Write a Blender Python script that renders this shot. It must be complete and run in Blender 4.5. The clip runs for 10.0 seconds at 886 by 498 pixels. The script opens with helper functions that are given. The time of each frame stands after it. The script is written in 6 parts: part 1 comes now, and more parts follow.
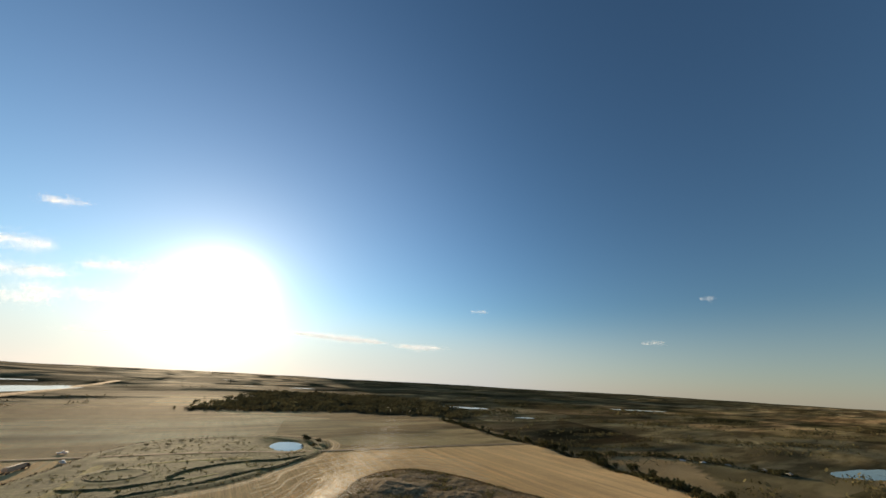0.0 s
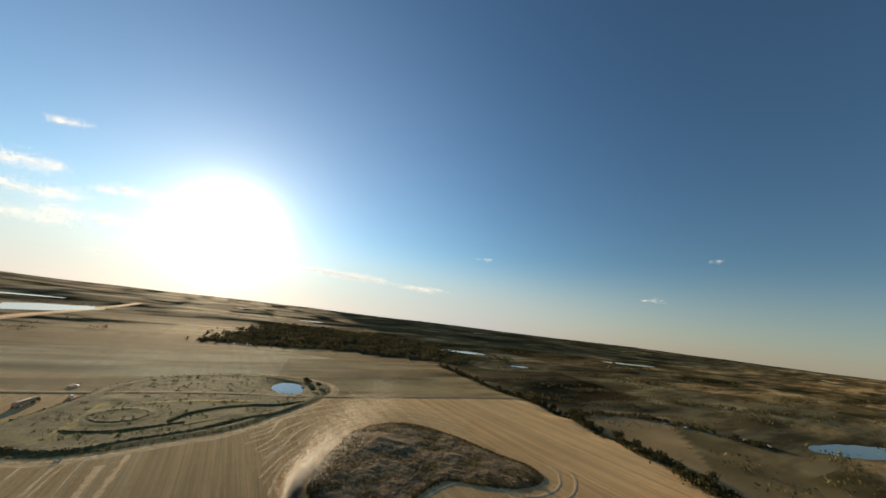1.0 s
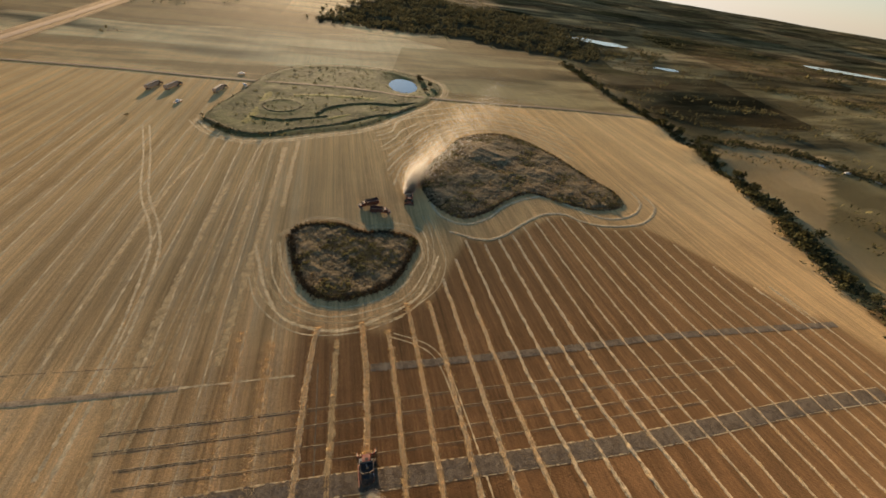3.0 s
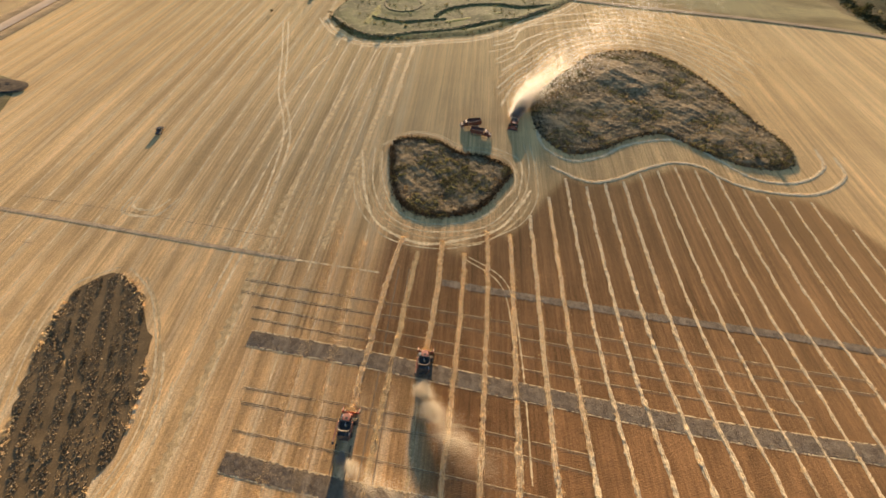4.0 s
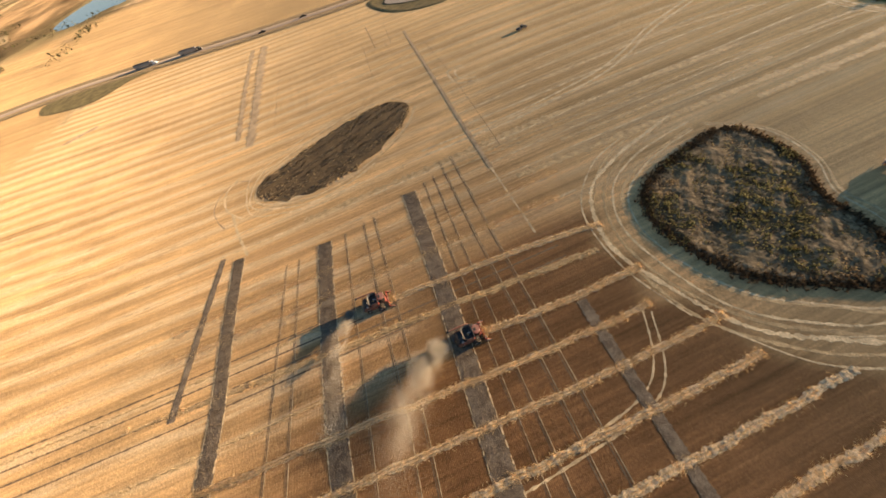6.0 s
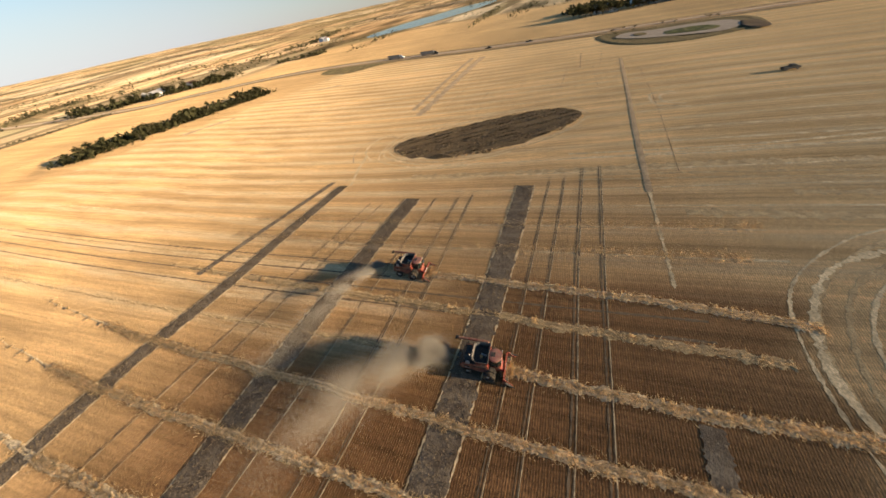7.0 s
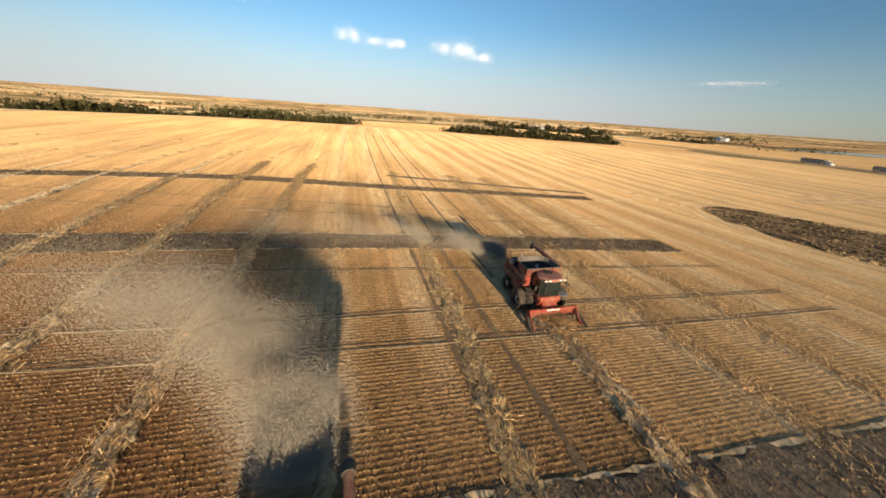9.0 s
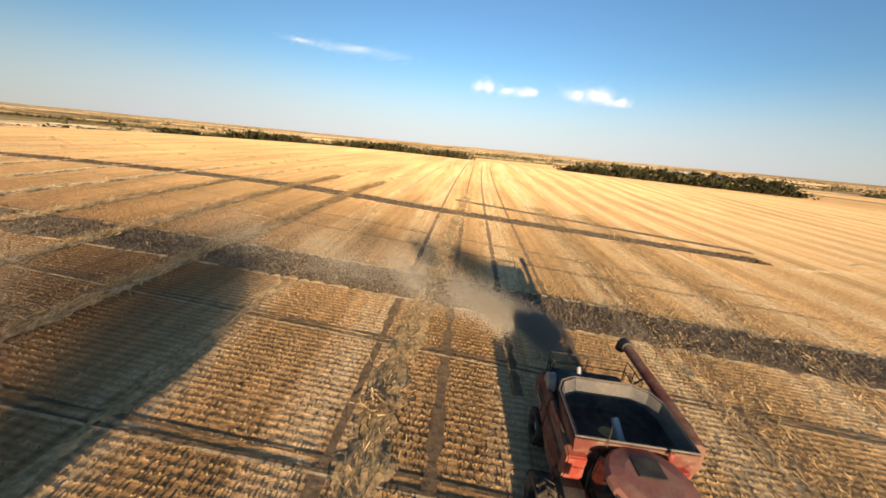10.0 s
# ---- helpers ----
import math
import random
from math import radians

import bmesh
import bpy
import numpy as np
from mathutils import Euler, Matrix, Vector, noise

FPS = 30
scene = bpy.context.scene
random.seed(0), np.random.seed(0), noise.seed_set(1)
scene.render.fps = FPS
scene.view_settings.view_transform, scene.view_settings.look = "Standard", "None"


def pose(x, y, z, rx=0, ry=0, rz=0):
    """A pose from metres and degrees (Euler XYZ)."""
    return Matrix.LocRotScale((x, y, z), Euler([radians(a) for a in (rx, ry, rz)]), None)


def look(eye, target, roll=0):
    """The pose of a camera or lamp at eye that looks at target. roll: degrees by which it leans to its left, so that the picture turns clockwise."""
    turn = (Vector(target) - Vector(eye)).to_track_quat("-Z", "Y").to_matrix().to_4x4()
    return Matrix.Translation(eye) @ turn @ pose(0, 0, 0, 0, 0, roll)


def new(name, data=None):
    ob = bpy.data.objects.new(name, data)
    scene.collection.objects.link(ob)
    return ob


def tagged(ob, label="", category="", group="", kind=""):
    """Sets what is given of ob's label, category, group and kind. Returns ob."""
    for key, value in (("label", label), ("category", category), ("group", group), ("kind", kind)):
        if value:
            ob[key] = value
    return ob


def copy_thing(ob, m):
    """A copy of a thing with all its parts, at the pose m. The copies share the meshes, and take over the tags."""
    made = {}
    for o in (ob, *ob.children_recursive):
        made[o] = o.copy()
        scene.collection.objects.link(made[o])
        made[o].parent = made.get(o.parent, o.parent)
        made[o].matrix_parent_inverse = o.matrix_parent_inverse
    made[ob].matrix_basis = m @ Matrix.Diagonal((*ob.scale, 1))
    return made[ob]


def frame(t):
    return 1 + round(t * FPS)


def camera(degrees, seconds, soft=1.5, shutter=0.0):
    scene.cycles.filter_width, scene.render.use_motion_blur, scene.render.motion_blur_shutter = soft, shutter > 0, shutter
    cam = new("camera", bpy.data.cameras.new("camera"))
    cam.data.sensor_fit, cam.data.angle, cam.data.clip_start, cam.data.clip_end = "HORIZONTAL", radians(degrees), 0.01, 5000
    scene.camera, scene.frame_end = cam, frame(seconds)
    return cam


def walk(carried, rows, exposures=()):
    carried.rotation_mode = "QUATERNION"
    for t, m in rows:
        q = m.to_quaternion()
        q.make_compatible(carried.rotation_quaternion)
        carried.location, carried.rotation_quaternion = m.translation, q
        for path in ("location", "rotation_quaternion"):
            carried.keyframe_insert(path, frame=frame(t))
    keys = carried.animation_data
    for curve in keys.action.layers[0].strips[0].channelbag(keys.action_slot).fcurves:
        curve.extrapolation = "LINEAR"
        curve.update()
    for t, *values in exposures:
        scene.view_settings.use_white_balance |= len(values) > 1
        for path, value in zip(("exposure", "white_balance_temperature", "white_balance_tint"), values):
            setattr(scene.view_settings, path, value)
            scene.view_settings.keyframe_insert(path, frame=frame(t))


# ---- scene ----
import functools

# ---------------- camera ----------------
cam = camera(109.0, 10.0, soft=1.6, shutter=0.1)
PATH = [
    (0, (3.828, -19.496, 58.060), (4.832, -17.950, 58.836), 3.2),
    (0.5, (8.565, -15.695, 67.269), (9.577, -14.109, 67.948), 5.2),
    (1, (12.139, -11.339, 76.623), (13.182, -9.691, 77.064), 7.0),
    (1.5, (13.810, -7.392, 82.743), (14.870, -5.695, 82.765), 8.8),
    (2, (16.288, -6.987, 89.148), (17.264, -5.318, 88.635), 10.0),
    (2.5, (18.564, -7.666, 92.980), (19.344, -6.115, 91.987), 10.3),
    (3, (20.722, -7.922, 95.120), (21.236, -6.531, 93.777), 9.3),
    (3.2, (21.294, -8.115, 95.569), (21.692, -6.789, 94.125), 8.4),
    (4.3, (25.750, -8.052, 94.775), (25.527, -7.054, 93.056), -0.4),
    (4.5, (28.781, -6.535, 93.849), (28.435, -5.606, 92.112), -3.3),
    (5, (35.690, -1.810, 88.744), (35.036, -1.077, 87.002), -10.7),
    (5.5, (42.259, 4.968, 79.716), (41.297, 5.441, 78.027), -16.4),
    (6, (44.960, 10.608, 69.715), (43.760, 10.772, 68.123), -17.5),
    (6.2, (45.116, 13.234, 64.849), (43.835, 13.245, 63.313), -17.4),
    (7.3, (39.070, 23.335, 35.854), (37.654, 22.511, 34.707), -9.0),
    (7.5, (36.245, 24.016, 31.907), (34.872, 23.049, 30.820), -7.0),
    (8, (30.419, 23.898, 24.178), (29.213, 22.617, 23.226), -2.9),
    (8.5, (22.460, 21.241, 18.429), (21.551, 19.676, 17.577), 0.8),
    (9, (16.027, 17.536, 15.185), (15.473, 15.783, 14.397), 4.0),
    (9.5, (9.767, 11.019, 12.523), (9.580, 9.167, 11.793), 6.8),
    (10, (5.767, 3.987, 10.744), (5.874, 2.087, 10.128), 5.4),
]
walk(cam, [(t, look(eye, target, roll)) for t, eye, target, roll in PATH],
     exposures=[(0, 0.7, 6700, 10), (1.0, 0.66, 6800, 10), (1.5, 0.55, 7000, 10), (2.0, 0.5, 7200, 11), (2.5, 0.55, 7000, 14), (3.0, 1.25, 7500, 16), (4.5, 2.03, 7300, 17), (5.0, 1.93, 7200, 17), (5.5, 1.8, 7100, 17), (6.0, 1.57, 7000, 18), (7.5, 0.85, 6250, 11), (8.0, 0.74, 6250, 11), (8.5, 0.77, 6250, 11), (9.0, 0.78, 6350, 11), (9.5, 0.82, 6450, 11), (10, 0.94, 6480, 14)])

# ---------------- sky and sun ----------------
SUN_AZ, SUN_EL = 92.5, 9.6  # degrees from +x towards +y, and up
world = bpy.data.worlds.new("sky")
scene.world = world
world.use_nodes = True
wn, wl = world.node_tree.nodes, world.node_tree.links
sky = wn.new("ShaderNodeTexSky")
sky.sky_type, sky.sun_disc = "NISHITA", False
sky.sun_elevation, sky.sun_rotation = radians(SUN_EL), radians(90 - SUN_AZ)
sky.altitude, sky.air_density, sky.dust_density, sky.ozone_density = 600, 1.25, 0.12, 4.0
wn["Background"].inputs["Strength"].default_value = 0.088
sun = new("sun", bpy.data.lights.new("sun", "SUN"))
sun.data.energy, sun.data.angle, sun.data.color = 5.0, radians(0.6), (1.0, 0.79, 0.52)
sun_dir = Vector((math.cos(radians(SUN_AZ)) * math.cos(radians(SUN_EL)), math.sin(radians(SUN_AZ)) * math.cos(radians(SUN_EL)), math.sin(radians(SUN_EL))))
sun.matrix_world = look(sun_dir * 300, (0, 0, 0))
# the bright aureole of thin haze round the low sun
tc, dot, lim, power, glow, both = (wn.new("ShaderNode" + k) for k in ("TexCoord", "VectorMath", "Math", "Math", "Background", "AddShader"))
dot.operation, lim.operation, power.operation = "DOT_PRODUCT", "MAXIMUM", "POWER"
dot.inputs[1].default_value = sun_dir
lim.inputs[1].default_value = 0.0
power.inputs[1].default_value = 255.0
glow.inputs["Color"].default_value = (1.0, 0.93, 0.78, 1.0)
times = wn.new("ShaderNodeMath")
times.operation = "MULTIPLY"
times.inputs[1].default_value = 1.5
wl.new(tc.outputs["Generated"], dot.inputs[0])
wl.new(dot.outputs["Value"], lim.inputs[0])
wl.new(lim.outputs[0], power.inputs[0])
wl.new(power.outputs[0], times.inputs[0])
wide, faint, total = (wn.new("ShaderNodeMath") for _ in range(3))
wide.operation, faint.operation, total.operation = "POWER", "MULTIPLY", "ADD"
wide.inputs[1].default_value, faint.inputs[1].default_value = 45.0, 0.22
wl.new(lim.outputs[0], wide.inputs[0])
wl.new(wide.outputs[0], faint.inputs[0])
wl.new(faint.outputs[0], total.inputs[0])
wl.new(times.outputs[0], total.inputs[1])
broad, pale, sum_all = (wn.new("ShaderNodeMath") for _ in range(3))
broad.operation, pale.operation, sum_all.operation = "POWER", "MULTIPLY", "ADD"
broad.inputs[1].default_value, pale.inputs[1].default_value = 7.0, 0.085
wl.new(lim.outputs[0], broad.inputs[0])
wl.new(broad.outputs[0], pale.inputs[0])
wl.new(pale.outputs[0], sum_all.inputs[0])
wl.new(total.outputs[0], sum_all.inputs[1])
wl.new(sum_all.outputs[0], glow.inputs["Strength"])
# thin pale haze low over the horizon
split, away, fall, haze = wn.new("ShaderNodeSeparateXYZ"), wn.new("ShaderNodeMath"), wn.new("ShaderNodeMapRange"), wn.new("ShaderNodeMix")
away.operation, haze.data_type, fall.interpolation_type = "ABSOLUTE", "RGBA", "SMOOTHERSTEP"
for key, v in zip(("From Min", "From Max", "To Min", "To Max"), (0.0, 0.24, 0.8, 0.0)):
    fall.inputs[key].default_value = v
haze.inputs[7].default_value = (3.75, 3.95, 4.2, 1.0)
wl.new(tc.outputs["Generated"], split.inputs[0])
wl.new(split.outputs["Z"], away.inputs[0])
wl.new(away.outputs[0], fall.inputs["Value"])
veil, thicker = wn.new("ShaderNodeMath"), wn.new("ShaderNodeMapRange")
square, veil.operation = wn.new("ShaderNodeMath"), "MULTIPLY"
square.operation = "MULTIPLY"
wl.new(dot.outputs["Value"], square.inputs[0])
wl.new(dot.outputs["Value"], square.inputs[1])
for key, v in zip(("From Min", "From Max", "To Min", "To Max"), (0.0, 0.5, 0.42, 1.0)):
    thicker.inputs[key].default_value = v
wl.new(square.outputs[0], thicker.inputs["Value"])
wl.new(fall.outputs[0], veil.inputs[0])
wl.new(thicker.outputs[0], veil.inputs[1])
wl.new(veil.outputs[0], haze.inputs["Factor"])
tone = wn.new("ShaderNodeMix")
tone.data_type, tone.blend_type = "RGBA", "MULTIPLY"
tone.inputs["Factor"].default_value = 1.0
tone.inputs[7].default_value = (0.96, 1.0, 1.0, 1.0)
wl.new(sky.outputs[0], tone.inputs[6])
wl.new(tone.outputs[2], haze.inputs[6])
# clear air scatters least light at a right angle to the sun
scatter_by, dim = wn.new("ShaderNodeMapRange"), wn.new("ShaderNodeVectorMath")
dim.operation = "SCALE"
for key, v in zip(("From Min", "From Max", "To Min", "To Max"), (0.0, 1.0, 0.78, 1.22)):
    scatter_by.inputs[key].default_value = v
wl.new(square.outputs[0], scatter_by.inputs["Value"])
wl.new(haze.outputs[2], dim.inputs[0])
wl.new(scatter_by.outputs[0], dim.inputs["Scale"])
wl.new(dim.outputs[0], wn["Background"].inputs["Color"])
wl.new(wn["Background"].outputs[0], both.inputs[0])
wl.new(glow.outputs[0], both.inputs[1])
wl.new(both.outputs[0], wn["World Output"].inputs["Surface"])

# ---------------- materials ----------------
class Nodes:
    """A small helper to wire one material."""
    def __init__(self, name, rough=0.8, metal=0.0):
        self.mat = bpy.data.materials.new(name)
        self.mat.use_nodes = True
        self.tree = self.mat.node_tree
        self.bsdf = self.tree.nodes["Principled BSDF"]
        self.bsdf.inputs["Roughness"].default_value = rough
        self.bsdf.inputs["Metallic"].default_value = metal
        self.bsdf.inputs["Specular IOR Level"].default_value = 0.3
        if rough > 0.75:
            self.bsdf.inputs["Diffuse Roughness"].default_value = 0.6
            self.bsdf.inputs["Sheen Weight"].default_value = 0.16
            self.bsdf.inputs["Sheen Roughness"].default_value = 0.45
            self.bsdf.inputs["Sheen Tint"].default_value = (1.0, 0.68, 0.36, 1.0)
            self.bsdf.inputs["Specular IOR Level"].default_value = 0.08

    def add(self, kind, **values):
        n = self.tree.nodes.new(kind)
        for k, v in values.items():
            n.inputs[k].default_value = v
        return n

    def link(self, a, b):
        self.tree.links.new(a, b)

    def coords(self, scale=(1, 1, 1), turn=0.0, source="Object"):
        tc, mp = self.add("ShaderNodeTexCoord"), self.add("ShaderNodeMapping")
        mp.inputs["Scale"].default_value = scale
        mp.inputs["Rotation"].default_value = (0, 0, radians(turn))
        self.link(tc.outputs[source], mp.inputs["Vector"])
        return mp.outputs[0]

    def noise(self, vec, scale=1.0, detail=4.0, rough=0.55, distort=0.0):
        n = self.add("ShaderNodeTexNoise", Scale=scale, Detail=detail, Roughness=rough, Distortion=distort)
        self.link(vec, n.inputs["Vector"])
        return n.outputs["Fac"]

    def ramp(self, fac, lo, hi, a=0.0, b=1.0):
        m = self.add("ShaderNodeMapRange")
        for k, v in zip(("From Min", "From Max", "To Min", "To Max"), (lo, hi, a, b)):
            m.inputs[k].default_value = v
        self.link(fac, m.inputs["Value"])
        return m.outputs[0]

    def mix(self, fac, a, b, blend="MIX"):
        m = self.add("ShaderNodeMix")
        m.data_type, m.blend_type = "RGBA", blend
        for sock, v in ((m.inputs["Factor"], fac), (m.inputs[6], a), (m.inputs[7], b)):
            if isinstance(v, (int, float)):
                sock.default_value = v
            elif isinstance(v, tuple):
                sock.default_value = (*v, 1.0)
            else:
                self.link(v, sock)
        return m.outputs[2]

    def scale_by(self, col, fac):
        m = self.add("ShaderNodeVectorMath")
        m.operation = "SCALE"
        if isinstance(col, tuple):
            m.inputs[0].default_value = col
        else:
            self.link(col, m.inputs[0])
        self.link(fac, m.inputs["Scale"])
        return m.outputs[0]

    def bump(self, height, strength=0.5, dist=0.1):
        b = self.add("ShaderNodeBump", Strength=strength, Distance=dist)
        self.link(height, b.inputs["Height"])
        self.link(b.outputs[0], self.bsdf.inputs["Normal"])

    def done(self, col):
        if isinstance(col, tuple):
            self.bsdf.inputs["Base Color"].default_value = (*col, 1.0)
        else:
            self.link(col, self.bsdf.inputs["Base Color"])
        return self.mat


def plain(name, col, rough=0.7, metal=0.0, grain=8.0, vary=0.25, bump=0.15, dist=0.02, coarse=0.6, island=0.0):
    """A material of one base colour, varied at two scales, with a fine relief."""
    n = Nodes(name, rough, metal)
    if rough > 0.84:
        n.bsdf.inputs["Specular IOR Level"].default_value = 0.15
    co = n.coords()
    fine = n.ramp(n.noise(co, grain, 5), 0.25, 0.75, 1 - vary, 1 + vary)
    big = n.ramp(n.noise(co, coarse, 3), 0.3, 0.7, 1 - 0.6 * vary, 1 + 0.6 * vary)
    c = n.scale_by(n.scale_by(col, fine), big)
    info = n.add("ShaderNodeObjectInfo")
    c = n.scale_by(c, n.ramp(info.outputs["Random"], 0, 1, 0.92, 1.08))
    if island:
        geo = n.add("ShaderNodeNewGeometry")
        c = n.scale_by(c, n.ramp(geo.outputs["Random Per Island"], 0, 1, 1 - island, 1 + island))
    if bump:
        n.bump(n.noise(co, grain, 6, 0.65), bump, dist)
    return n.done(c)


ROW_TURN = 3.0  # the seed rows lie this many degrees off the x axis


def ground_material():
    n = Nodes("field_ground", 0.95)
    cover = n.add("ShaderNodeAttribute")
    cover.attribute_name = "cover"
    tilled = n.add("ShaderNodeAttribute")
    tilled.attribute_name = "tilled"
    world_co = n.coords()
    n.bsdf.inputs["Diffuse Roughness"].default_value = 1.0  # upright stalks shade one another
    n.link(n.ramp(tilled.outputs["Fac"], 0, 1, 0.0, 0.2), n.bsdf.inputs["Sheen Weight"])  # the gloss of dry stalks against the light
    n.link(n.ramp(tilled.outputs["Fac"], 0, 0.3, 0.0, 0.03), n.bsdf.inputs["Specular IOR Level"])
    n.bsdf.inputs["Sheen Tint"].default_value = (1.0, 0.70, 0.36, 1.0)
    rows_co = n.coords((1, 1, 1), ROW_TURN)
    # streaks of straw and chaff along the way the machines drove
    streak = n.noise(n.coords((0.15, 0.002, 1)), 1.0, 5, 0.62, 0.0)
    thin = n.noise(n.coords((1.1, 0.006, 1)), 1.0, 5, 0.7, 0.0)
    broad = n.noise(world_co, 0.018, 4, 0.55)
    clump = n.noise(n.coords((2.2, 2.8, 1), ROW_TURN), 1.0, 5, 0.7)
    across = n.noise(n.coords((0.02, 0.5, 1), ROW_TURN), 1.0, 4, 0.6)
    s = n.add("ShaderNodeMath"); s.operation = "MULTIPLY"
    n.link(n.ramp(streak, 0.34, 0.66, 0.72, 1.24), s.inputs[0]); n.link(n.ramp(thin, 0.32, 0.68, 0.70, 1.26), s.inputs[1])
    s2 = n.add("ShaderNodeMath"); s2.operation = "MULTIPLY"
    n.link(s.outputs[0], s2.inputs[0]); n.link(n.ramp(across, 0.3, 0.7, 0.95, 1.05), s2.inputs[1])
    lines = n.add("ShaderNodeMix"); lines.data_type = "FLOAT"
    n.link(tilled.outputs["Fac"], lines.inputs["Factor"]); lines.inputs[2].default_value = 1.0
    n.link(s2.outputs[0], lines.inputs[3])
    # far land: block-shaped fields of several crops, fallow and rough pasture
    farland = n.add("ShaderNodeAttribute")
    farland.attribute_name = "farland"
    cells = n.add("ShaderNodeTexVoronoi", Scale=1.0, Randomness=0.8)
    cells.distance = "CHEBYCHEV"
    n.link(n.coords((0.0031, 0.0052, 0), 8.0), cells.inputs["Vector"])
    pick = n.add("ShaderNodeSeparateColor")
    n.link(cells.outputs["Color"], pick.inputs[0])
    tint = n.add("ShaderNodeValToRGB")
    tint.color_ramp.interpolation = "CONSTANT"
    shades = ((0.0, (0.42, 0.42, 0.40)), (0.16, (1.12, 1.1, 1.06)), (0.34, (0.62, 0.66, 0.6)), (0.5, (0.95, 0.9, 0.84)), (0.68, (0.34, 0.37, 0.3)), (0.8, (1.25, 1.25, 1.28)), (0.92, (0.75, 0.68, 0.62)))
    for k, (at, shade) in enumerate(shades):
        stop = tint.color_ramp.elements[k] if k < 2 else tint.color_ramp.elements.new(at)
        stop.position, stop.color = at, (*shade, 1.0)
    n.link(pick.outputs[0], tint.inputs[0])
    patch = n.ramp(n.noise(n.coords((0.0045, 0.021, 0), 10.0), 1.0, 6, 0.62), 0.43, 0.56, 0.5, 1.3)
    fields = n.mix(farland.outputs["Fac"], (1.0, 1.0, 1.0), n.scale_by(tint.outputs[0], patch))
    c = n.scale_by(n.mix(1.0, cover.outputs["Color"], fields, "MULTIPLY"), lines.outputs[0])
    # pale lanes of spread straw, one to each pass of the combines
    lane, spread = n.add("ShaderNodeAttribute"), n.add("ShaderNodeAttribute")
    lane.attribute_name, spread.attribute_name = "lane", "spread"
    jog = n.ramp(n.noise(n.coords((0.09, 0.02, 1)), 1.0, 3), 0.3, 0.7, -1.3, 1.3)
    bent, pos = n.add("ShaderNodeMath"), n.add("ShaderNodeCombineXYZ")
    n.link(lane.outputs["Fac"], bent.inputs[0]); n.link(jog, bent.inputs[1]); n.link(bent.outputs[0], pos.inputs[0])
    passes = n.add("ShaderNodeTexWave", Scale=0.0361, Distortion=0.0)
    passes.inputs["Phase Offset"].default_value = 2.925
    n.link(pos.outputs[0], passes.inputs["Vector"])
    fleck = n.noise(n.coords((1.1, 0.05, 1)), 1.0, 6, 0.75)
    amount = n.add("ShaderNodeMath"); amount.operation = "MULTIPLY"
    n.link(n.ramp(passes.outputs["Fac"], 0.35, 0.95, 0.0, 0.95), amount.inputs[0]); n.link(n.ramp(fleck, 0.36, 0.6, 0.0, 1.0), amount.inputs[1])
    strewn = n.add("ShaderNodeMath"); strewn.operation = "MULTIPLY"
    n.link(amount.outputs[0], strewn.inputs[0]); n.link(spread.outputs["Fac"], strewn.inputs[1])
    c = n.mix(strewn.outputs[0], c, (0.72, 0.55, 0.32))
    seam = n.add("ShaderNodeMath"); seam.operation = "MULTIPLY"
    n.link(n.ramp(passes.outputs["Fac"], 0.02, 0.16, 1.0, 0.0), seam.inputs[0]); n.link(spread.outputs["Fac"], seam.inputs[1])
    c = n.scale_by(c, n.ramp(seam.outputs[0], 0, 1, 1.0, 0.86))  # a trodden seam between two passes
    c = n.scale_by(c, n.ramp(broad, 0.3, 0.7, 0.85, 1.15))
    c = n.scale_by(c, n.ramp(clump, 0.3, 0.75, 0.72, 1.28))
    wave = n.add("ShaderNodeTexWave", Scale=1.0134, Distortion=2.2, Detail=3.0)
    wave.inputs["Detail Scale"].default_value = 2.5
    wave.bands_direction = "Y"
    n.link(rows_co, wave.inputs["Vector"])
    c = n.scale_by(c, n.ramp(wave.outputs["Fac"], 0.15, 0.75, 0.78, 1.1))  # soil shows between the seed rows
    h = n.add("ShaderNodeMath"); h.operation = "MULTIPLY_ADD"
    n.link(clump, h.inputs[0]); h.inputs[1].default_value = 2.6; n.link(n.ramp(wave.outputs["Fac"], 0, 1, 0, 0.35), h.inputs[2])
    n.bump(h.outputs[0], 0.45, 0.16)
    return n.done(c)


M_GROUND = ground_material()


def mottled(name, dark, mid, light, coarse=0.12, fine=0.9, streaked=0.0, bump=0.5, dist=0.2, share=(0.5, 0.66), sheen=0.05):
    """Rough ground of three colours: broad patches of two, flecked with a third."""
    n = Nodes(name, 0.95)
    n.bsdf.inputs["Sheen Weight"].default_value = sheen
    n.bsdf.inputs["Specular IOR Level"].default_value = 0.1
    co = n.coords()
    c = n.mix(n.ramp(n.noise(co, coarse, 4, 0.6, 0.4), 0.38, 0.62), dark, mid)
    c = n.mix(n.ramp(n.noise(co, fine, 6, 0.7), *share), c, light)
    if streaked:
        c = n.mix(n.ramp(n.noise(n.coords((0.35, 0.03, 1)), 1.0, 4, 0.6), 0.52, 0.66, 0, streaked), c, light)
    c = n.scale_by(c, n.ramp(n.noise(co, fine * 3.7, 5, 0.7), 0.3, 0.7, 0.6, 1.4))
    n.bump(n.noise(co, fine * 1.5, 6, 0.7), bump, dist)
    return n.done(c)


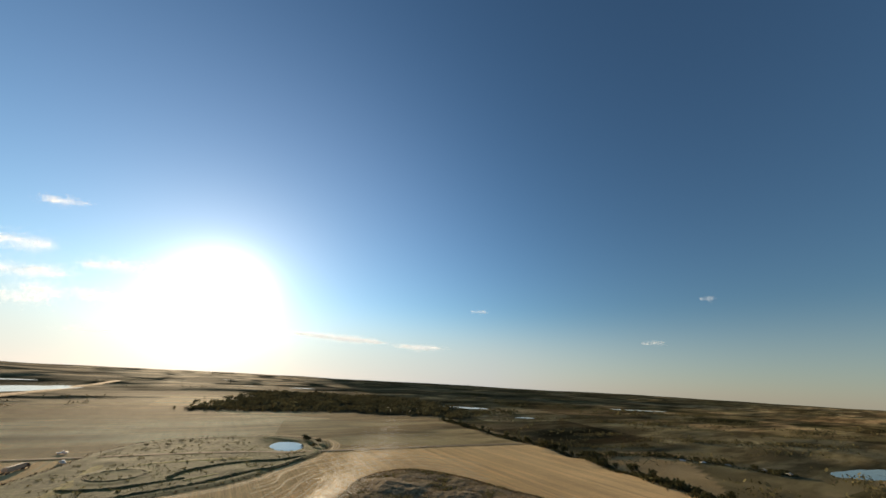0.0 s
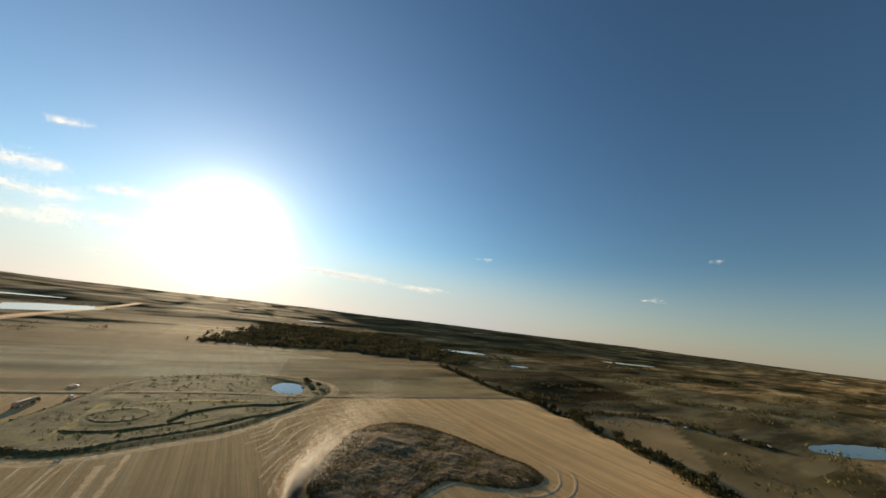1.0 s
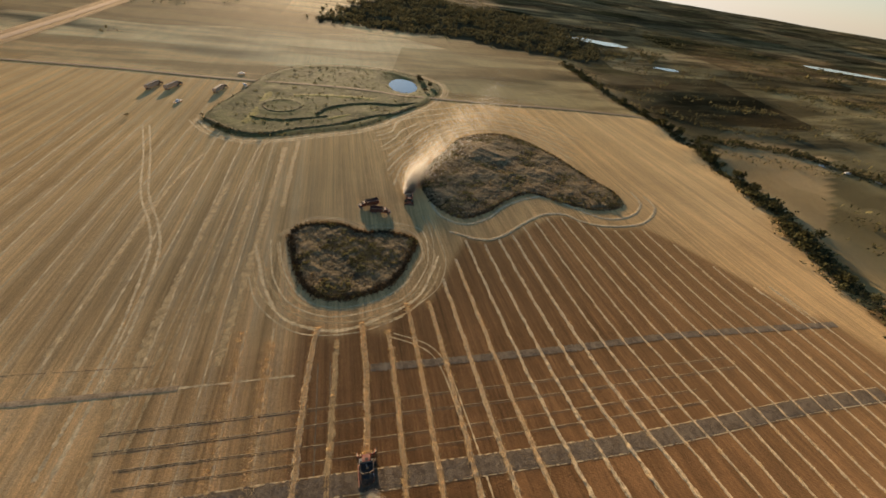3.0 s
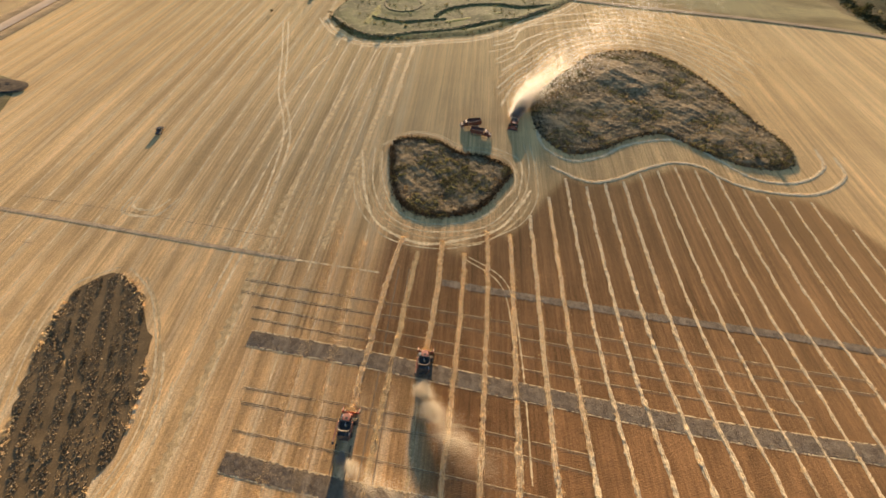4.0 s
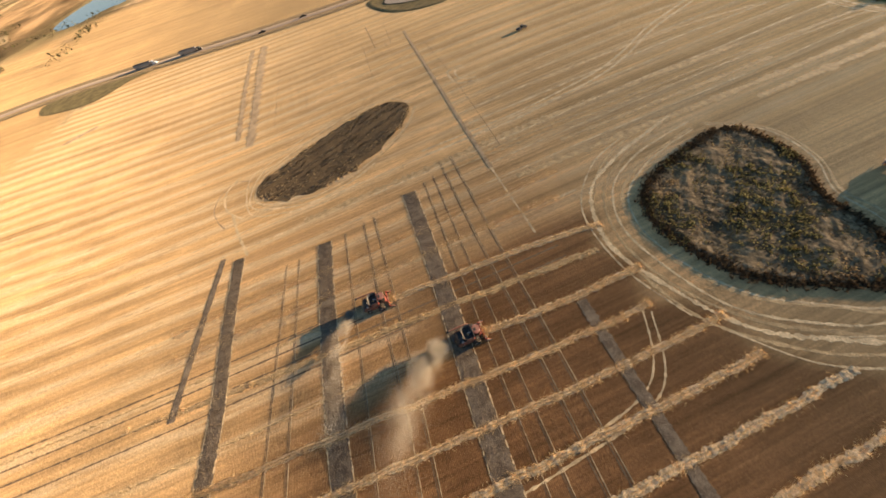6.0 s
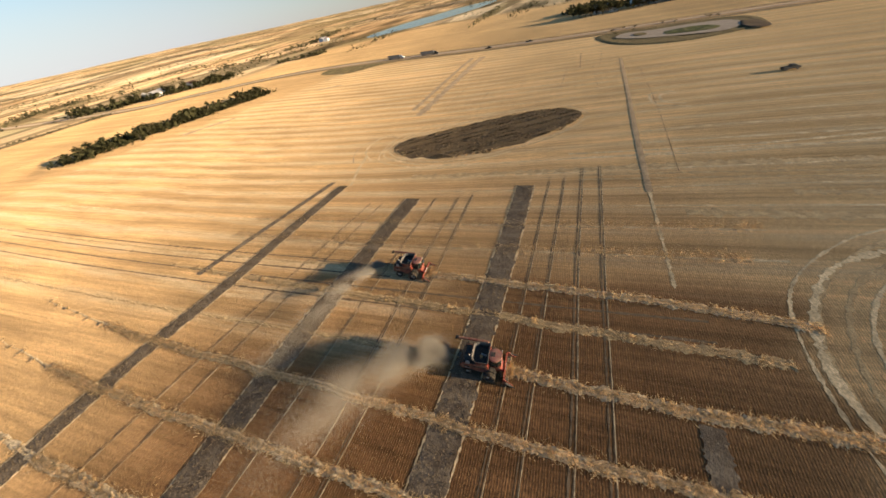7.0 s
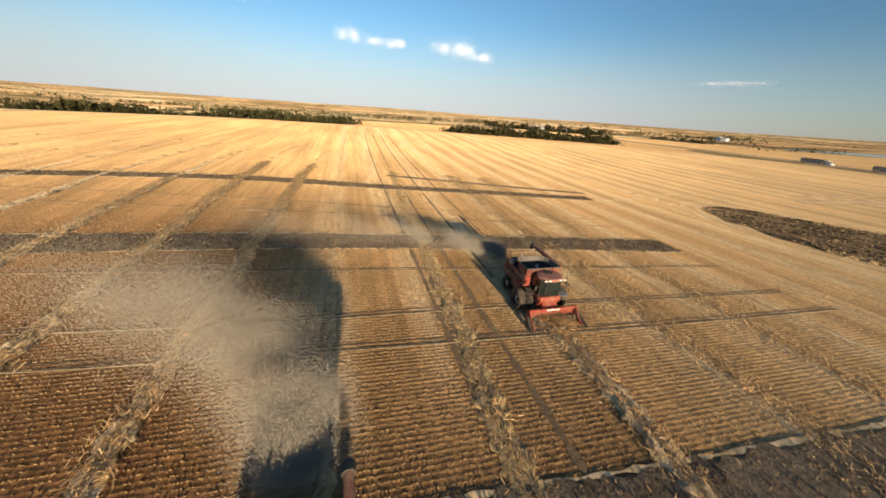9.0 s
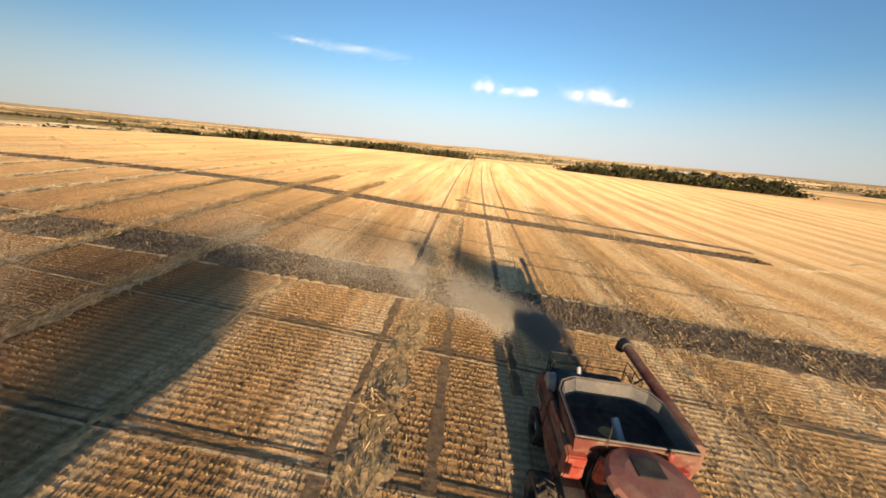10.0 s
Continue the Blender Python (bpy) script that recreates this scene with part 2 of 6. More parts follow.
def leafy(name, col, through_light=0.4, island=0.4, grain=0.3):
    """Thin leaves or stalks, through which some of the light passes."""
    n = Nodes(name, 0.85)
    n.tree.nodes.remove(n.bsdf)
    geo = n.add("ShaderNodeNewGeometry")
    c = n.scale_by(col, n.ramp(geo.outputs["Random Per Island"], 0, 1, 1 - island, 1 + island))
    c = n.scale_by(c, n.ramp(n.noise(n.coords(), grain, 4), 0.3, 0.7, 0.65, 1.35))
    front, back, both = n.add("ShaderNodeBsdfDiffuse"), n.add("ShaderNodeBsdfTranslucent"), n.add("ShaderNodeMixShader")
    both.inputs[0].default_value = through_light
    n.link(c, front.inputs["Color"]); n.link(c, back.inputs["Color"])
    n.link(front.outputs[0], both.inputs[1]); n.link(back.outputs[0], both.inputs[2])
    n.link(both.outputs[0], n.tree.nodes["Material Output"].inputs[0])
    return n.mat


M_SOIL = mottled("bare_soil", (0.12, 0.088, 0.058), (0.195, 0.148, 0.098), (0.38, 0.295, 0.19), 0.5, 2.4, 0.25, 0.9, 0.22, (0.57, 0.72))
M_RUT = plain("rut_soil", (0.155, 0.105, 0.06), 0.95, grain=3.0, vary=0.4, bump=0.6, dist=0.1, coarse=0.3)
M_TILLED = mottled("tilled_earth", (0.10, 0.066, 0.032), (0.145, 0.095, 0.046), (0.27, 0.18, 0.088), 0.15, 1.6, 0.0, 0.45, 0.15, (0.56, 0.74))
M_STRAW = mottled("straw", (0.25, 0.175, 0.09), (0.56, 0.415, 0.235), (0.74, 0.57, 0.34), 1.3, 2.4, 0.0, 0.9, 0.12, (0.42, 0.6))
M_STALK = leafy("straw_stalks", (0.70, 0.50, 0.26), 0.45, 0.35, 0.8)
M_OLDSTRAW = plain("trampled_straw", (0.42, 0.29, 0.14), 0.9, grain=4.0, vary=0.5, bump=0.6, dist=0.08, coarse=0.5)
M_FADED = plain("trodden_stubble", (0.35, 0.25, 0.145), 0.95, grain=2.0, vary=0.5, bump=0.5, dist=0.1, coarse=0.25)
M_STUBBLE = leafy("stubble_stalks", (0.37, 0.25, 0.115), 0.3, 0.2, 0.6)
M_CHAFF = plain("flattened_straw", (0.58, 0.43, 0.235), 0.9, grain=3.0, vary=0.5, bump=0.5, dist=0.06, coarse=0.3)
M_WEEDS = mottled("weed_bed", (0.075, 0.055, 0.03), (0.21, 0.145, 0.073), (0.34, 0.24, 0.125), 0.09, 0.55, 0.0, 0.5, 0.25, (0.5, 0.64))
M_WEEDBLADE = leafy("dry_weeds", (0.25, 0.175, 0.088), 0.45, 0.5, 0.1)
M_DARKWEED = leafy("dark_brown_weeds", (0.105, 0.075, 0.042), 0.3, 0.5, 0.1)
M_TUSSOCK = leafy("green_tussocks", (0.135, 0.118, 0.05), 0.4, 0.5, 0.15)
M_DEADSTALK = leafy("dead_stalks", (0.22, 0.16, 0.095), 0.2, 0.6, 0.8)
M_RIMWEED = leafy("dark_rim_weeds", (0.082, 0.056, 0.032), 0.2, 0.5, 0.2)
M_GREEN = mottled("marsh_grass", (0.08, 0.077, 0.024), (0.145, 0.138, 0.038), (0.24, 0.195, 0.075), 0.05, 0.22, 0.0, 0.35, 0.25, (0.5, 0.64), 0.0)
M_BANK = mottled("weedy_bank", (0.07, 0.062, 0.026), (0.13, 0.108, 0.045), (0.24, 0.19, 0.09), 0.2, 0.8, 0.0, 0.5, 0.25, (0.55, 0.7))
M_YELLOW = mottled("yellow_marsh_herbs", (0.17, 0.15, 0.04), (0.31, 0.27, 0.055), (0.38, 0.31, 0.09), 0.12, 0.6, 0.0, 0.4, 0.2)
M_GREENBLADE = leafy("green_grass_blades", (0.15, 0.138, 0.046), 0.2, 0.55, 0.05)
M_LEAF = leafy("tree_leaves", (0.06, 0.056, 0.025), 0.2, 0.5, 0.4)
M_FARWOOD = leafy("autumn_woodland", (0.098, 0.086, 0.042), 0.2, 0.4, 0.02)
M_BARK = plain("bark", (0.11, 0.085, 0.06), 0.9, grain=6, vary=0.3, bump=0.5, dist=0.03)
M_BURNT = mottled("burnt_reed_bed", (0.025, 0.022, 0.018), (0.045, 0.038, 0.028), (0.09, 0.075, 0.05), 0.2, 0.8, 0.0, 0.5, 0.2)
M_ROAD = plain("gravel_road", (0.24, 0.205, 0.165), 0.95, grain=1.4, vary=0.25, bump=0.3, dist=0.05, coarse=0.08)
M_TRACK = mottled("dirt_track", (0.20, 0.14, 0.08), (0.27, 0.19, 0.11), (0.36, 0.26, 0.15), 0.2, 1.0, 0.0, 0.2, 0.05)
M_VERGE = plain("road_verge", (0.11, 0.088, 0.048), 0.95, grain=0.8, vary=0.4, bump=0.8, dist=0.3, coarse=0.1)
M_MUD = mottled("dry_mud", (0.30, 0.245, 0.185), (0.36, 0.295, 0.22), (0.42, 0.345, 0.255), 0.06, 0.4, 0.0, 0.25, 0.1)


def water_material():
    n = Nodes("pond_water", 0.08)
    n.bsdf.inputs["Specular IOR Level"].default_value = 0.6
    n.bump(n.noise(n.coords(), 1.2, 4), 0.2, 0.1)
    return n.done((0.03, 0.045, 0.055))


M_WATER = water_material()

# ---------------- land ----------------
LAKES = [  # centre, radii, turn in degrees, level
    (-570, 1665, 125, 42, 22, -4.0), (-340, 1130, 70, 175, -14, -1.5), (176, 1700, 40, 18, 0, -1.0), (362, 1600, 65, 26, 10, 1.5),
    (585, 735, 78, 34, -25, -1.5), (590, 524, 30, 12, -20, -4.0), (640, 45, 95, 22, -18, -9.2), (-810, -215, 265, 70, 163, -0.5),
    (1340, 660, 120, 30, -20, -1.0), (76, 329, 15.5, 25, -8, -1.3), (90, 2380, 40, 26, 0, 4.0), (404, 398, 17, 6, -12, -8.0),
]


def smooth(a, b, v):
    s = np.clip((v - a) / (b - a), 0, 1)
    return s * s * (3 - 2 * s)


def height(x, y):
    """The lie of the land, for numbers or arrays."""
    x, y = np.asarray(x, float), np.asarray(y, float)
    u, v = (x - 8.91) / 62.5, (y - 7.55) / 62.5
    near = (0.465 * u - 1.226 * v - 0.35 * u * u - 3.377 * u * v + 0.29 * v * v) * np.exp(-(u * u + v * v) / 3.38)
    r = np.hypot(x, y)
    far = smooth(320, 1400, r)
    roll = 0.45 * (5 * np.sin(x / 173 + 1.2) * np.cos(y / 211 - 0.4) + 4 * np.sin((x + 0.7 * y) / 127 + 0.5) + 9 * np.sin(x / 530 - y / 710 + 2.0))
    z = near + far * roll + 27 * smooth(1500, 4900, r)
    z = z + 4.5 * np.exp(-(((x - 70) / 120) ** 2 + ((y + 190) / 60) ** 2) / 2)
    z = z - 9.0 * smooth(0, 90, x - 250 - 0.18 * (y - 20) - 9 * np.sin(y / 13 + 1.5 * np.sin(y / 31))) * smooth(1300, 500, r)
    for cx, cy, rx, ry, turn, level in LAKES:
        c, s = math.cos(radians(turn)), math.sin(radians(turn))
        a, b = ((x - cx) * c + (y - cy) * s) / rx, (-(x - cx) * s + (y - cy) * c) / ry
        q = np.sqrt(a * a + b * b)
        k = 1 - smooth(0.9, 1.9, q)
        z = z * (1 - k) + (level - 1.2 * (1 - smooth(0.6, 1.15, q))) * k
    return z


def curve(points, step, closed=False):
    """A smooth line through a few points, at even steps, as an array."""
    p = np.array(points, float)
    n = len(p)
    out = []
    for i in range(n if closed else n - 1):
        if closed:
            a, b, c, d = p[i - 1], p[i], p[(i + 1) % n], p[(i + 2) % n]
        else:
            a, b, c, d = p[max(i - 1, 0)], p[i], p[i + 1], p[min(i + 2, n - 1)]
        k = max(2, int(np.linalg.norm(c - b) / step))
        t = np.arange(k)[:, None] / k
        out.append(0.5 * (2 * b + (c - a) * t + (2 * a - 5 * b + 4 * c - d) * t ** 2 + (3 * b - a - 3 * c + d) * t ** 3))
    if not closed:
        out.append(p[-1:])
    return np.concatenate(out)


def inside(x, y, poly):
    """Which of the points lie in a polygon."""
    hit = np.zeros(np.shape(x), bool)
    for (x0, y0), (x1, y1) in zip(poly, np.roll(poly, -1, 0)):
        if y0 != y1:
            hit ^= ((y0 > y) != (y1 > y)) & (x < (x1 - x0) * (y - y0) / (y1 - y0) + x0)
    return hit


def wobble(x, y, scale, seed=0.0):
    """A cheap smooth noise from sines, between about -1 and 1."""
    x, y = np.asarray(x) / scale + seed, np.asarray(y) / scale - 0.7 * seed
    return (np.sin(x * 1.3 + 1.7 * np.sin(y * 0.9)) + np.sin(y * 1.7 + 1.3 * np.sin(x * 1.1 + 2)) + np.sin((x + y) * 2.3 + seed) * 0.5) / 2.5


def mesh_of(name, verts, faces, material, smooth_shade=False):
    me = bpy.data.meshes.new(name)
    me.from_pydata([tuple(v) for v in np.asarray(verts, float).tolist()], [], faces if isinstance(faces, list) else faces.tolist())
    me.materials.append(material)
    if smooth_shade:
        me.polygons.foreach_set("use_smooth", [True] * len(me.polygons))
    me.update()
    return me


def loose_mesh(name, verts, corners, material):
    """Many separate faces of as many corners each, built fast."""
    n = len(verts)
    me = bpy.data.meshes.new(name)
    me.vertices.add(n)
    me.vertices.foreach_set("co", np.asarray(verts, np.float32).ravel())
    me.loops.add(n)
    me.loops.foreach_set("vertex_index", np.arange(n, dtype=np.int32))
    me.polygons.add(n // corners)
    me.polygons.foreach_set("loop_start", np.arange(0, n, corners, dtype=np.int32))
    me.materials.append(material)
    me.update(calc_edges=True)
    return me


def grid_faces(rows, cols, wrap=False):
    i, j = np.meshgrid(np.arange(rows - 1), np.arange(cols if wrap else cols - 1), indexing="ij")
    a = i * cols + j
    b = i * cols + (j + 1) % cols
    return np.stack([a, b, b + cols, a + cols], -1).reshape(-1, 4)


def spaced(lo, hi, step, out_lo, out_hi, grow=1.09):
    """Even steps in the middle, growing ones outside."""
    mid = list(np.arange(lo, hi + 0.01, step))
    s, v, left, right = step, lo, [], []
    while v > out_lo:
        s *= grow; v -= s; left.append(v)
    s, v = step, hi
    while v < out_hi:
        s *= grow; v += s; right.append(v)
    return np.array(left[::-1] + mid + right)


HEART = curve([(-7.4, 106.5), (-1.3, 113.6), (12.6, 113.6), (22.4, 107.3), (34.9, 106.4), (46.3, 99.8), (42.4, 89.5), (34.7, 77.1), (26, 71.4), (14.3, 68.9), (4.3, 71.7), (-2.6, 82.1)], 2.0, True)
ELLIPSE = curve([(-83.5, 32.7), (-74, 26.4), (-64.6, 13.7), (-57.8, 0), (-55.6, -13.7), (-59.5, -27.1), (-67.2, -35.7), (-74.8, -33.5), (-83.7, -17.5), (-92.5, 3), (-96, 21.5), (-92.3, 29.7)], 2.0, True)
ISLAND = curve([(58.1, 140.5), (61.4, 158.4), (81.6, 186), (101.7, 208.4), (130.6, 215.7), (148.4, 205.7), (164.7, 176.4), (172.1, 151.3), (180.6, 129.4), (174, 115.2), (156.5, 113.6), (139.5, 121.9), (123, 133.4), (105.1, 128.6), (89.3, 118.4), (73.9, 114.3), (62.7, 124.4)], 3.0, True)
GREEN = curve([(-69.7, 231.1), (-49.2, 205.9), (-27.2, 204.5), (-0.1, 212.4), (29.8, 223.6), (57.6, 247.5), (92.7, 283.1), (110.6, 332.1), (67.1, 374.3), (-7.7, 377.3), (-44.4, 339.5), (-58.2, 290), (-67.6, 257.7)], 4.0, True)
SLOUGH = curve([(-205.2, 57.8), (-188, 85), (-196.3, 117.4), (-210.7, 134.4), (-240.4, 135), (-246, 113.1), (-245.1, 82.4), (-241.3, 50.8)], 3.0, True)
FIELD = np.array([(-254, 332), (-80, 316), (11, 308), (101, 290), (227, 275), (318, 262), (322, 230), (300, 150), (262, 70), (240, 20), (245, -190), (60, -205), (-60, -215), (-165, -178), (-252, -150)])
GOLD, SWATH, PASTURE, DARK, PALE = (0.62, 0.385, 0.168), (0.242, 0.121, 0.050), (0.26, 0.20, 0.092), (0.115, 0.098, 0.052), (0.60, 0.43, 0.21)


NORTH = [58.1, 52.5, 57.9, 53.3, 64.3, 64, 74.9, 85.8, 97.9, 94, 96.9, 98.9, 105.1, 107.5, 110.9, 109.3, 106.8, 99.3, 95.7, 94.1, 94.3, 80.7, 63.2, 43.8, 26.2]  # where each windrow ends


FOREST = np.array([(-13, 614), (170, 590), (344, 518), (423, 522), (520, 640), (560, 960), (160, 1146), (40, 850)], float)


def build_ground():
    xs, ys = spaced(-125, 215, 1.95, -5200, 5200, 1.065), spaced(-115, 225, 1.95, -5200, 5200, 1.065)
    X, Y = np.meshgrid(xs, ys)
    Z = height(X, Y)
    verts = np.stack([X, Y, Z], -1).reshape(-1, 3)
    me = mesh_of("ground", verts, grid_faces(len(ys), len(xs)), M_GROUND, True)
    x, y = X.ravel(), Y.ravel()
    # land cover of the far fields: crooked blocks, each its own crop
    bx, by = x + 40 * wobble(x, y, 160, 1), y + 40 * wobble(x, y, 170, 5)
    cellx, celly = np.floor((bx + 60) / 420), np.floor((by + 0.25 * bx) / 330)
    pick = np.modf(np.abs(np.sin(cellx * 12.9898 + celly * 78.233) * 43758.5453))[0]
    kinds = np.array([GOLD, PALE, PASTURE, GOLD, (0.33, 0.22, 0.10), PASTURE, GOLD])
    far = kinds[(pick * 6.99).astype(int)]
    pale = np.array([GOLD, PALE, GOLD, PALE, (0.40, 0.28, 0.13), GOLD, PALE])[(pick * 6.99).astype(int)]
    south = smooth(120, -60, y + 0.25 * x)[:, None]
    far = far * (1 - south) + pale * south
    # painted into the crops: backlit darkness to the north, bluish haze to the south
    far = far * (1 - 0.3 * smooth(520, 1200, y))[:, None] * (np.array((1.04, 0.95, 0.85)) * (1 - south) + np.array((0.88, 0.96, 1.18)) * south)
    tan = smooth(268, 290, x - 0.2 * (y - 20)) * smooth(430, 390, x - 0.3 * y) * smooth(-120, -60, y) * smooth(280, 230, y)
    far = far * (1 - tan[:, None]) + np.array((0.42, 0.285, 0.13)) * tan[:, None]
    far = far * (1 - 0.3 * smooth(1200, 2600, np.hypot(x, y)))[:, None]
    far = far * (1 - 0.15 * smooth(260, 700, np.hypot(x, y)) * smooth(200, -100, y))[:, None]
    east = smooth(240, 340, x - 0.2 * (y - 20)) * smooth(-150, 60, y)
    past = np.array(PASTURE) * (1 + 0.35 * wobble(x, y, 60, 3))[:, None]
    cellp = np.modf(np.abs(np.sin(np.floor((bx + 0.5 * by) / 150) * 7.1 + np.floor((by - 0.4 * bx) / 95) * 3.3) * 917.7))[0]
    past = np.where((cellp > 0.62)[:, None], np.array((0.40, 0.27, 0.125)), np.where((cellp < 0.25)[:, None], np.array((0.14, 0.11, 0.05)), past))
    far = far * (1 - east[:, None]) + past * east[:, None]
    # dark brush; its spread northward also stands for land darkened against the sun
    brush = smooth(0.45 - 0.36 * east - 0.4 * smooth(480, 1000, y), 0.7 - 0.32 * east - 0.4 * smooth(480, 1000, y), wobble(x, y * 2.2, 75, 9) * 0.6 + wobble(x, y * 2.0, 210, 4) * 0.6) * smooth(300, 600, np.hypot(x, y)) * (0.75 + 0.25 * smooth(-250, 300, y + x))
    far = far * (1 - brush[:, None]) + np.array(DARK) * brush[:, None]
    woody = smooth(850, 1250, y + 0.15 * np.abs(x)) * smooth(-0.55, 0.1, wobble(x, y * 1.6, 260, 2) + 0.4 * wobble(x, y, 90, 6)) * 0.85
    far = far * (1 - woody[:, None]) + np.array(DARK) * 1.15 * woody[:, None]
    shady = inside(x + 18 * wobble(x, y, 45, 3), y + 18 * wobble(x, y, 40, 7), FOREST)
    far = np.where(shady[:, None], np.array((0.06, 0.05, 0.027)) * (1 + 0.4 * wobble(x, y, 22, 5))[:, None], far)  # leaf litter under the wood, with the trees' shade painted in
    gold = np.maximum(smooth(-580, -540, x) * smooth(-240, -262, x) * smooth(-380, -330, y + 0.2 * (x + 300)) * smooth(420, 340, y), smooth(-330, -290, x) * smooth(110, 70, x) * smooth(-440, -428, y) * smooth(-150, -170, y))
    far = far * (1 - gold[:, None]) + np.array(GOLD) * (0.93 + 0.1 * wobble(x + 0.4 * y, y, 34, 8) + 0.06 * wobble(x, y, 90, 2))[:, None] * gold[:, None]
    main = inside(x + 2 * wobble(x, y, 20), y + 2 * wobble(x, y, 15, 3), FIELD)
    top = np.interp(x, 8.7 * np.arange(25) + 1.5, NORTH)
    swath = smooth(-4, 1, x - 0.5 * wobble(x, y, 8)) * smooth(top + 5, top - 3, y + 1.5 * wobble(x, y, 9)) * smooth(-60, -15, y) * smooth(222, 212, x + 0.3 * (y - 25))
    swath = swath * (1 - 0.45 * smooth(20, 2, y) * smooth(26, 18, x))  # already combined
    home = np.array(GOLD) * (1 - swath[:, None]) + np.array(SWATH) * swath[:, None]
    cut = smooth(-46, -34, x + 2 * wobble(x, y, 30, 2)) * smooth(2, -4, x) * smooth(58, 46, y) * smooth(-64, -50, y)  # newly combined land
    home = home * (1 - 0.25 * cut[:, None]) + np.array(SWATH) * 1.15 * 0.25 * cut[:, None]
    home = home * (1 + (np.array((1.05, 0.96, 0.84)) - 1) * smooth(90, 210, y)[:, None])  # the stubble turns redder towards the north
    crest = smooth(170, 260, x) * smooth(60, 120, y)
    home = home * (1 - 0.5 * crest[:, None]) + 0.5 * crest[:, None] * np.array(PALE)
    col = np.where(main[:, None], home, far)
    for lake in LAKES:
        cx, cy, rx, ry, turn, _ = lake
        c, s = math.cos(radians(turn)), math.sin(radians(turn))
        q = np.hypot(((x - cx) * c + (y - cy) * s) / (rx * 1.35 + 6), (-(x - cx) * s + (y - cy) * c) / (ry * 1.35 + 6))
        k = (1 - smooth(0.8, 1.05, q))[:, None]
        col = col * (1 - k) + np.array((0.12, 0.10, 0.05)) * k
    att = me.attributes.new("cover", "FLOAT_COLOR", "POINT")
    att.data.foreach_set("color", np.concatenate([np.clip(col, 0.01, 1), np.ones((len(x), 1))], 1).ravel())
    lane = me.attributes.new("lane", "FLOAT", "POINT")
    lane.data.foreach_set("value", np.where(x < 0, x / 0.955, x) - 1.2 + 0.00018 * np.minimum(0, y + 30) ** 2)
    spread = me.attributes.new("spread", "FLOAT", "POINT")
    spread.data.foreach_set("value", main * np.maximum(smooth(3, -3, x) * (0.42 + 0.58 * smooth(-20, -60, y)), smooth(24, 16, x) * smooth(8, -4, y) * 0.8, smooth(-50, -75, y + 0.06 * x)))
    outer = me.attributes.new("farland", "FLOAT", "POINT")
    outer.data.foreach_set("value", np.where(main | shady, 0.0, 1.0) * (1 - 0.8 * tan) * (1 - 0.85 * gold))
    til = me.attributes.new("tilled", "FLOAT", "POINT")
    til.data.foreach_set("value", np.where(main, 1.0, 0.7 * gold + (1 - gold) * ~shady * 0.35 * (1 - brush) * (1 - woody) * (1 - 0.85 * east) * (1 - 0.5 * smooth(600, 1200, y))))
    return tagged(new("ground", me), "golden stubble farmland with straw streaks and far crop fields", "ground", kind="structure")


ground = build_ground()


def fan(name, outline, material, lift=0.05, rise=0.0, rough=0.0, rings=26, rim=0.0, grain=5.0, flat=None, mounds=()):
    """A patch of ground cover inside a closed outline, laid on the land, with its own relief."""
    if rough > 0.2:  # hummocky ground needs a finer outline
        k = np.arange(0, len(outline), 0.4)
        outline = np.stack([np.interp(k, np.arange(len(outline) + 1), np.append(outline[:, i], outline[0, i])) for i in (0, 1)], 1)
    c = outline.mean(0)
    t = np.linspace(0, 1, rings)[:, None, None]
    p = c + (outline - c) * t
    x, y = p[..., 0], p[..., 1]
    edge = smooth(1.0, 0.86, t[..., 0] + 0 * x)
    z = (height(x, y) if flat is None else np.full(x.shape, flat)) + lift
    z = z + edge * (rise + rough * (wobble(x, y, grain, 2) + 0.6 * wobble(x, y, grain * 0.37, 7) + 0.35 * wobble(x, y, grain * 0.15, 4)))
    z = z + rim * np.exp(-((t[..., 0] - 0.93) / 0.05) ** 2)
    faces = grid_faces(rings, len(outline), True)
    px, py = outline[:, 0], outline[:, 1]
    if (px * np.roll(py, -1) - np.roll(px, -1) * py).sum() > 0:  # keep the upper side up
        faces = faces[:, ::-1]
    for mx, my, radius, thick, tall in mounds:  # ring-shaped banks
        z = z + tall * np.exp(-((np.hypot(x - mx, y - my) - radius) / thick) ** 2)
    verts = np.stack([x, y, z], -1).reshape(-1, 3)
    return new(name, mesh_of(name, verts, faces, material, True))


def strip(name, points, width, material, lift=0.05, crown=0.0, rough=0.0, step=1.2, across=5, ragged=0.0, seed=1.0, dip=0.0):
    """A band of ground along a line, laid on the land; crown raises its middle, ragged frays its edges."""
    p = curve(points, step)
    d = np.gradient(p, axis=0)
    d /= np.linalg.norm(d, axis=1, keepdims=True)
    side = np.stack([-d[:, 1], d[:, 0]], 1)
    s = np.linspace(-1, 1, across)
    rnd = np.random.RandomState(int(seed * 100) % 9999)
    w = width / 2 * (1 + ragged * rnd.uniform(-1, 1, (len(p), 1)) * (np.abs(s) > 0.9))
    q = p[:, None] + side[:, None] * (s * w)[..., None]
    x, y = q[..., 0], q[..., 1]
    prof = (1 - s * s)
    z = height(x, y) + lift + crown * prof - dip * prof + rough * rnd.uniform(-1, 1, x.shape) * (0.25 + prof)
    verts = np.stack([x, y, z], -1).reshape(-1, 3)
    return new(name, mesh_of(name, verts, grid_faces(len(p), across)[:, ::-1], material, rough == 0))


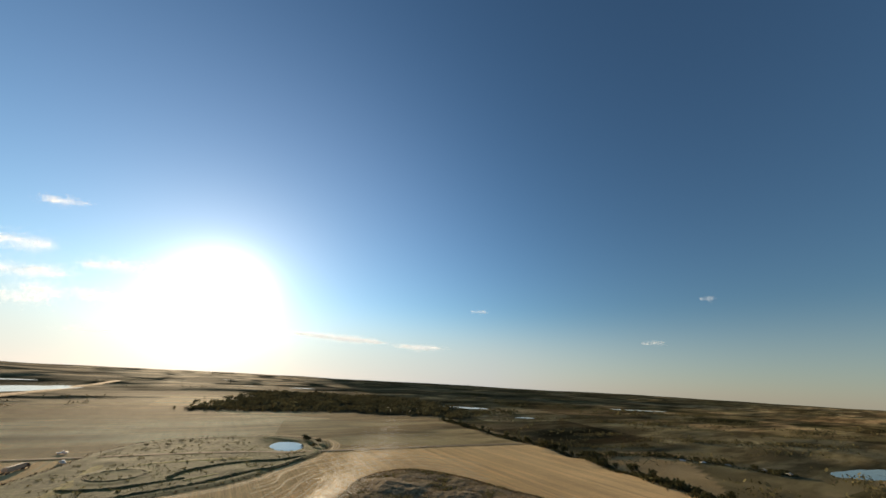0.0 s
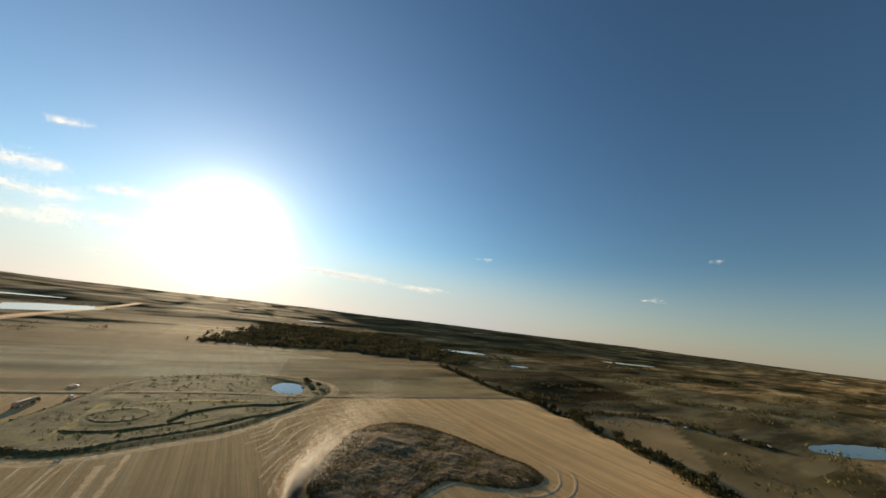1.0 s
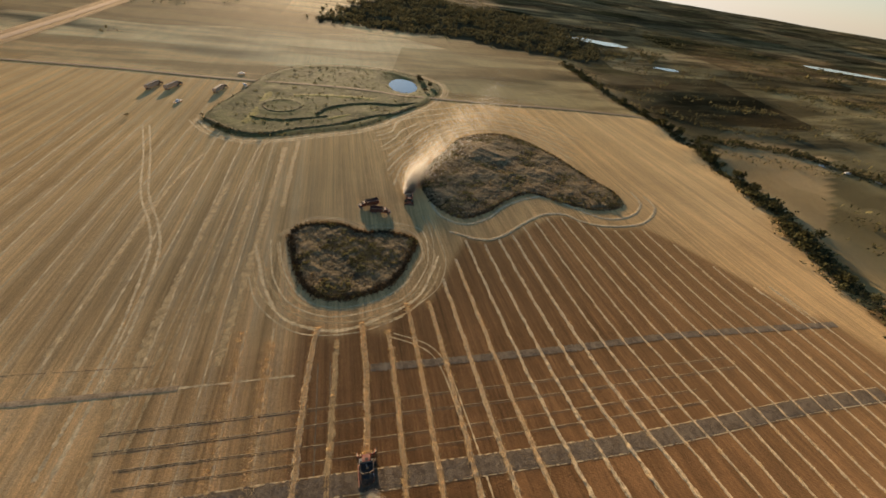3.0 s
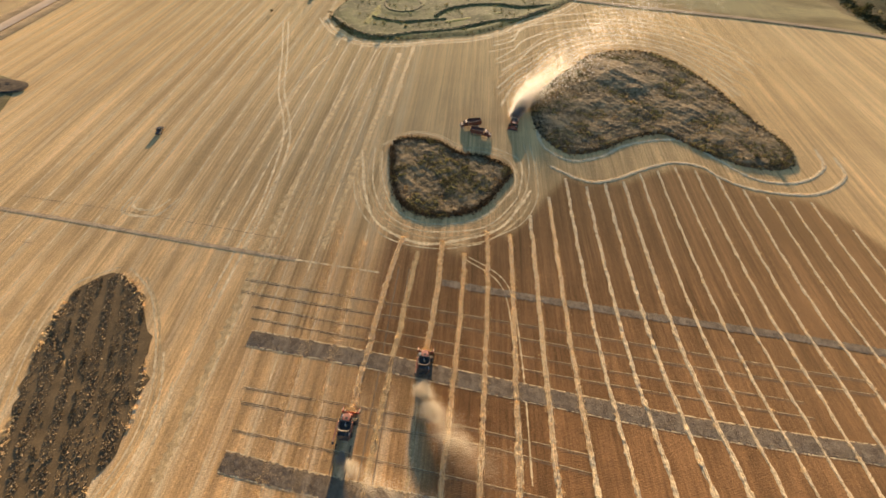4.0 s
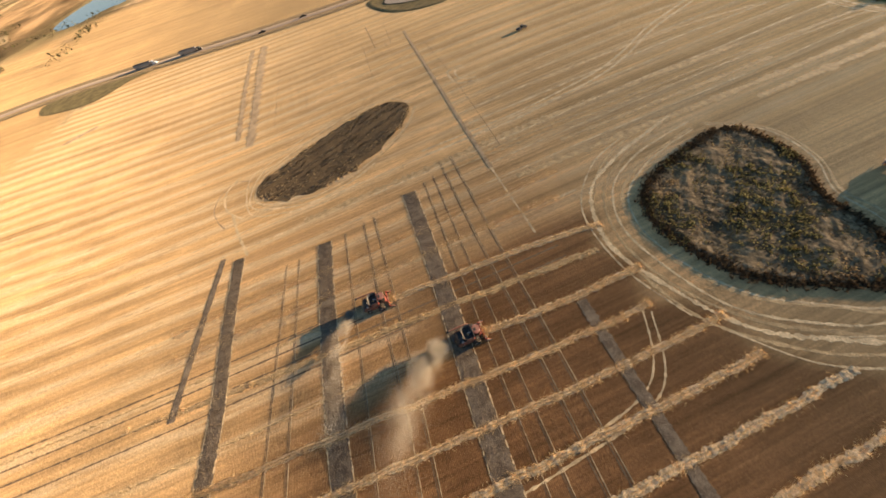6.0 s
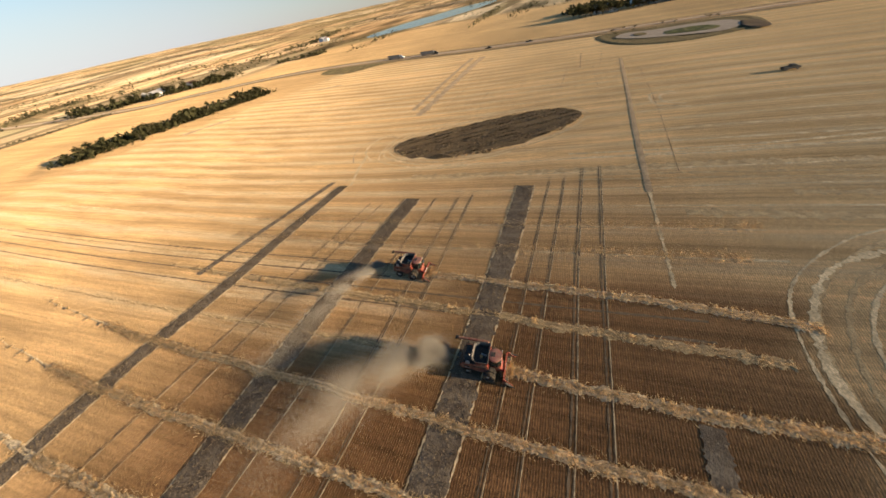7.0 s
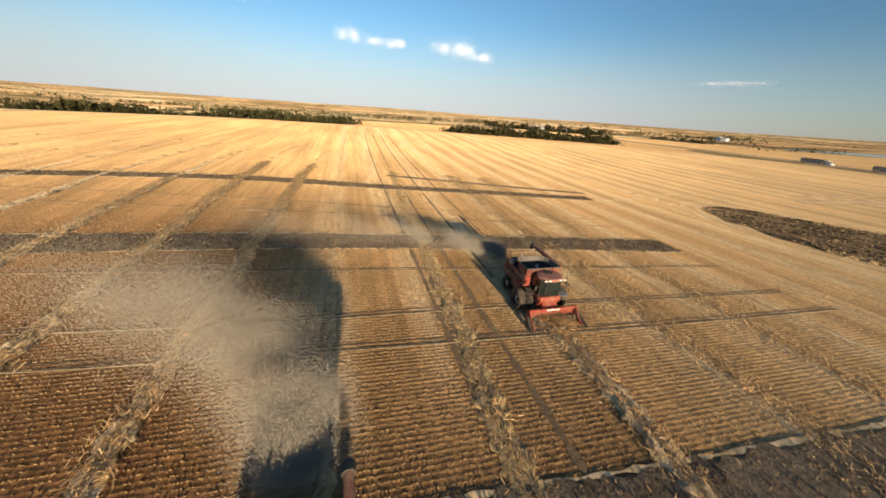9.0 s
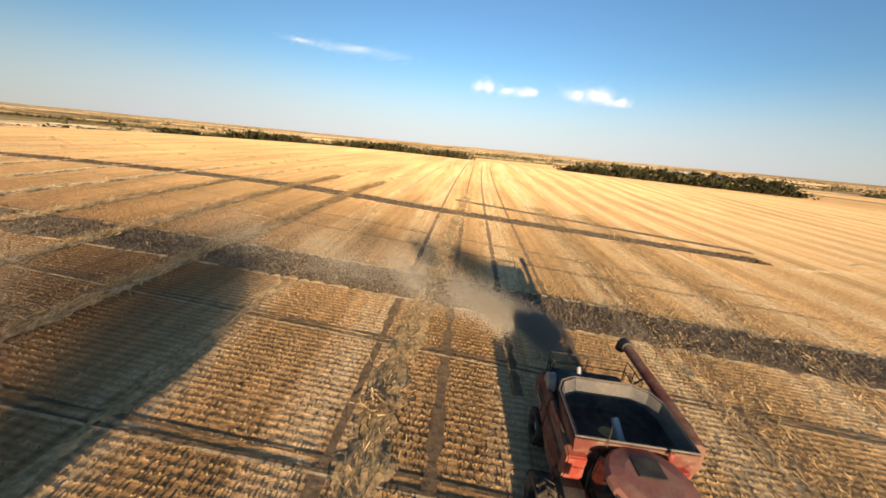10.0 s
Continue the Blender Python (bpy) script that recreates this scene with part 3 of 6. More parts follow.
# bare and tilled patches
tagged(fan("tilled_patch", ELLIPSE + np.random.RandomState(4).normal(0, 0.55, ELLIPSE.shape) + (0.9 * wobble(ELLIPSE[:, 0], ELLIPSE[:, 1], 3.5, 4))[:, None] * (0.93, 0.36), M_TILLED, 0.06, 0.05, 0.04, 30, grain=3.0), "dark tilled oval of bare earth in the stubble", "tilled soil", kind="structure")
tagged(fan("weedy_slough", HEART, M_WEEDS, 0.06, 0.35, 0.26, 70, rim=0.16, grain=3.4), "heart-shaped dry slough overgrown with brown weeds", "slough", kind="structure")
tagged(fan("weedy_island", ISLAND, M_WEEDS, 0.06, 0.45, 0.34, 90, rim=0.2, grain=5.5, mounds=((109, 186, 0, 11, 1.8), (117, 176, 5, 3.5, 0.7), (92, 155, 0, 8, 0.5), (142, 156, 0, 9, 0.6))), "large rough island of dry weeds in the field", "slough", kind="structure")
tagged(fan("marsh", GREEN, M_GREEN, 0.10, 0.1, 0.12, 60, rim=0.5, grain=11, mounds=((-27, 256.5, 13, 3.5, 0.5), (31, 248, 0, 9, 0.7), (-36, 294, 0, 9, 0.6))), "green and yellow marsh grass round a pond", "marsh", kind="structure")
tagged(fan("mud_bank", SLOUGH, M_BANK, 0.08, 0.15, 0.15, 40, rim=0.35, grain=6), "weedy brown bank round the dried slough", "bank", kind="structure")
tagged(fan("mud_flat", curve([(-233, 122), (-222, 126), (-206, 119), (-200, 109), (-202, 98), (-208, 79), (-217, 65.5), (-226, 60.5), (-236.5, 68), (-234, 84), (-236, 104)], 3.0, True), M_MUD, 0.55, 0.0, 0.0, 24, grain=10), "dried pale mud flat beside the road", "mud flat", kind="structure")
tagged(fan("mud_islet", curve([(-222, 88), (-225.5, 99), (-224.5, 110), (-215, 114), (-209, 109), (-209, 99), (-212, 87)], 2.0, True), M_GREEN, 0.62, 0.25, 0.12, 20, grain=4), "low tan islet of weeds on the mud flat", "islet", kind="structure")
tagged(fan("mud_islet", curve([(-229, 72), (-228, 77.5), (-221.5, 78), (-219, 73.5), (-223, 70.5)], 1.5, True), M_BANK, 0.62, 0.25, 0.12, 12, grain=4), "small dark islet of weeds on the mud flat", "islet", kind="structure")
tagged(fan("burnt_reeds", curve([(-222, 126.5), (-218, 133), (-199, 131.5), (-195, 124.5), (-205, 121)], 2.0, True), M_BURNT, 0.62, 0.3, 0.15, 16, grain=3), "patch of black burnt reeds at the mud flat", "reeds", kind="structure")

def bank(name, points, width, material, high, words, category, seed):
    """A long low bank of rank growth, with a lumpy crest."""
    return tagged(strip(name, points, width, material, 0.15, high, 0.22 * high, 1.0, 9, 0.5, seed), words, category, "banks in the marsh", "structure")


ring = [(-26 + 13 * math.cos(a), 258 + 12 * math.sin(a)) for a in np.linspace(0.3, 6.2, 14)]
bank("weedy_bank", ring, 3.4, M_BANK, 0.7, "ring-shaped dark bank of weeds in the marsh", "bank", 3.1)
bank("weedy_bank", [(-1.6, 243.8), (6.1, 257), (20, 266), (41.6, 271), (60, 270), (80, 276)], 3.2, M_BANK, 0.8, "curved dark bank of weeds in the marsh", "bank", 3.2)
bank("weedy_bank", [(-69, 231), (-51, 214), (-33.4, 208), (-12.8, 217), (10.7, 225.5), (35.7, 241.5), (55, 249), (76, 268)], 5.0, M_BANK, 0.9, "long dark bank of weeds at the marsh's edge", "bank", 3.3)
bank("weedy_bank", [(-44, 236), (-26, 232), (-8, 236), (6, 241)], 2.6, M_BANK, 0.6, "short dark bank of weeds in the marsh", "bank", 3.4)
bank("yellow_herbs", [(-38, 290), (-40.4, 266), (-42, 244), (-46, 225)], 6.0, M_YELLOW, 0.3, "belt of yellow flowering herbs in the marsh", "herbs", 3.5)
bank("yellow_herbs", [(-20, 282), (0, 285), (24, 284), (44, 280)], 7.0, M_YELLOW, 0.3, "belt of yellow flowering herbs by the track", "herbs", 3.6)
bank("yellow_herbs", [(6, 236), (24, 246), (44, 257)], 4.0, M_YELLOW, 0.3, "belt of yellow flowering herbs between banks", "herbs", 3.7)

SOIL_STRIPS = [
    ([(-34.6, 16.3), (4.6, 13.1), (47.9, 8.6), (97, 4.1), (155.5, 1.2), (198.4, -2.3)], 4.4),
    ([(-28.5, -14), (-6.1, -16.4), (24.2, -18.7), (49.2, -19.7), (101.1, -23.8)], 4.2),
    ([(-37.2, -41.8), (-12.5, -43.7), (10.3, -44.6), (29.1, -46.6), (54.3, -46.9), (117.7, -44.2)], 3.4),
    ([(-39.9, -47.2), (-18.3, -51.2), (7.7, -55.4)], 1.8),
    ([(-165.9, 56), (-110, 51), (-64, 46.6), (-30, 44.0)], 1.5),
    ([(21.3, 40.9), (51.2, 38.5), (90.1, 35.8), (139.3, 32.7), (217.1, 24.3)], 2.6),
    ([(-228.3, -27.7), (-167.3, -33.3), (-106.6, -38.9)], 4.0),
    ([(-228.8, -35.6), (-172.7, -40.6), (-115.5, -44.7)], 2.4),
]
for k, (pts, w) in enumerate(SOIL_STRIPS):
    tagged(strip("soil_strip", pts, w, M_FADED if k == 4 or k > 5 else M_SOIL, 0.06, 0.02, 0.005, 0.42 if k < 6 else 0.9, 15 if k < 3 else 9, 0.16 if k < 6 else 0.7, k + 1), "grey-brown strip of cloddy bare soil across the stubble", "soil strip", "soil strips", "structure")
tagged(strip("straw_line", [(-66, 46.8), (-37.1, 44.5), (-0.3, 42.2)], 0.5, M_CHAFF, 0.03, 0.0, 0.005, 0.6, 5, 0.9, 9.0), "pale thin line of straw along an old track", "straw", "straw lines")
RUTS = [
    ([(-30.7, 2.7), (3, 0.7), (29.8, -1.4), (64.2, -5.1)], 0.6), ([(-29.8, -0.9), (2.8, -3.2), (29.7, -4.7), (64.3, -9)], 0.6),
    ([(-36.6, 22.2), (5.8, 18.3), (61.4, 13.6), (127.1, 9.2)], 0.55), ([(-37.7, 26), (5.1, 22), (61.3, 17.5), (126.6, 13.2)], 0.55),
    ([(-43.2, 30.6), (-6, 27.7), (26.1, 25.8), (71.2, 22.1), (150.4, 17.1)], 0.8), ([(-43.8, 34.9), (1.6, 31.6), (25.3, 30.1), (76, 26.4), (150, 21)], 0.8),
    ([(-28.9, -7.4), (-7.7, -9.2), (29.5, -12.5), (73.6, -16.8)], 0.5), ([(-26.2, -22.6), (8.8, -26.9), (63.3, -34)], 0.5), ([(-26.3, -26.5), (8.7, -31.4), (63.5, -39.3)], 0.5),
    ([(-142.1, 60.6), (-87.4, 56.6), (-38.2, 51.7)], 0.5), ([(-194.1, 38.4), (-156.4, 35.7)], 1.2), ([(-195.9, 50), (-156.3, 45.3)], 0.7),
    ([(-226, -27), (-175, -36), (-118, -46)], 0.5), ([(-193, -18), (-150, -23), (-113, -27)], 0.5), ([(-165, -5), (-121, -10)], 0.4), ([(-165, 30), (-125, 26)], 0.6), ([(-162, 42), (-122, 41)], 0.4),
]
for k, (pts, w) in enumerate(RUTS):
    for side in ((-0.36, 0.36) if k < 9 else (0,)):  # one or two narrow tyre marks
        tagged(strip("wheel_rut", [(x, y + side * w) for x, y in pts], w * (0.3 if w > 0.7 else 0.24), M_RUT, 0.03, 0, 0.002, 0.6, 5, 0.6, k + 31 + side), "dark wheel rut pressed across the stubble rows", "wheel rut", "wheel ruts", "structure")

for k, (pts, w) in enumerate(SOIL_STRIPS[:3]):
    for side in (-1, 1):
        tagged(strip("strip_edge", [(x, y + side * (w / 2 + 0.12)) for x, y in pts], 0.26, M_CHAFF, 0.05, 0.0, 0.004, 0.6, 3, 0.7, k + 361), "thin pale line of straw along a soil strip", "straw", "strip edges")
for k, (pts, w) in enumerate(RUTS[:9]):
    tagged(strip("rut_edge", [(x, y + 0.34) for x, y in pts], 0.09, M_CHAFF, 0.035, 0.0, 0.004, 0.7, 3, 0.6, k + 331), "thin pale ridge of straw pushed up beside a rut", "straw", "rut edges")
tagged(strip("field_track", [(-261.1, 339.7), (-232.8, 334.6), (-158.8, 328.8), (-75.9, 316.6), (14.4, 308.5), (103.7, 289.1), (228.6, 275.7), (318.3, 261.4)], 5, M_TRACK, 0.40, 0.15, 0, 3), "narrow pale dirt track along the field edge", "track", kind="structure")
ROAD = [(-290, 1800), (-276, 885), (-263, 480), (-261, 340), (-260, 150), (-258, 50), (-261, 0), (-265, -40), (-271, -80), (-278, -125), (-284, -180), (-281, -235), (-266, -287), (-238, -340), (-205, -420), (-190, -700), (-190, -1200)]
tagged(strip("road", ROAD, 8, M_ROAD, 0.35, 0.25, 0, 4), "straight pale gravel road between the fields", "road", kind="structure")
for off in (-8.5, 8.5):
    tagged(strip("road_verge", [(x + off, y) for x, y in ROAD], 8, M_VERGE, 0.18, 0.35, 0.1, 3), "weedy dark grass verge beside the gravel road", "verge", kind="structure")
tagged(fan("roadside_slough", curve([(-268, -104), (-258, -126), (-240, -146), (-243, -171), (-253, -188), (-273, -189), (-277, -150)], 3.0, True), M_BANK, 0.12, 0.1, 0.1, 24, grain=5.0), "brown weedy hollow beside the gravel road", "slough", kind="structure")
tagged(strip("weedy_ditch", [(46, -398), (4, -423), (-42, -431), (-100, -433), (-158, -428), (-196, -416)], 10, M_VERGE, 0.3, 0.9, 0.25, 2.0, 9, 0.5, 5.3), "long weedy brown ditch between stubble fields", "ditch", kind="structure")
for k, pts in enumerate(([(-100, -190), (-114, -184), (-128, -176)], [(-184, -148), (-189, -139), (-193, -131)])):
    tagged(strip("trampled_lane", pts, 4.5 - k, M_FADED, 0.05, 0.0, 0.01, 0.8, 7, 0.6, k + 601), "brown patch of trampled stubble", "straw", "trampled lanes")

for cx, cy, rx, ry, turn, level in LAKES:
    a = np.linspace(0, 2 * math.pi, 64, endpoint=False)
    r = 1.05 + 0.10 * np.sin(3 * a + cx) + 0.07 * np.sin(5 * a + cy) + 0.05 * np.sin(8 * a)
    c, s = math.cos(radians(turn)), math.sin(radians(turn))
    ring = np.stack([cx + c * rx * r * np.cos(a) - s * ry * r * np.sin(a), cy + s * rx * r * np.cos(a) + c * ry * r * np.sin(a)], 1)
    tagged(fan("pond" if rx < 50 else "lake", ring, M_WATER, 0, 0, 0, 4, flat=level - 0.35), "still open water shining among the fields", "water", kind="structure")

# ---------------- windrows ----------------
@functools.lru_cache(None)
def straw_clump(kind):
    """A low heap of tangled stalks, one of three."""
    r = np.random.RandomState(900 + kind)
    n = 46
    c = r.normal(0, 1, (n, 3)) * (0.34, 0.42, 0.07) + (0, 0, 0.08)
    u = r.normal(0, 1, (n, 3)) * (1, 1, 0.3)
    u /= np.linalg.norm(u, axis=1, keepdims=True)
    w = np.cross(u, r.normal(0, 1, (n, 3)))
    w *= 0.02 / np.linalg.norm(w, axis=1, keepdims=True)
    h = r.uniform(0.12, 0.3, (n, 1))
    return loose_mesh("straw_clump", np.stack([c - u * h - w, c + u * h - w, c + u * h + w, c - u * h + w], 1).reshape(-1, 3), 4, M_STALK)


ROW_LINES = []


def windrow(points, width=1.5, high=0.34, seed=1, step=0.42, material=None):
    p = curve(points, step)
    p = p + np.stack([0.22 * wobble(p[:, 1], p[:, 0], 3.1, seed), 0.1 * wobble(p[:, 1], p[:, 0], 2.3, seed)], 1)
    ROW_LINES.append(p)
    d = np.gradient(p, axis=0)
    d /= np.linalg.norm(d, axis=1, keepdims=True)
    side = np.stack([-d[:, 1], d[:, 0]], 1)
    rnd = np.random.RandomState(seed)
    m = 12 if step < 0.4 else 8
    s = np.linspace(-1, 1, m)
    w = width / 2 * (0.12 + 0.88 * smooth(-80, -35, p[:, 1]))[:, None] * (1 + 0.3 * rnd.uniform(-1, 1, (len(p), m)) + 0.32 * wobble(np.arange(len(p)), 0, 3.0, seed)[:, None])
    q = p[:, None] + side[:, None] * (s * w)[..., None]
    x, y = q[..., 0], q[..., 1]
    prof = np.clip(1 - s ** 4, 0, 1) * (0.8 - 0.3 * np.cos(2 * math.pi * s))  # two ridges with a hollow between
    fade = (0.12 + 0.88 * smooth(-70, -10, p[:, 1]))[:, None]
    z = height(x, y) + 0.02 + fade * high * prof * (0.75 + (0.16 if step < 0.4 else 0.3) * rnd.uniform(-1, 1, x.shape) + 0.35 * wobble(np.arange(len(p)), 0, 1.7, seed)[:, None])
    verts = np.stack([x, y, z], -1).reshape(-1, 3)
    clumps = range(12, len(p) - 12, int((4.5 if seed < 21 and high > 0.1 else 14) / step))  # tangled clumps lie proud of the rows
    ob = new("windrow", mesh_of("windrow", verts, grid_faces(len(p), m)[:, ::-1], material or M_STRAW, True))
    for i in clumps:
        tuft = new("straw_clump", straw_clump(i % 3))
        a = 2.0 * i
        tuft.matrix_world = Matrix.Translation((p[i, 0] + 0.35 * math.sin(a), p[i, 1], float(height(p[i, 0], p[i, 1])) + 0.1 * high + 0.1)) @ Matrix.Rotation(a, 4, "Z")
        tuft.parent = ob
        tagged(tuft, kind="stuff")
    return tagged(ob, "pale swathed windrow of cut straw on brown stubble", "windrow", "windrows")


SP = 8.7
for k in range(25):
    x0 = SP * k + 0.6
    north = NORTH[k]
    if k == 0:
        windrow([(0.6, -0.6), (1.7, 19.7), (2.8, 38.8), (5.2, north)], 1.6, 0.27, 11, 0.2)
    elif k == 1:
        windrow([(5.3, -67.2), (7.8, -15.7), (8.9, 10), (10.4, 33.9), (11.6, north)], 1.7, 0.1, 12, 0.25, M_OLDSTRAW)
    elif k == 2:
        windrow([(18.6, 16.5), (19.9, 38.5), (19.8, north)], 1.6, 0.27, 13, 0.2)
    else:
        bow = 8.0 * math.exp(-((k - 11.5) / 5) ** 2) - 1.5 * math.exp(-((k - 1) / 3) ** 2)  # the rows bend a little over the rise
        lean = max(-1.7, 2.3 - 0.21 * k)
        windrow([(x0 - 5.5 + 0.8 * bow, -88 - 5 * math.sin(2.1 * k)), (x0 - 1.7 + bow, -52), (x0 - 0.3 + 0.65 * bow, -14), (x0 + 1.0, 19), (x0 + lean, 47), (x0 - 0.3 + lean, north)], 1.3 if k < 12 else 1.0, 0.34 if k < 12 else 0.22, 14 + k, 0.28 if k < 7 else 0.42)
windrow([(60.3, 128.7), (63, 117.1), (73.8, 109.7), (88.2, 113.8), (102, 123.3), (118.9, 129.1), (131.8, 129.2), (143.4, 117.1), (156.2, 106.1), (173.7, 106.2), (189.5, 116.6), (192.8, 129.7)], 1.5, 0.16, 61)
windrow([(64.3, 104.9), (79.4, 97.3), (91.8, 99.8), (104.5, 106.6), (120.3, 113.4), (133.2, 112.5), (140, 105.9), (153, 99.6), (176.7, 99.4), (195.5, 110.8), (198.9, 124.8)], 1.5, 0.16, 62)

# ---------------- building blocks ----------------
def part(name, bm, material, parent=None, label="", smooth_shade=False):
    """Links a bmesh as one mesh object, under a thing or a part."""
    me = bpy.data.meshes.new(name)
    bmesh.ops.recalc_face_normals(bm, faces=bm.faces)
    bm.to_mesh(me)
    bm.free()
    me.materials.append(material)
    if smooth_shade:
        me.polygons.foreach_set("use_smooth", [True] * len(me.polygons))
    ob = new(name, me)
    ob.parent = parent
    if label:
        ob["label"] = label
    return ob


def box(x0, x1, y0, y1, z0, z1, bevel=0.0, bm=None, turn=None):
    own = bmesh.new()
    bmesh.ops.create_cube(own, size=1, matrix=Matrix.Translation(((x0 + x1) / 2, (y0 + y1) / 2, (z0 + z1) / 2)) @ Matrix.Diagonal((x1 - x0, y1 - y0, z1 - z0, 1)))
    if bevel:
        bmesh.ops.bevel(own, geom=own.edges[:], offset=bevel, segments=2, affect="EDGES", clamp_overlap=True)
    if turn is not None:
        bmesh.ops.transform(own, matrix=turn, verts=own.verts)
    return own if bm is None else join(bm, own)


def join(bm, other):
    me = bpy.data.meshes.new("tmp")
    other.to_mesh(me)
    other.free()
    bm.from_mesh(me)
    bpy.data.meshes.remove(me)
    return bm


def prism(profile, x0, x1, bevel=0.0, bm=None):
    """A side outline in y and z, drawn out from x0 to x1."""
    own = bmesh.new()
    a = [own.verts.new((x0, y, z)) for y, z in profile]
    b = [own.verts.new((x1, y, z)) for y, z in profile]
    own.faces.new(a)
    own.faces.new(b[::-1])
    for i in range(len(a)):
        j = (i + 1) % len(a)
        own.faces.new((a[i], b[i], b[j], a[j]))
    if bevel:
        bmesh.ops.recalc_face_normals(own, faces=own.faces)
        bmesh.ops.bevel(own, geom=own.edges[:], offset=bevel, segments=2, affect="EDGES", clamp_overlap=True)
    return own if bm is None else join(bm, own)


def tube(points, r, n=8, bm=None, ends=True):
    """A round bar along a line of points; r is one radius or one for each point."""
    own = bmesh.new()
    pts = [Vector(p) for p in points]
    rs = r if isinstance(r, (list, tuple)) else [r] * len(pts)
    rings = []
    for i, p in enumerate(pts):
        d = (pts[min(i + 1, len(pts) - 1)] - pts[max(i - 1, 0)]).normalized()
        q = d.to_track_quat("Z", "Y").to_matrix()
        rings.append([own.verts.new(p + q @ Vector((rs[i] * math.cos(a * 2 * math.pi / n), rs[i] * math.sin(a * 2 * math.pi / n), 0))) for a in range(n)])
    for a, b in zip(rings, rings[1:]):
        for i in range(n):
            own.faces.new((a[i], a[(i + 1) % n], b[(i + 1) % n], b[i]))
    if ends:
        own.faces.new(rings[0][::-1])
        own.faces.new(rings[-1])
    return own if bm is None else join(bm, own)


def lathe(profile, centre, n=28, bm=None):
    """Turns an outline of (radius, x) round the x axis through centre."""
    own = bmesh.new()
    rings = [[own.verts.new((centre[0] + x, centre[1] + r * math.cos(2 * math.pi * i / n), centre[2] + r * math.sin(2 * math.pi * i / n))) for i in range(n)] for r, x in profile]
    for a, b in zip(rings, rings[1:]):
        for i in range(n):
            own.faces.new((a[i], a[(i + 1) % n], b[(i + 1) % n], b[i]))
    return own if bm is None else join(bm, own)


def loft(rings, bm=None, cap=True):
    own = bmesh.new()
    rs = [[own.verts.new(p) for p in ring] for ring in rings]
    for a, b in zip(rs, rs[1:]):
        for i in range(len(a)):
            own.faces.new((a[i], a[(i + 1) % len(a)], b[(i + 1) % len(a)], b[i]))
    if cap:
        own.faces.new(rs[0][::-1])
        own.faces.new(rs[-1])
    return own if bm is None else join(bm, own)


def rect(x0, x1, y0, y1, z):
    return [(x0, y0, z), (x1, y0, z), (x1, y1, z), (x0, y1, z)]


def empty(name, m=None):
    ob = new(name)
    ob.empty_display_size = 0.3
    if m is not None:
        ob.matrix_basis = m
    return ob


def paint(name, col, rough=0.4, metal=0.0, dusty=0.35, dust=(0.34, 0.25, 0.15)):
    """Machine paint with road dust and scuffs on it."""
    n = Nodes(name, rough, metal)
    co = n.coords()
    d = n.ramp(n.noise(co, 1.3, 6, 0.65), 0.42, 0.75, 0.0, dusty)
    c = n.mix(d, col, dust)
    c = n.scale_by(c, n.ramp(n.noise(co, 9.0, 4), 0.3, 0.7, 0.88, 1.12))
    n.link(n.ramp(n.noise(co, 3.0, 5), 0.3, 0.7, rough * 0.8, min(1, rough * 1.6)), n.bsdf.inputs["Roughness"])
    n.bump(n.noise(co, 14.0, 3), 0.05, 0.01)
    return n.done(c)


M_RED = paint("red_paint", (0.26, 0.042, 0.024), 0.5, dusty=0.6)
M_DULLRED = paint("dusty_red_paint", (0.16, 0.046, 0.032), 0.7, dusty=0.75)
M_ROOFRED = paint("sun_bleached_red", (0.30, 0.115, 0.08), 0.6, dusty=0.65)
M_DARKRED = paint("dark_red_paint", (0.07, 0.02, 0.015), 0.5, dusty=0.22)
M_BLACK = paint("black_plastic", (0.022, 0.021, 0.020), 0.55, dusty=0.25)
M_GREY = paint("grey_steel", (0.30, 0.29, 0.27), 0.42, 0.5, dusty=0.3)
M_RIM = paint("pale_metal", (0.52, 0.49, 0.44), 0.45, 0.2, dusty=0.35)
M_TANKRIM = paint("dull_tank_metal", (0.16, 0.135, 0.11), 0.6, 0.2, dusty=0.4)
M_WHITE = paint("white_paint", (0.74, 0.73, 0.70), 0.4, dusty=0.2)
M_TYRE = paint("tyre_rubber", (0.030, 0.028, 0.026), 0.85, dusty=0.55)
M_FLARE = paint("dusty_galvanised_sheet", (0.09, 0.085, 0.078), 0.7, 0.0, dusty=0.3)
M_GRAIN = plain("harvested_grain", (0.46, 0.30, 0.12), 0.9, grain=30, vary=0.3, bump=0.4, dist=0.02)
M_LAMP = paint("lamp_lens", (0.75, 0.72, 0.66), 0.15, dusty=0.1)


def glass_material():
    n = Nodes("tinted_cab_glass", 0.06)
    n.bsdf.inputs["Specular IOR Level"].default_value = 0.6
    return n.done((0.018, 0.024, 0.020))


M_GLASS = glass_material()


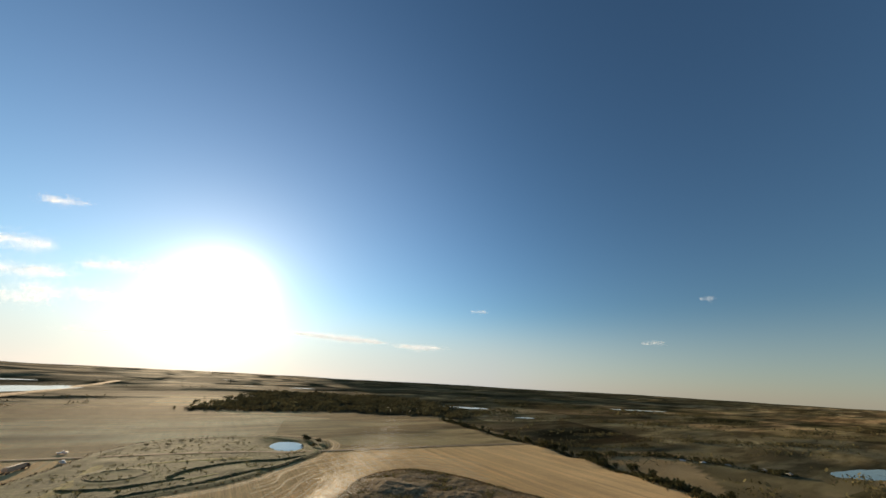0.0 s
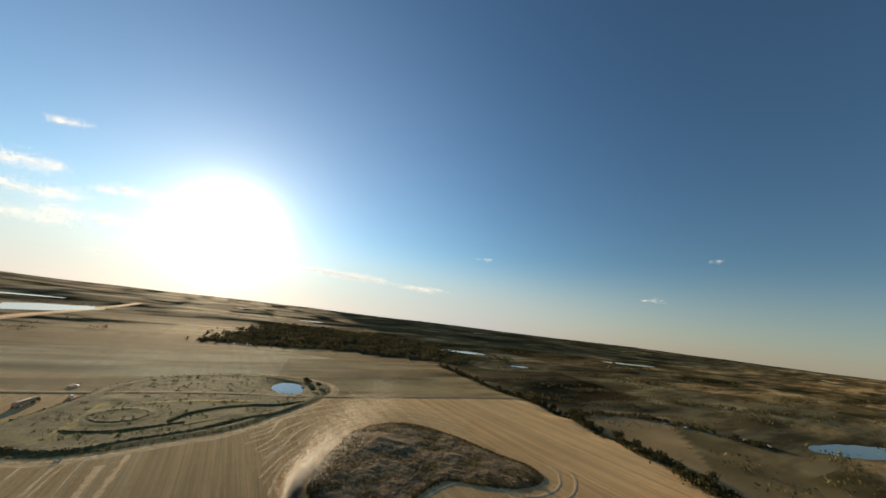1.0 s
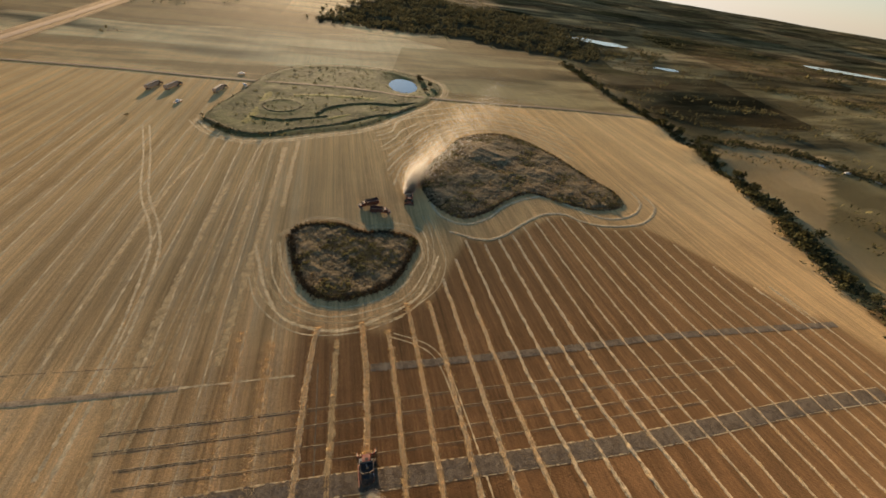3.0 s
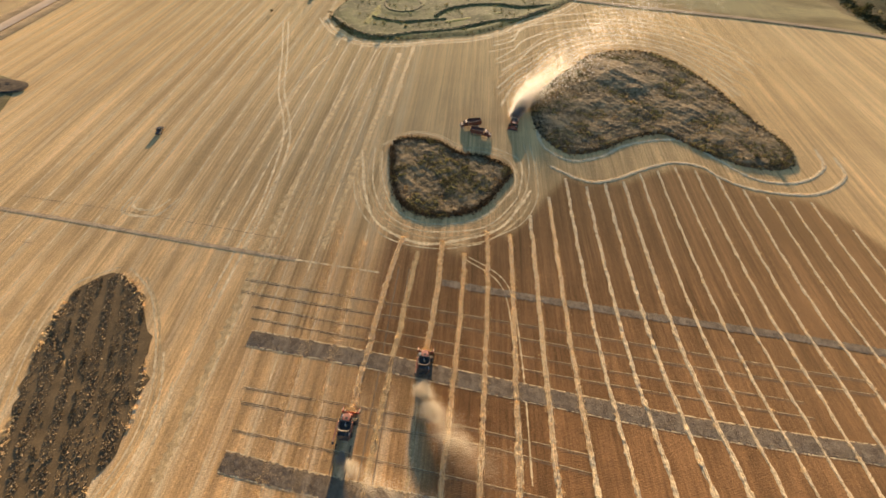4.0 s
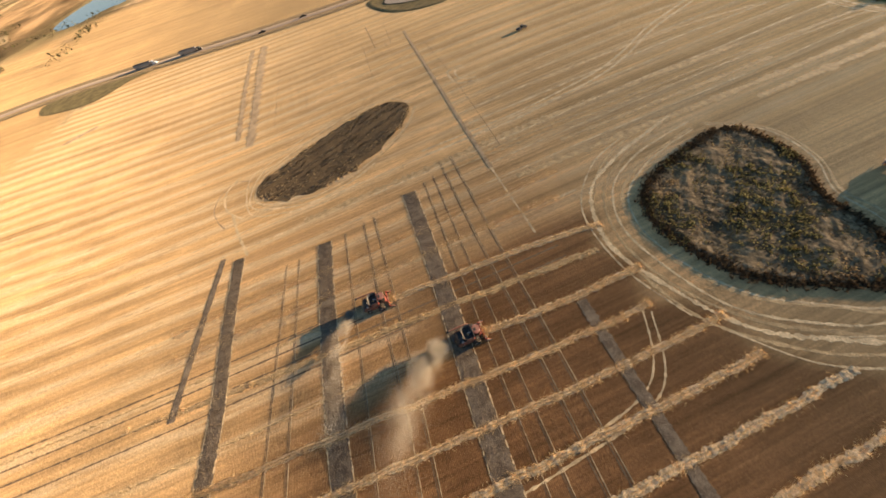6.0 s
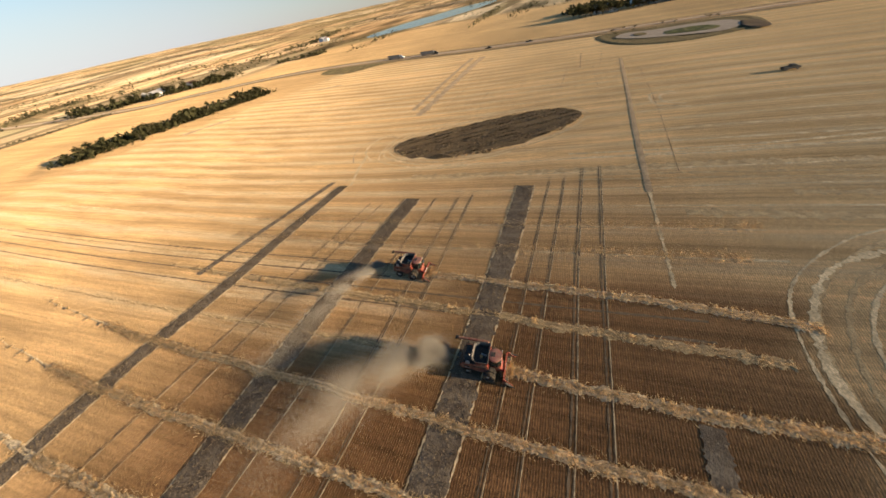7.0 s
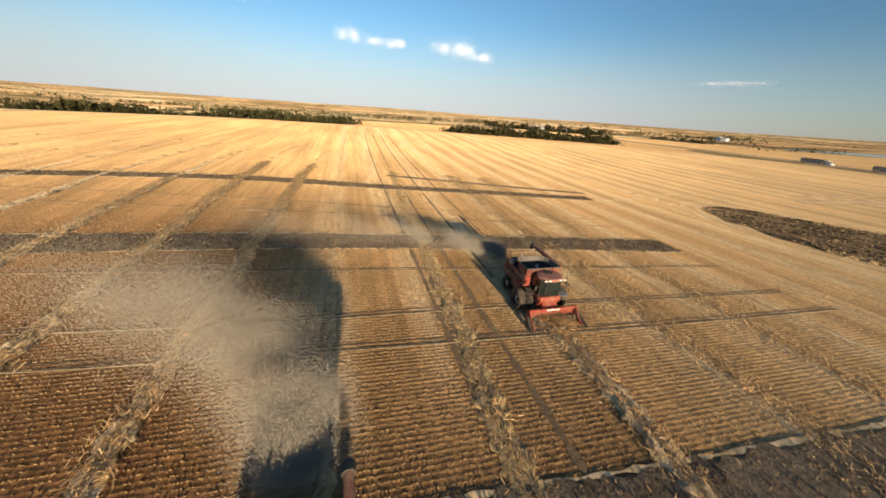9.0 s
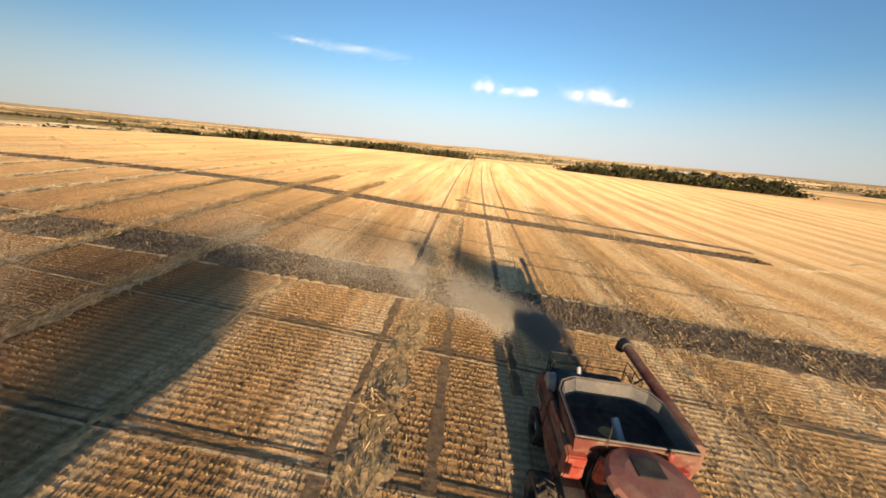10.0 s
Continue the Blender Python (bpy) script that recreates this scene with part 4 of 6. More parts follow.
def wheel(parent, x, y, r, w, side, lugs=22, rim_mat=None):
    """A lugged farm tyre with its rim and hub; side is the outward way along x."""
    k = 0.56 * r
    tyre = part("tyre", lathe([(k, -w / 2 * 0.8), (r * 0.86, -w / 2), (r * 0.97, -w * 0.36), (r * 0.97, w * 0.36), (r * 0.86, w / 2), (k, w / 2 * 0.8), (k, -w / 2 * 0.8)], (x, y, r), 26), M_TYRE, parent, "dusty black lugged tyre")
    bm = bmesh.new()
    for i in range(lugs):
        for s in (-1, 1):
            m = Matrix.Translation((x, y, r)) @ Matrix.Rotation(2 * math.pi * (i + 0.25 * s) / lugs, 4, "X") @ Matrix.Translation((s * w * 0.24, 0, r * 0.975)) @ Matrix.Rotation(s * 0.6, 4, "Z")
            box(-w * 0.25, w * 0.25, -0.028, 0.028, -0.03, 0.03, 0, bm, m)
    part("tread", bm, M_TYRE, tyre)
    part("rim", lathe([(k, -w * 0.3), (k * 0.9, w * 0.02 * side), (k * 0.45, w * 0.10 * side), (k * 0.40, w * 0.20 * side), (0.01, w * 0.20 * side)], (x, y, r), 20), rim_mat or M_RIM, tyre, "pale dusty wheel rim")
    return tyre


# ---------------- combine harvester ----------------
def compact(thing):
    """Draws the long model together to the short, low build of this machine; wheels are moved and stay round."""
    knots, places = (-12.0, -10.85, -7.75, -4.45, -2.5, -0.67, 1.3), (-8.1, -7.1, -5.15, -2.75, -1.05, -0.55, 1.0)
    for o in thing.children_recursive:
        co = np.empty(len(o.data.vertices) * 3)
        o.data.vertices.foreach_get("co", co)
        co = co.reshape(-1, 3)
        if o.name.split(".")[0] in ("tyre", "tread", "rim"):
            mid = (co[:, 1].min() + co[:, 1].max()) / 2
            k = 0.92 if mid > -6 else 0.95
            co[:, 1] = np.interp(-8.75 if mid < -6 else -4.3, knots, places) + (co[:, 1] - mid) * k
            co[:, 2] *= k
        else:
            co[:, 1] = np.interp(co[:, 1], knots, places)
            co[:, 2] *= np.interp(co[:, 1], (-1.2, -0.6), (0.94, 1.0))
        o.data.vertices.foreach_set("co", co.ravel())
        o.data.update()


def combine_harvester(m):
    """Faces +y; the pickup's front edge is at y = 0."""
    c = empty("combine_harvester", m)
    tagged(c, "red combine harvester picking up a windrow with dusty tyres", "combine", "combines at work")
    # body and side shells
    part("body", prism([(-4.7, 1.05), (-4.7, 2.95), (-9.7, 2.95), (-10.25, 2.35), (-10.15, 1.35), (-8.9, 1.15), (-7.6, 0.85), (-5.4, 0.85)], -1.42, 1.42, 0.04), M_BLACK, c, "dark sheet-metal threshing body")
    for s in (-1, 1):
        xa, xb = sorted((s * 1.44, s * 1.62))
        front = part("side_panel", prism([(-4.75, 1.35), (-4.75, 3.02), (-7.35, 3.02), (-7.45, 1.55), (-6.4, 1.25)], xa, xb, 0.05), M_DULLRED, c)
        part("stripe", box(*sorted((s * 1.624, s * 1.636)), -7.25, -4.9, 2.35, 2.55), M_BLACK, front, "black stripe")
        rear = part("side_panel", prism([(-7.5, 1.6), (-7.42, 3.02), (-9.55, 2.98), (-10.2, 2.4), (-10.0, 1.75)], xa, xb, 0.05), M_DULLRED, c)
        part("stripe", box(*sorted((s * 1.624, s * 1.636)), -9.6, -7.55, 2.35, 2.5), M_BLACK, rear, "black stripe")
        grille = part("vent_grille", box(*sorted((s * 1.622, s * 1.65)), -9.2, -8.1, 1.9, 2.25), M_BLACK, rear)
        bm = bmesh.new()
        for i in range(6):
            box(*sorted((s * 1.645, s * 1.665)), -9.15 + i * 0.18, -9.06 + i * 0.18, 1.92, 2.23, 0, bm)
        part("slat", bm, M_GREY, grille)
        part("shoulder_panel", prism([(-4.45, 2.2), (-4.45, 3.05), (-4.95, 3.12), (-4.95, 2.0)], *sorted((s * 1.1, s * 1.66)), 0.05), M_RED, c, "bright red panel beside the cab")
    # grain tank, open at the top
    def mouth(w, y0, y1, z):
        return [(-w, y1, z), (w, y1, z), (w, y0 + 0.9, z), (w * 0.88, y0 + 0.35, z), (w * 0.6, y0, z), (-w * 0.6, y0, z), (-w * 0.88, y0 + 0.35, z), (-w, y0 + 0.9, z)]
    tank = part("grain_tank", loft([mouth(1.44, -7.35, -4.75, 2.9), mouth(1.46, -7.4, -4.7, 3.12), mouth(1.62, -7.75, -4.45, 3.86), mouth(1.57, -7.69, -4.51, 3.86), mouth(1.40, -7.34, -4.76, 3.12), mouth(0.9, -6.9, -5.2, 2.55)], cap=False), M_BLACK, c, "open dark grain tank with flared sides")
    part("tank_wall", loft([mouth(1.455, -7.365, -4.735, 2.9), mouth(1.475, -7.415, -4.685, 3.12), mouth(1.635, -7.765, -4.435, 3.8)], cap=False), M_DULLRED, tank, "dusty red outer wall of the tank")
    lining = [mouth(1.55, -7.66, -4.53, 3.875), mouth(1.44, -7.44, -4.69, 3.4), mouth(1.425, -7.425, -4.705, 3.4), mouth(1.535, -7.645, -4.545, 3.875)]
    part("tank_flare", loft(lining + lining[:1], cap=False), M_FLARE, tank, "pale dust-covered inner flares of the tank")
    ring = mouth(1.61, -7.74, -4.46, 3.87)
    part("tank_rim", tube([ring[1], *ring[2:], ring[0], ring[1]], 0.03, 6), M_TANKRIM, tank, "dull grey rim of the tank")
    heap = bmesh.new()
    bmesh.ops.create_cone(heap, cap_ends=True, segments=20, radius1=1.25, radius2=0.15, depth=0.45, matrix=Matrix.Translation((0.1, -6.0, 2.78)))
    part("grain", heap, M_GRAIN, tank, "heap of golden grain", True)
    part("loading_auger", tube([(-0.1, -5.0, 2.9), (0.05, -6.0, 3.55)], [0.13, 0.11], 12), M_RIM, tank, "pale dusty filling auger over the tank")
    part("auger_cover", prism([(-7.3, 2.7), (-6.0, 2.95), (-4.9, 2.7)], -0.18, 0.18, 0.02), M_GREY, tank)
    # engine deck
    hood = part("engine_hood", prism([(-7.85, 2.96), (-7.85, 3.42), (-9.3, 3.36), (-9.75, 2.96)], -1.1, 1.35, 0.06), M_BLACK, c, "black engine hood")
    part("air_screen", tube([(1.36, -8.5, 3.0), (1.60, -8.5, 3.0)], [0.5, 0.46], 20), M_GREY, hood)
    part("exhaust_pipe", tube([(0.7, -8.1, 3.4), (0.7, -8.1, 3.85), (0.7, -8.28, 4.02)], 0.075, 10), M_GREY, hood)
    part("air_cleaner", tube([(-0.5, -8.0, 3.45), (-0.5, -8.0, 3.8)], [0.19, 0.17], 14), M_BLACK, hood)
    rails = bmesh.new()
    for x0, y0, x1, y1 in ((-1.4, -9.75, 1.4, -9.75), (-1.4, -9.75, -1.4, -8.0), (1.4, -9.75, 1.4, -9.0)):
        for z in (3.4, 3.85):
            tube([(x0, y0, z), (x1, y1, z)], 0.022, 6, rails)
        for f in (0, 0.5, 1):
            tube([(x0 + (x1 - x0) * f, y0 + (y1 - y0) * f, 2.95), (x0 + (x1 - x0) * f, y0 + (y1 - y0) * f, 3.85)], 0.022, 6, rails)
    part("deck_rail", rails, M_BLACK, c, "thin dark rails round the engine deck")
    # cab
    cab = part("cab", box(-1.0, 1.0, -4.45, -2.75, 1.55, 1.95, 0.05), M_RED, c, "red cab floor box")
    part("cab_glass", loft([[(-0.92, -4.4, 1.95), (-0.92, -3.1, 1.95), (-0.6, -2.72, 1.95), (0.6, -2.72, 1.95), (0.92, -3.1, 1.95), (0.92, -4.4, 1.95)],
                             [(-0.98, -4.4, 2.7), (-0.98, -2.95, 2.7), (-0.64, -2.5, 2.7), (0.64, -2.5, 2.7), (0.98, -2.95, 2.7), (0.98, -4.4, 2.7)],
                             [(-0.94, -4.4, 3.42), (-0.94, -3.0, 3.42), (-0.6, -2.62, 3.42), (0.6, -2.62, 3.42), (0.94, -3.0, 3.42), (0.94, -4.4, 3.42)]]), M_GLASS, cab, "dark tinted cab windows")
    for s in (-1, 1):
        part("cab_post", tube([(s * 0.62, -2.70, 1.95), (s * 0.66, -2.48, 2.7), (s * 0.62, -2.6, 3.44)], 0.035, 6), M_BLACK, cab)
        part("cab_post", tube([(s * 0.95, -3.08, 1.95), (s * 1.0, -2.93, 2.7), (s * 0.96, -2.98, 3.44)], 0.035, 6), M_BLACK, cab)
        part("cab_post", tube([(s * 0.95, -4.38, 1.95), (s * 1.0, -4.38, 2.7), (s * 0.96, -4.38, 3.44)], 0.04, 6), M_BLACK, cab)
    roof = part("cab_roof", loft([[(1.06 * a * math.cos(u), -3.5 + 1.12 * a * math.sin(u), z) for u in (2 * math.pi * i / 20 for i in range(20))] for a, z in ((0.92, 3.42), (1.0, 3.47), (1.0, 3.60), (0.93, 3.70), (0.6, 3.75))]), M_ROOFRED, cab, "round faded red cab roof", False)
    part("roof_hatch", box(-0.35, 0.35, -4.1, -3.5, 3.74, 3.80, 0.02), M_BLACK, roof)
    for x in (-0.85, -0.5, 0.5, 0.85):
        part("roof_lamp", box(x - 0.11, x + 0.11, -2.52, -2.42, 3.5, 3.62, 0.015), M_LAMP, roof, "clear work lamp")
    part("beacon", tube([(-0.8, -4.3, 3.72), (-0.8, -4.3, 3.92)], [0.07, 0.055], 10), M_RED, roof)
    part("antenna", tube([(0.8, -4.35, 3.7), (0.82, -4.4, 4.5)], 0.012, 5), M_BLACK, roof)
    for s in (-1, 1):
        arm = part("mirror_arm", tube([(s * 0.98, -2.95, 2.9), (s * 1.5, -2.75, 3.0)], 0.02, 6), M_BLACK, cab)
        part("mirror", box(*sorted((s * 1.42, s * 1.62)), -2.80, -2.72, 2.65, 3.1, 0.02), M_BLACK, arm)
    # platform, ladder and rails on the left
    plat = part("platform", box(-1.85, -1.0, -4.5, -2.75, 1.78, 1.84, 0.01), M_GREY, c, "grey access platform")
    pr = bmesh.new()
    for a, b in (((-1.82, -2.78), (-1.82, -3.7)), ((-1.82, -2.78), (-1.05, -2.78))):
        for z in (2.3, 2.8):
            tube([(*a, z), (*b, z)], 0.022, 6, pr)
        for q in (a, b):
            tube([(*q, 1.8), (*q, 2.8)], 0.022, 6, pr)
    part("hand_rail", pr, M_BLACK, plat)
    lad = bmesh.new()
    for y in (-4.35, -3.85):
        tube([(-1.85, y, 1.8), (-2.25, y, 0.45)], 0.025, 6, lad)
    for i in range(5):
        f = (i + 0.5) / 5
        box(-1.85 - 0.4 * f - 0.08, -1.85 - 0.4 * f + 0.08, -4.35, -3.85, 1.8 - 1.35 * f - 0.02, 1.8 - 1.35 * f + 0.02, 0, lad)
    part("ladder", lad, M_GREY, plat)
    # feeder house
    part("feeder_house", loft([[(-0.62, -3.3, 1.0), (0.62, -3.3, 1.0), (0.62, -3.3, 1.75), (-0.62, -3.3, 1.75)], [(-0.7, -1.3, 0.3), (0.7, -1.3, 0.3), (0.7, -1.3, 0.95), (-0.7, -1.3, 0.95)]]), M_RED, c, "red sloping feeder house")
    part("feeder_shield", prism([(-3.4, 1.0), (-3.4, 1.95), (-2.6, 1.95), (-2.5, 1.6), (-2.9, 1.0)], -0.95, 0.95, 0.04), M_RED, c)
    # pickup header
    head = part("pickup_header", prism([(-1.35, 0.25), (-1.35, 1.05), (-1.15, 1.1), (-1.05, 0.35), (-0.9, 0.2)], -2.15, 2.15, 0.03), M_RED, c, "wide red windrow pickup header")
    part("wind_guard", box(-2.2, 2.2, -0.78, -0.56, 0.92, 1.16, 0.05), M_RED, head, "red cross beam over the pickup")
    part("name_plate", box(-0.62, 0.62, -0.555, -0.545, 0.95, 1.13), M_RIM, head, "pale plate on the beam")
    guard = bmesh.new()
    for i in range(29):
        x = -2.1 + i * 0.15
        tube([(x, -0.62, 0.95), (x, -0.3, 0.75), (x, 0.05, 0.62)], 0.012, 5, guard)
    tagged(part("guard_rods", guard, M_BLACK, head), kind="stuff")
    part("pickup_belt", prism([(-1.0, 0.18), (-1.0, 0.38), (-0.15, 0.2), (0.0, 0.1), (-0.15, 0.05)], -2.05, 2.05, 0.03), M_BLACK, head, "black rubber pickup belt")
    tines = bmesh.new()
    for i in range(41):
        for j, y in enumerate((-0.85, -0.5, -0.1)):
            x = -2.0 + i * 0.1
            tube([(x, y, 0.3 - 0.1 * j), (x, y + 0.06, 0.44 - 0.1 * j)], 0.008, 4, tines)
    tagged(part("tines", tines, M_GREY, head), kind="stuff")
    for s in (-1, 1):
        part("end_shield", prism([(-1.4, 0.15), (-1.4, 1.12), (-0.5, 1.18), (0.1, 0.55), (0.95, 0.12), (0.9, 0.06), (-0.3, 0.06)], *sorted((s * 2.15, s * 2.23)), 0.02), M_RED, head)
        part("divider", loft([[(s * 2.2, -0.4, 0.15), (s * 2.42, -0.4, 0.15), (s * 2.42, -0.4, 0.7), (s * 2.2, -0.4, 0.7)], [(s * 2.3, 0.5, 0.1), (s * 2.52, 0.5, 0.1), (s * 2.52, 0.5, 0.3), (s * 2.3, 0.5, 0.3)], [(s * 2.5, 1.3, 0.06), (s * 2.56, 1.3, 0.06), (s * 2.56, 1.3, 0.12), (s * 2.5, 1.3, 0.12)]]), M_BLACK, head, "black pointed crop divider")
        part("gauge_wheel", lathe([(0.1, -0.09), (0.26, -0.1), (0.29, -0.05), (0.29, 0.05), (0.26, 0.1), (0.1, 0.09)], (s * 1.9, -0.2, 0.29), 16), M_TYRE, head)
        part("header_arm", tube([(s * 1.7, -1.2, 1.0), (s * 1.8, -0.7, 1.05)], 0.06, 8), M_RED, head)
    # wheels
    part("front_axle", tube([(-2.2, -4.15, 0.98), (2.2, -4.15, 0.98)], 0.17, 10), M_BLACK, c)
    for s in (-1, 1):
        wheel(c, s * 1.36, -4.15, 0.98, 0.6, s)
        wheel(c, s * 2.04, -4.15, 0.98, 0.6, s)
        wheel(c, s * 1.42, -8.9, 0.68, 0.48, s, 18)
        part("fender", prism([(-5.3, 1.75), (-5.1, 2.05), (-4.2, 2.15), (-3.4, 2.0), (-3.4, 1.93), (-4.2, 2.07), (-5.05, 1.98), (-5.22, 1.72)], *sorted((s * 1.08, s * 1.66))), M_BLACK, c)
    part("rear_axle", tube([(-1.4, -8.9, 0.7), (1.4, -8.9, 0.7)], 0.13, 10), M_BLACK, c)
    # chopper and spreader
    chop = part("straw_chopper", prism([(-10.05, 0.95), (-10.05, 2.0), (-10.5, 1.9), (-10.85, 1.2), (-10.7, 0.95)], -1.1, 1.1, 0.04), M_BLACK, c, "dark straw chopper housing")
    for i in range(7):
        x = -0.9 + 0.3 * i
        part("spreader_vane", box(x - 0.015, x + 0.015, -11.3, -10.75, 0.95, 1.15), M_GREY, chop)
    part("tail_lamp", box(-1.3, -1.1, -10.3, -10.24, 1.6, 1.75, 0.01), M_RED, c)
    part("tail_lamp", box(1.1, 1.3, -10.3, -10.24, 1.6, 1.75, 0.01), M_RED, c)
    # unloading auger folded back on the left
    aug = part("unloading_auger", tube([(-1.45, -4.75, 2.4), (-1.78, -4.85, 3.15), (-1.95, -5.15, 3.5), (-1.98, -5.8, 3.56), (-1.98, -11.4, 3.72)], [0.24, 0.24, 0.23, 0.2, 0.19], 14), M_DULLRED, c, "long folded red unloading auger")
    part("auger_spout", tube([(-1.98, -11.35, 3.76), (-1.98, -11.75, 3.7), (-1.98, -11.95, 3.35)], [0.25, 0.27, 0.22], 12), M_BLACK, aug, "black rubber spout")
    part("auger_rest", tube([(-1.5, -9.3, 2.9), (-1.98, -9.3, 3.42)], 0.04, 6), M_BLACK, aug)
    compact(c)
    return c


def on_land(x, y, turn=0.0, sink=0.0):
    """A pose on the ground, turned round the vertical and leaned with the slope."""
    e = 2.0
    nx, ny = -(height(x + e, y) - height(x - e, y)) / (2 * e), -(height(x, y + e) - height(x, y - e)) / (2 * e)
    up = Vector((nx, ny, 1)).normalized()
    lean = Vector((0, 0, 1)).rotation_difference(up).to_matrix().to_4x4()
    return Matrix.Translation((x, y, float(height(x, y)) - sink)) @ lean @ Matrix.Rotation(radians(turn), 4, "Z")


harvester = combine_harvester(on_land(0.6, -0.1, 0, -0.02))
copy_thing(harvester, on_land(18.5, 17.6, 0, -0.02))
copy_thing(harvester, on_land(47.9, 127.1, 172, -0.02))


# ---------------- trucks ----------------
def truck_wheel(parent, x, y, r=0.5, w=0.28, side=1):
    t = part("tyre", lathe([(0.3, -w / 2), (r * 0.94, -w / 2), (r, -w * 0.3), (r, w * 0.3), (r * 0.94, w / 2), (0.3, w / 2)], (x, y, r), 18), M_TYRE, parent)
    part("rim", lathe([(0.31, -w * 0.3), (0.27, w * 0.1 * side), (0.12, w * 0.3 * side), (0.01, w * 0.3 * side)], (x, y, r), 14), M_RIM, t)


def truck_cab(parent, y, paint_mat, nose=True):
    """A road tractor's cab whose back is at y, facing +y."""
    cab = part("cab", prism([(y, 0.9), (y, 2.9), (y + 0.9, 2.95), (y + 1.5, 2.75), (y + 1.75, 1.95)] + ([(y + 3.1, 1.75), (y + 3.2, 0.9)] if nose else [(y + 1.9, 0.9)]), -1.15, 1.15, 0.08), paint_mat, parent)
    part("windscreen", prism([(y + 1.53, 2.68), (y + 1.74, 2.02), (y + 1.79, 2.02), (y + 1.58, 2.68)], -0.98, 0.98), M_GLASS, cab)
    for s in (-1, 1):
        part("side_window", box(*sorted((s * 1.14, s * 1.165)), y + 0.6, y + 1.4, 2.0, 2.6, 0.008), M_GLASS, cab)
    if nose:
        part("grille", box(-0.6, 0.6, y + 3.18, y + 3.24, 1.0, 1.65, 0.02), M_GREY, cab)
        part("bumper", box(-1.15, 1.15, y + 3.1, y + 3.35, 0.5, 0.85, 0.04), M_GREY, cab)
    for s in (-1, 1):
        part("exhaust_stack", tube([(s * 0.95, y - 0.15, 1.2), (s * 0.95, y - 0.15, 3.4)], 0.08, 8), M_GREY, cab)
    return cab


def grain_truck(m):
    t = empty("grain_truck", m)
    tagged(t, "dark red tandem grain truck parked on stubble", "truck", "grain trucks beside the slough")
    part("chassis", box(-0.5, 0.5, -6.4, 2.6, 0.65, 0.95, 0.03), M_BLACK, t)
    truck_cab(t, 0.2, M_DARKRED)
    bed = part("grain_box", loft([rect(-1.25, 1.25, -6.6, -0.3, 1.1), rect(-1.3, 1.3, -6.65, -0.25, 3.15), rect(-1.22, 1.22, -6.57, -0.33, 3.15), rect(-1.18, 1.18, -6.5, -0.4, 2.5)]), M_DARKRED, t, "tall ribbed dark red grain box")
    for i in range(8):
        y = -6.3 + i * 0.83
        for s in (-1, 1):
            part("rib", box(*sorted((s * 1.25, s * 1.35)), y - 0.05, y + 0.05, 1.1, 3.1), M_DARKRED, bed)
    part("tarp_roll", tube([(1.3, -6.6, 3.2), (1.3, -0.3, 3.2)], 0.12, 10), M_BLACK, bed)
    for s in (-1, 1):
        truck_wheel(t, s * 1.02, 2.3, 0.52, 0.3, s)
        for y in (-4.0, -5.3):
            truck_wheel(t, s * 0.98, y, 0.52, 0.5, s)
    return t


def semi_truck(m, tractor, hopper, words):
    t = empty("semi_truck", m)
    tagged(t, words, "truck", "parked semi trucks")
    part("chassis", box(-0.5, 0.5, 1.0, 7.6, 0.7, 0.98, 0.03), M_BLACK, t)
    truck_cab(t, 4.6, tractor)
    tr = part("hopper_trailer", prism([(-9.0, 1.3), (-9.2, 2.2), (-9.2, 3.2), (3.6, 3.2), (3.6, 2.2), (3.3, 1.35), (1.0, 1.35), (-0.6, 0.75), (-2.2, 1.35), (-3.0, 1.35), (-4.6, 0.75), (-6.2, 1.35)], -1.27, 1.27, 0.05), hopper, t, "long hopper grain trailer")
    for i in range(13):
        y = -8.8 + i
        for s in (-1, 1):
            part("rib", box(*sorted((s * 1.26, s * 1.31)), y - 0.04, y + 0.04, 1.5, 3.15), M_GREY, tr)
    part("tarp", prism([(-9.15, 3.2), (-8.9, 3.42), (3.3, 3.42), (3.55, 3.2)], -1.15, 1.15, 0.04), M_BLACK, tr)
    for s in (-1, 1):
        truck_wheel(t, s * 1.0, 7.0, 0.52, 0.3, s)
        for y in (3.0, 1.7, -7.0, -8.3):
            truck_wheel(t, s * 0.98, y, 0.52, 0.5, s)
    return t


def pickup_truck(m, paint_mat, words):
    t = empty("pickup_truck", m)
    tagged(t, words, "pickup", "pickup trucks")
    body = part("body", prism([(-2.7, 0.5), (-2.75, 1.15), (-0.5, 1.2), (-0.3, 1.85), (0.9, 1.85), (1.45, 1.25), (2.65, 1.12), (2.75, 0.5)], -0.95, 0.95, 0.07), paint_mat, t)
    part("cargo_bed", box(-0.78, 0.78, -2.6, -0.6, 1.14, 1.21), M_BLACK, body)
    part("windscreen", prism([(0.92, 1.8), (1.42, 1.28), (1.47, 1.28), (0.97, 1.82)], -0.8, 0.8), M_GLASS, body)
    for s in (-1, 1):
        part("side_window", box(*sorted((s * 0.94, s * 0.965)), -0.2, 0.9, 1.3, 1.75, 0.008), M_GLASS, body)
        for y in (-1.75, 1.8):
            truck_wheel(t, s * 0.86, y, 0.4, 0.27, s)
    part("bumper", box(-0.95, 0.95, 2.7, 2.85, 0.45, 0.65, 0.03), M_GREY, body)
    return t

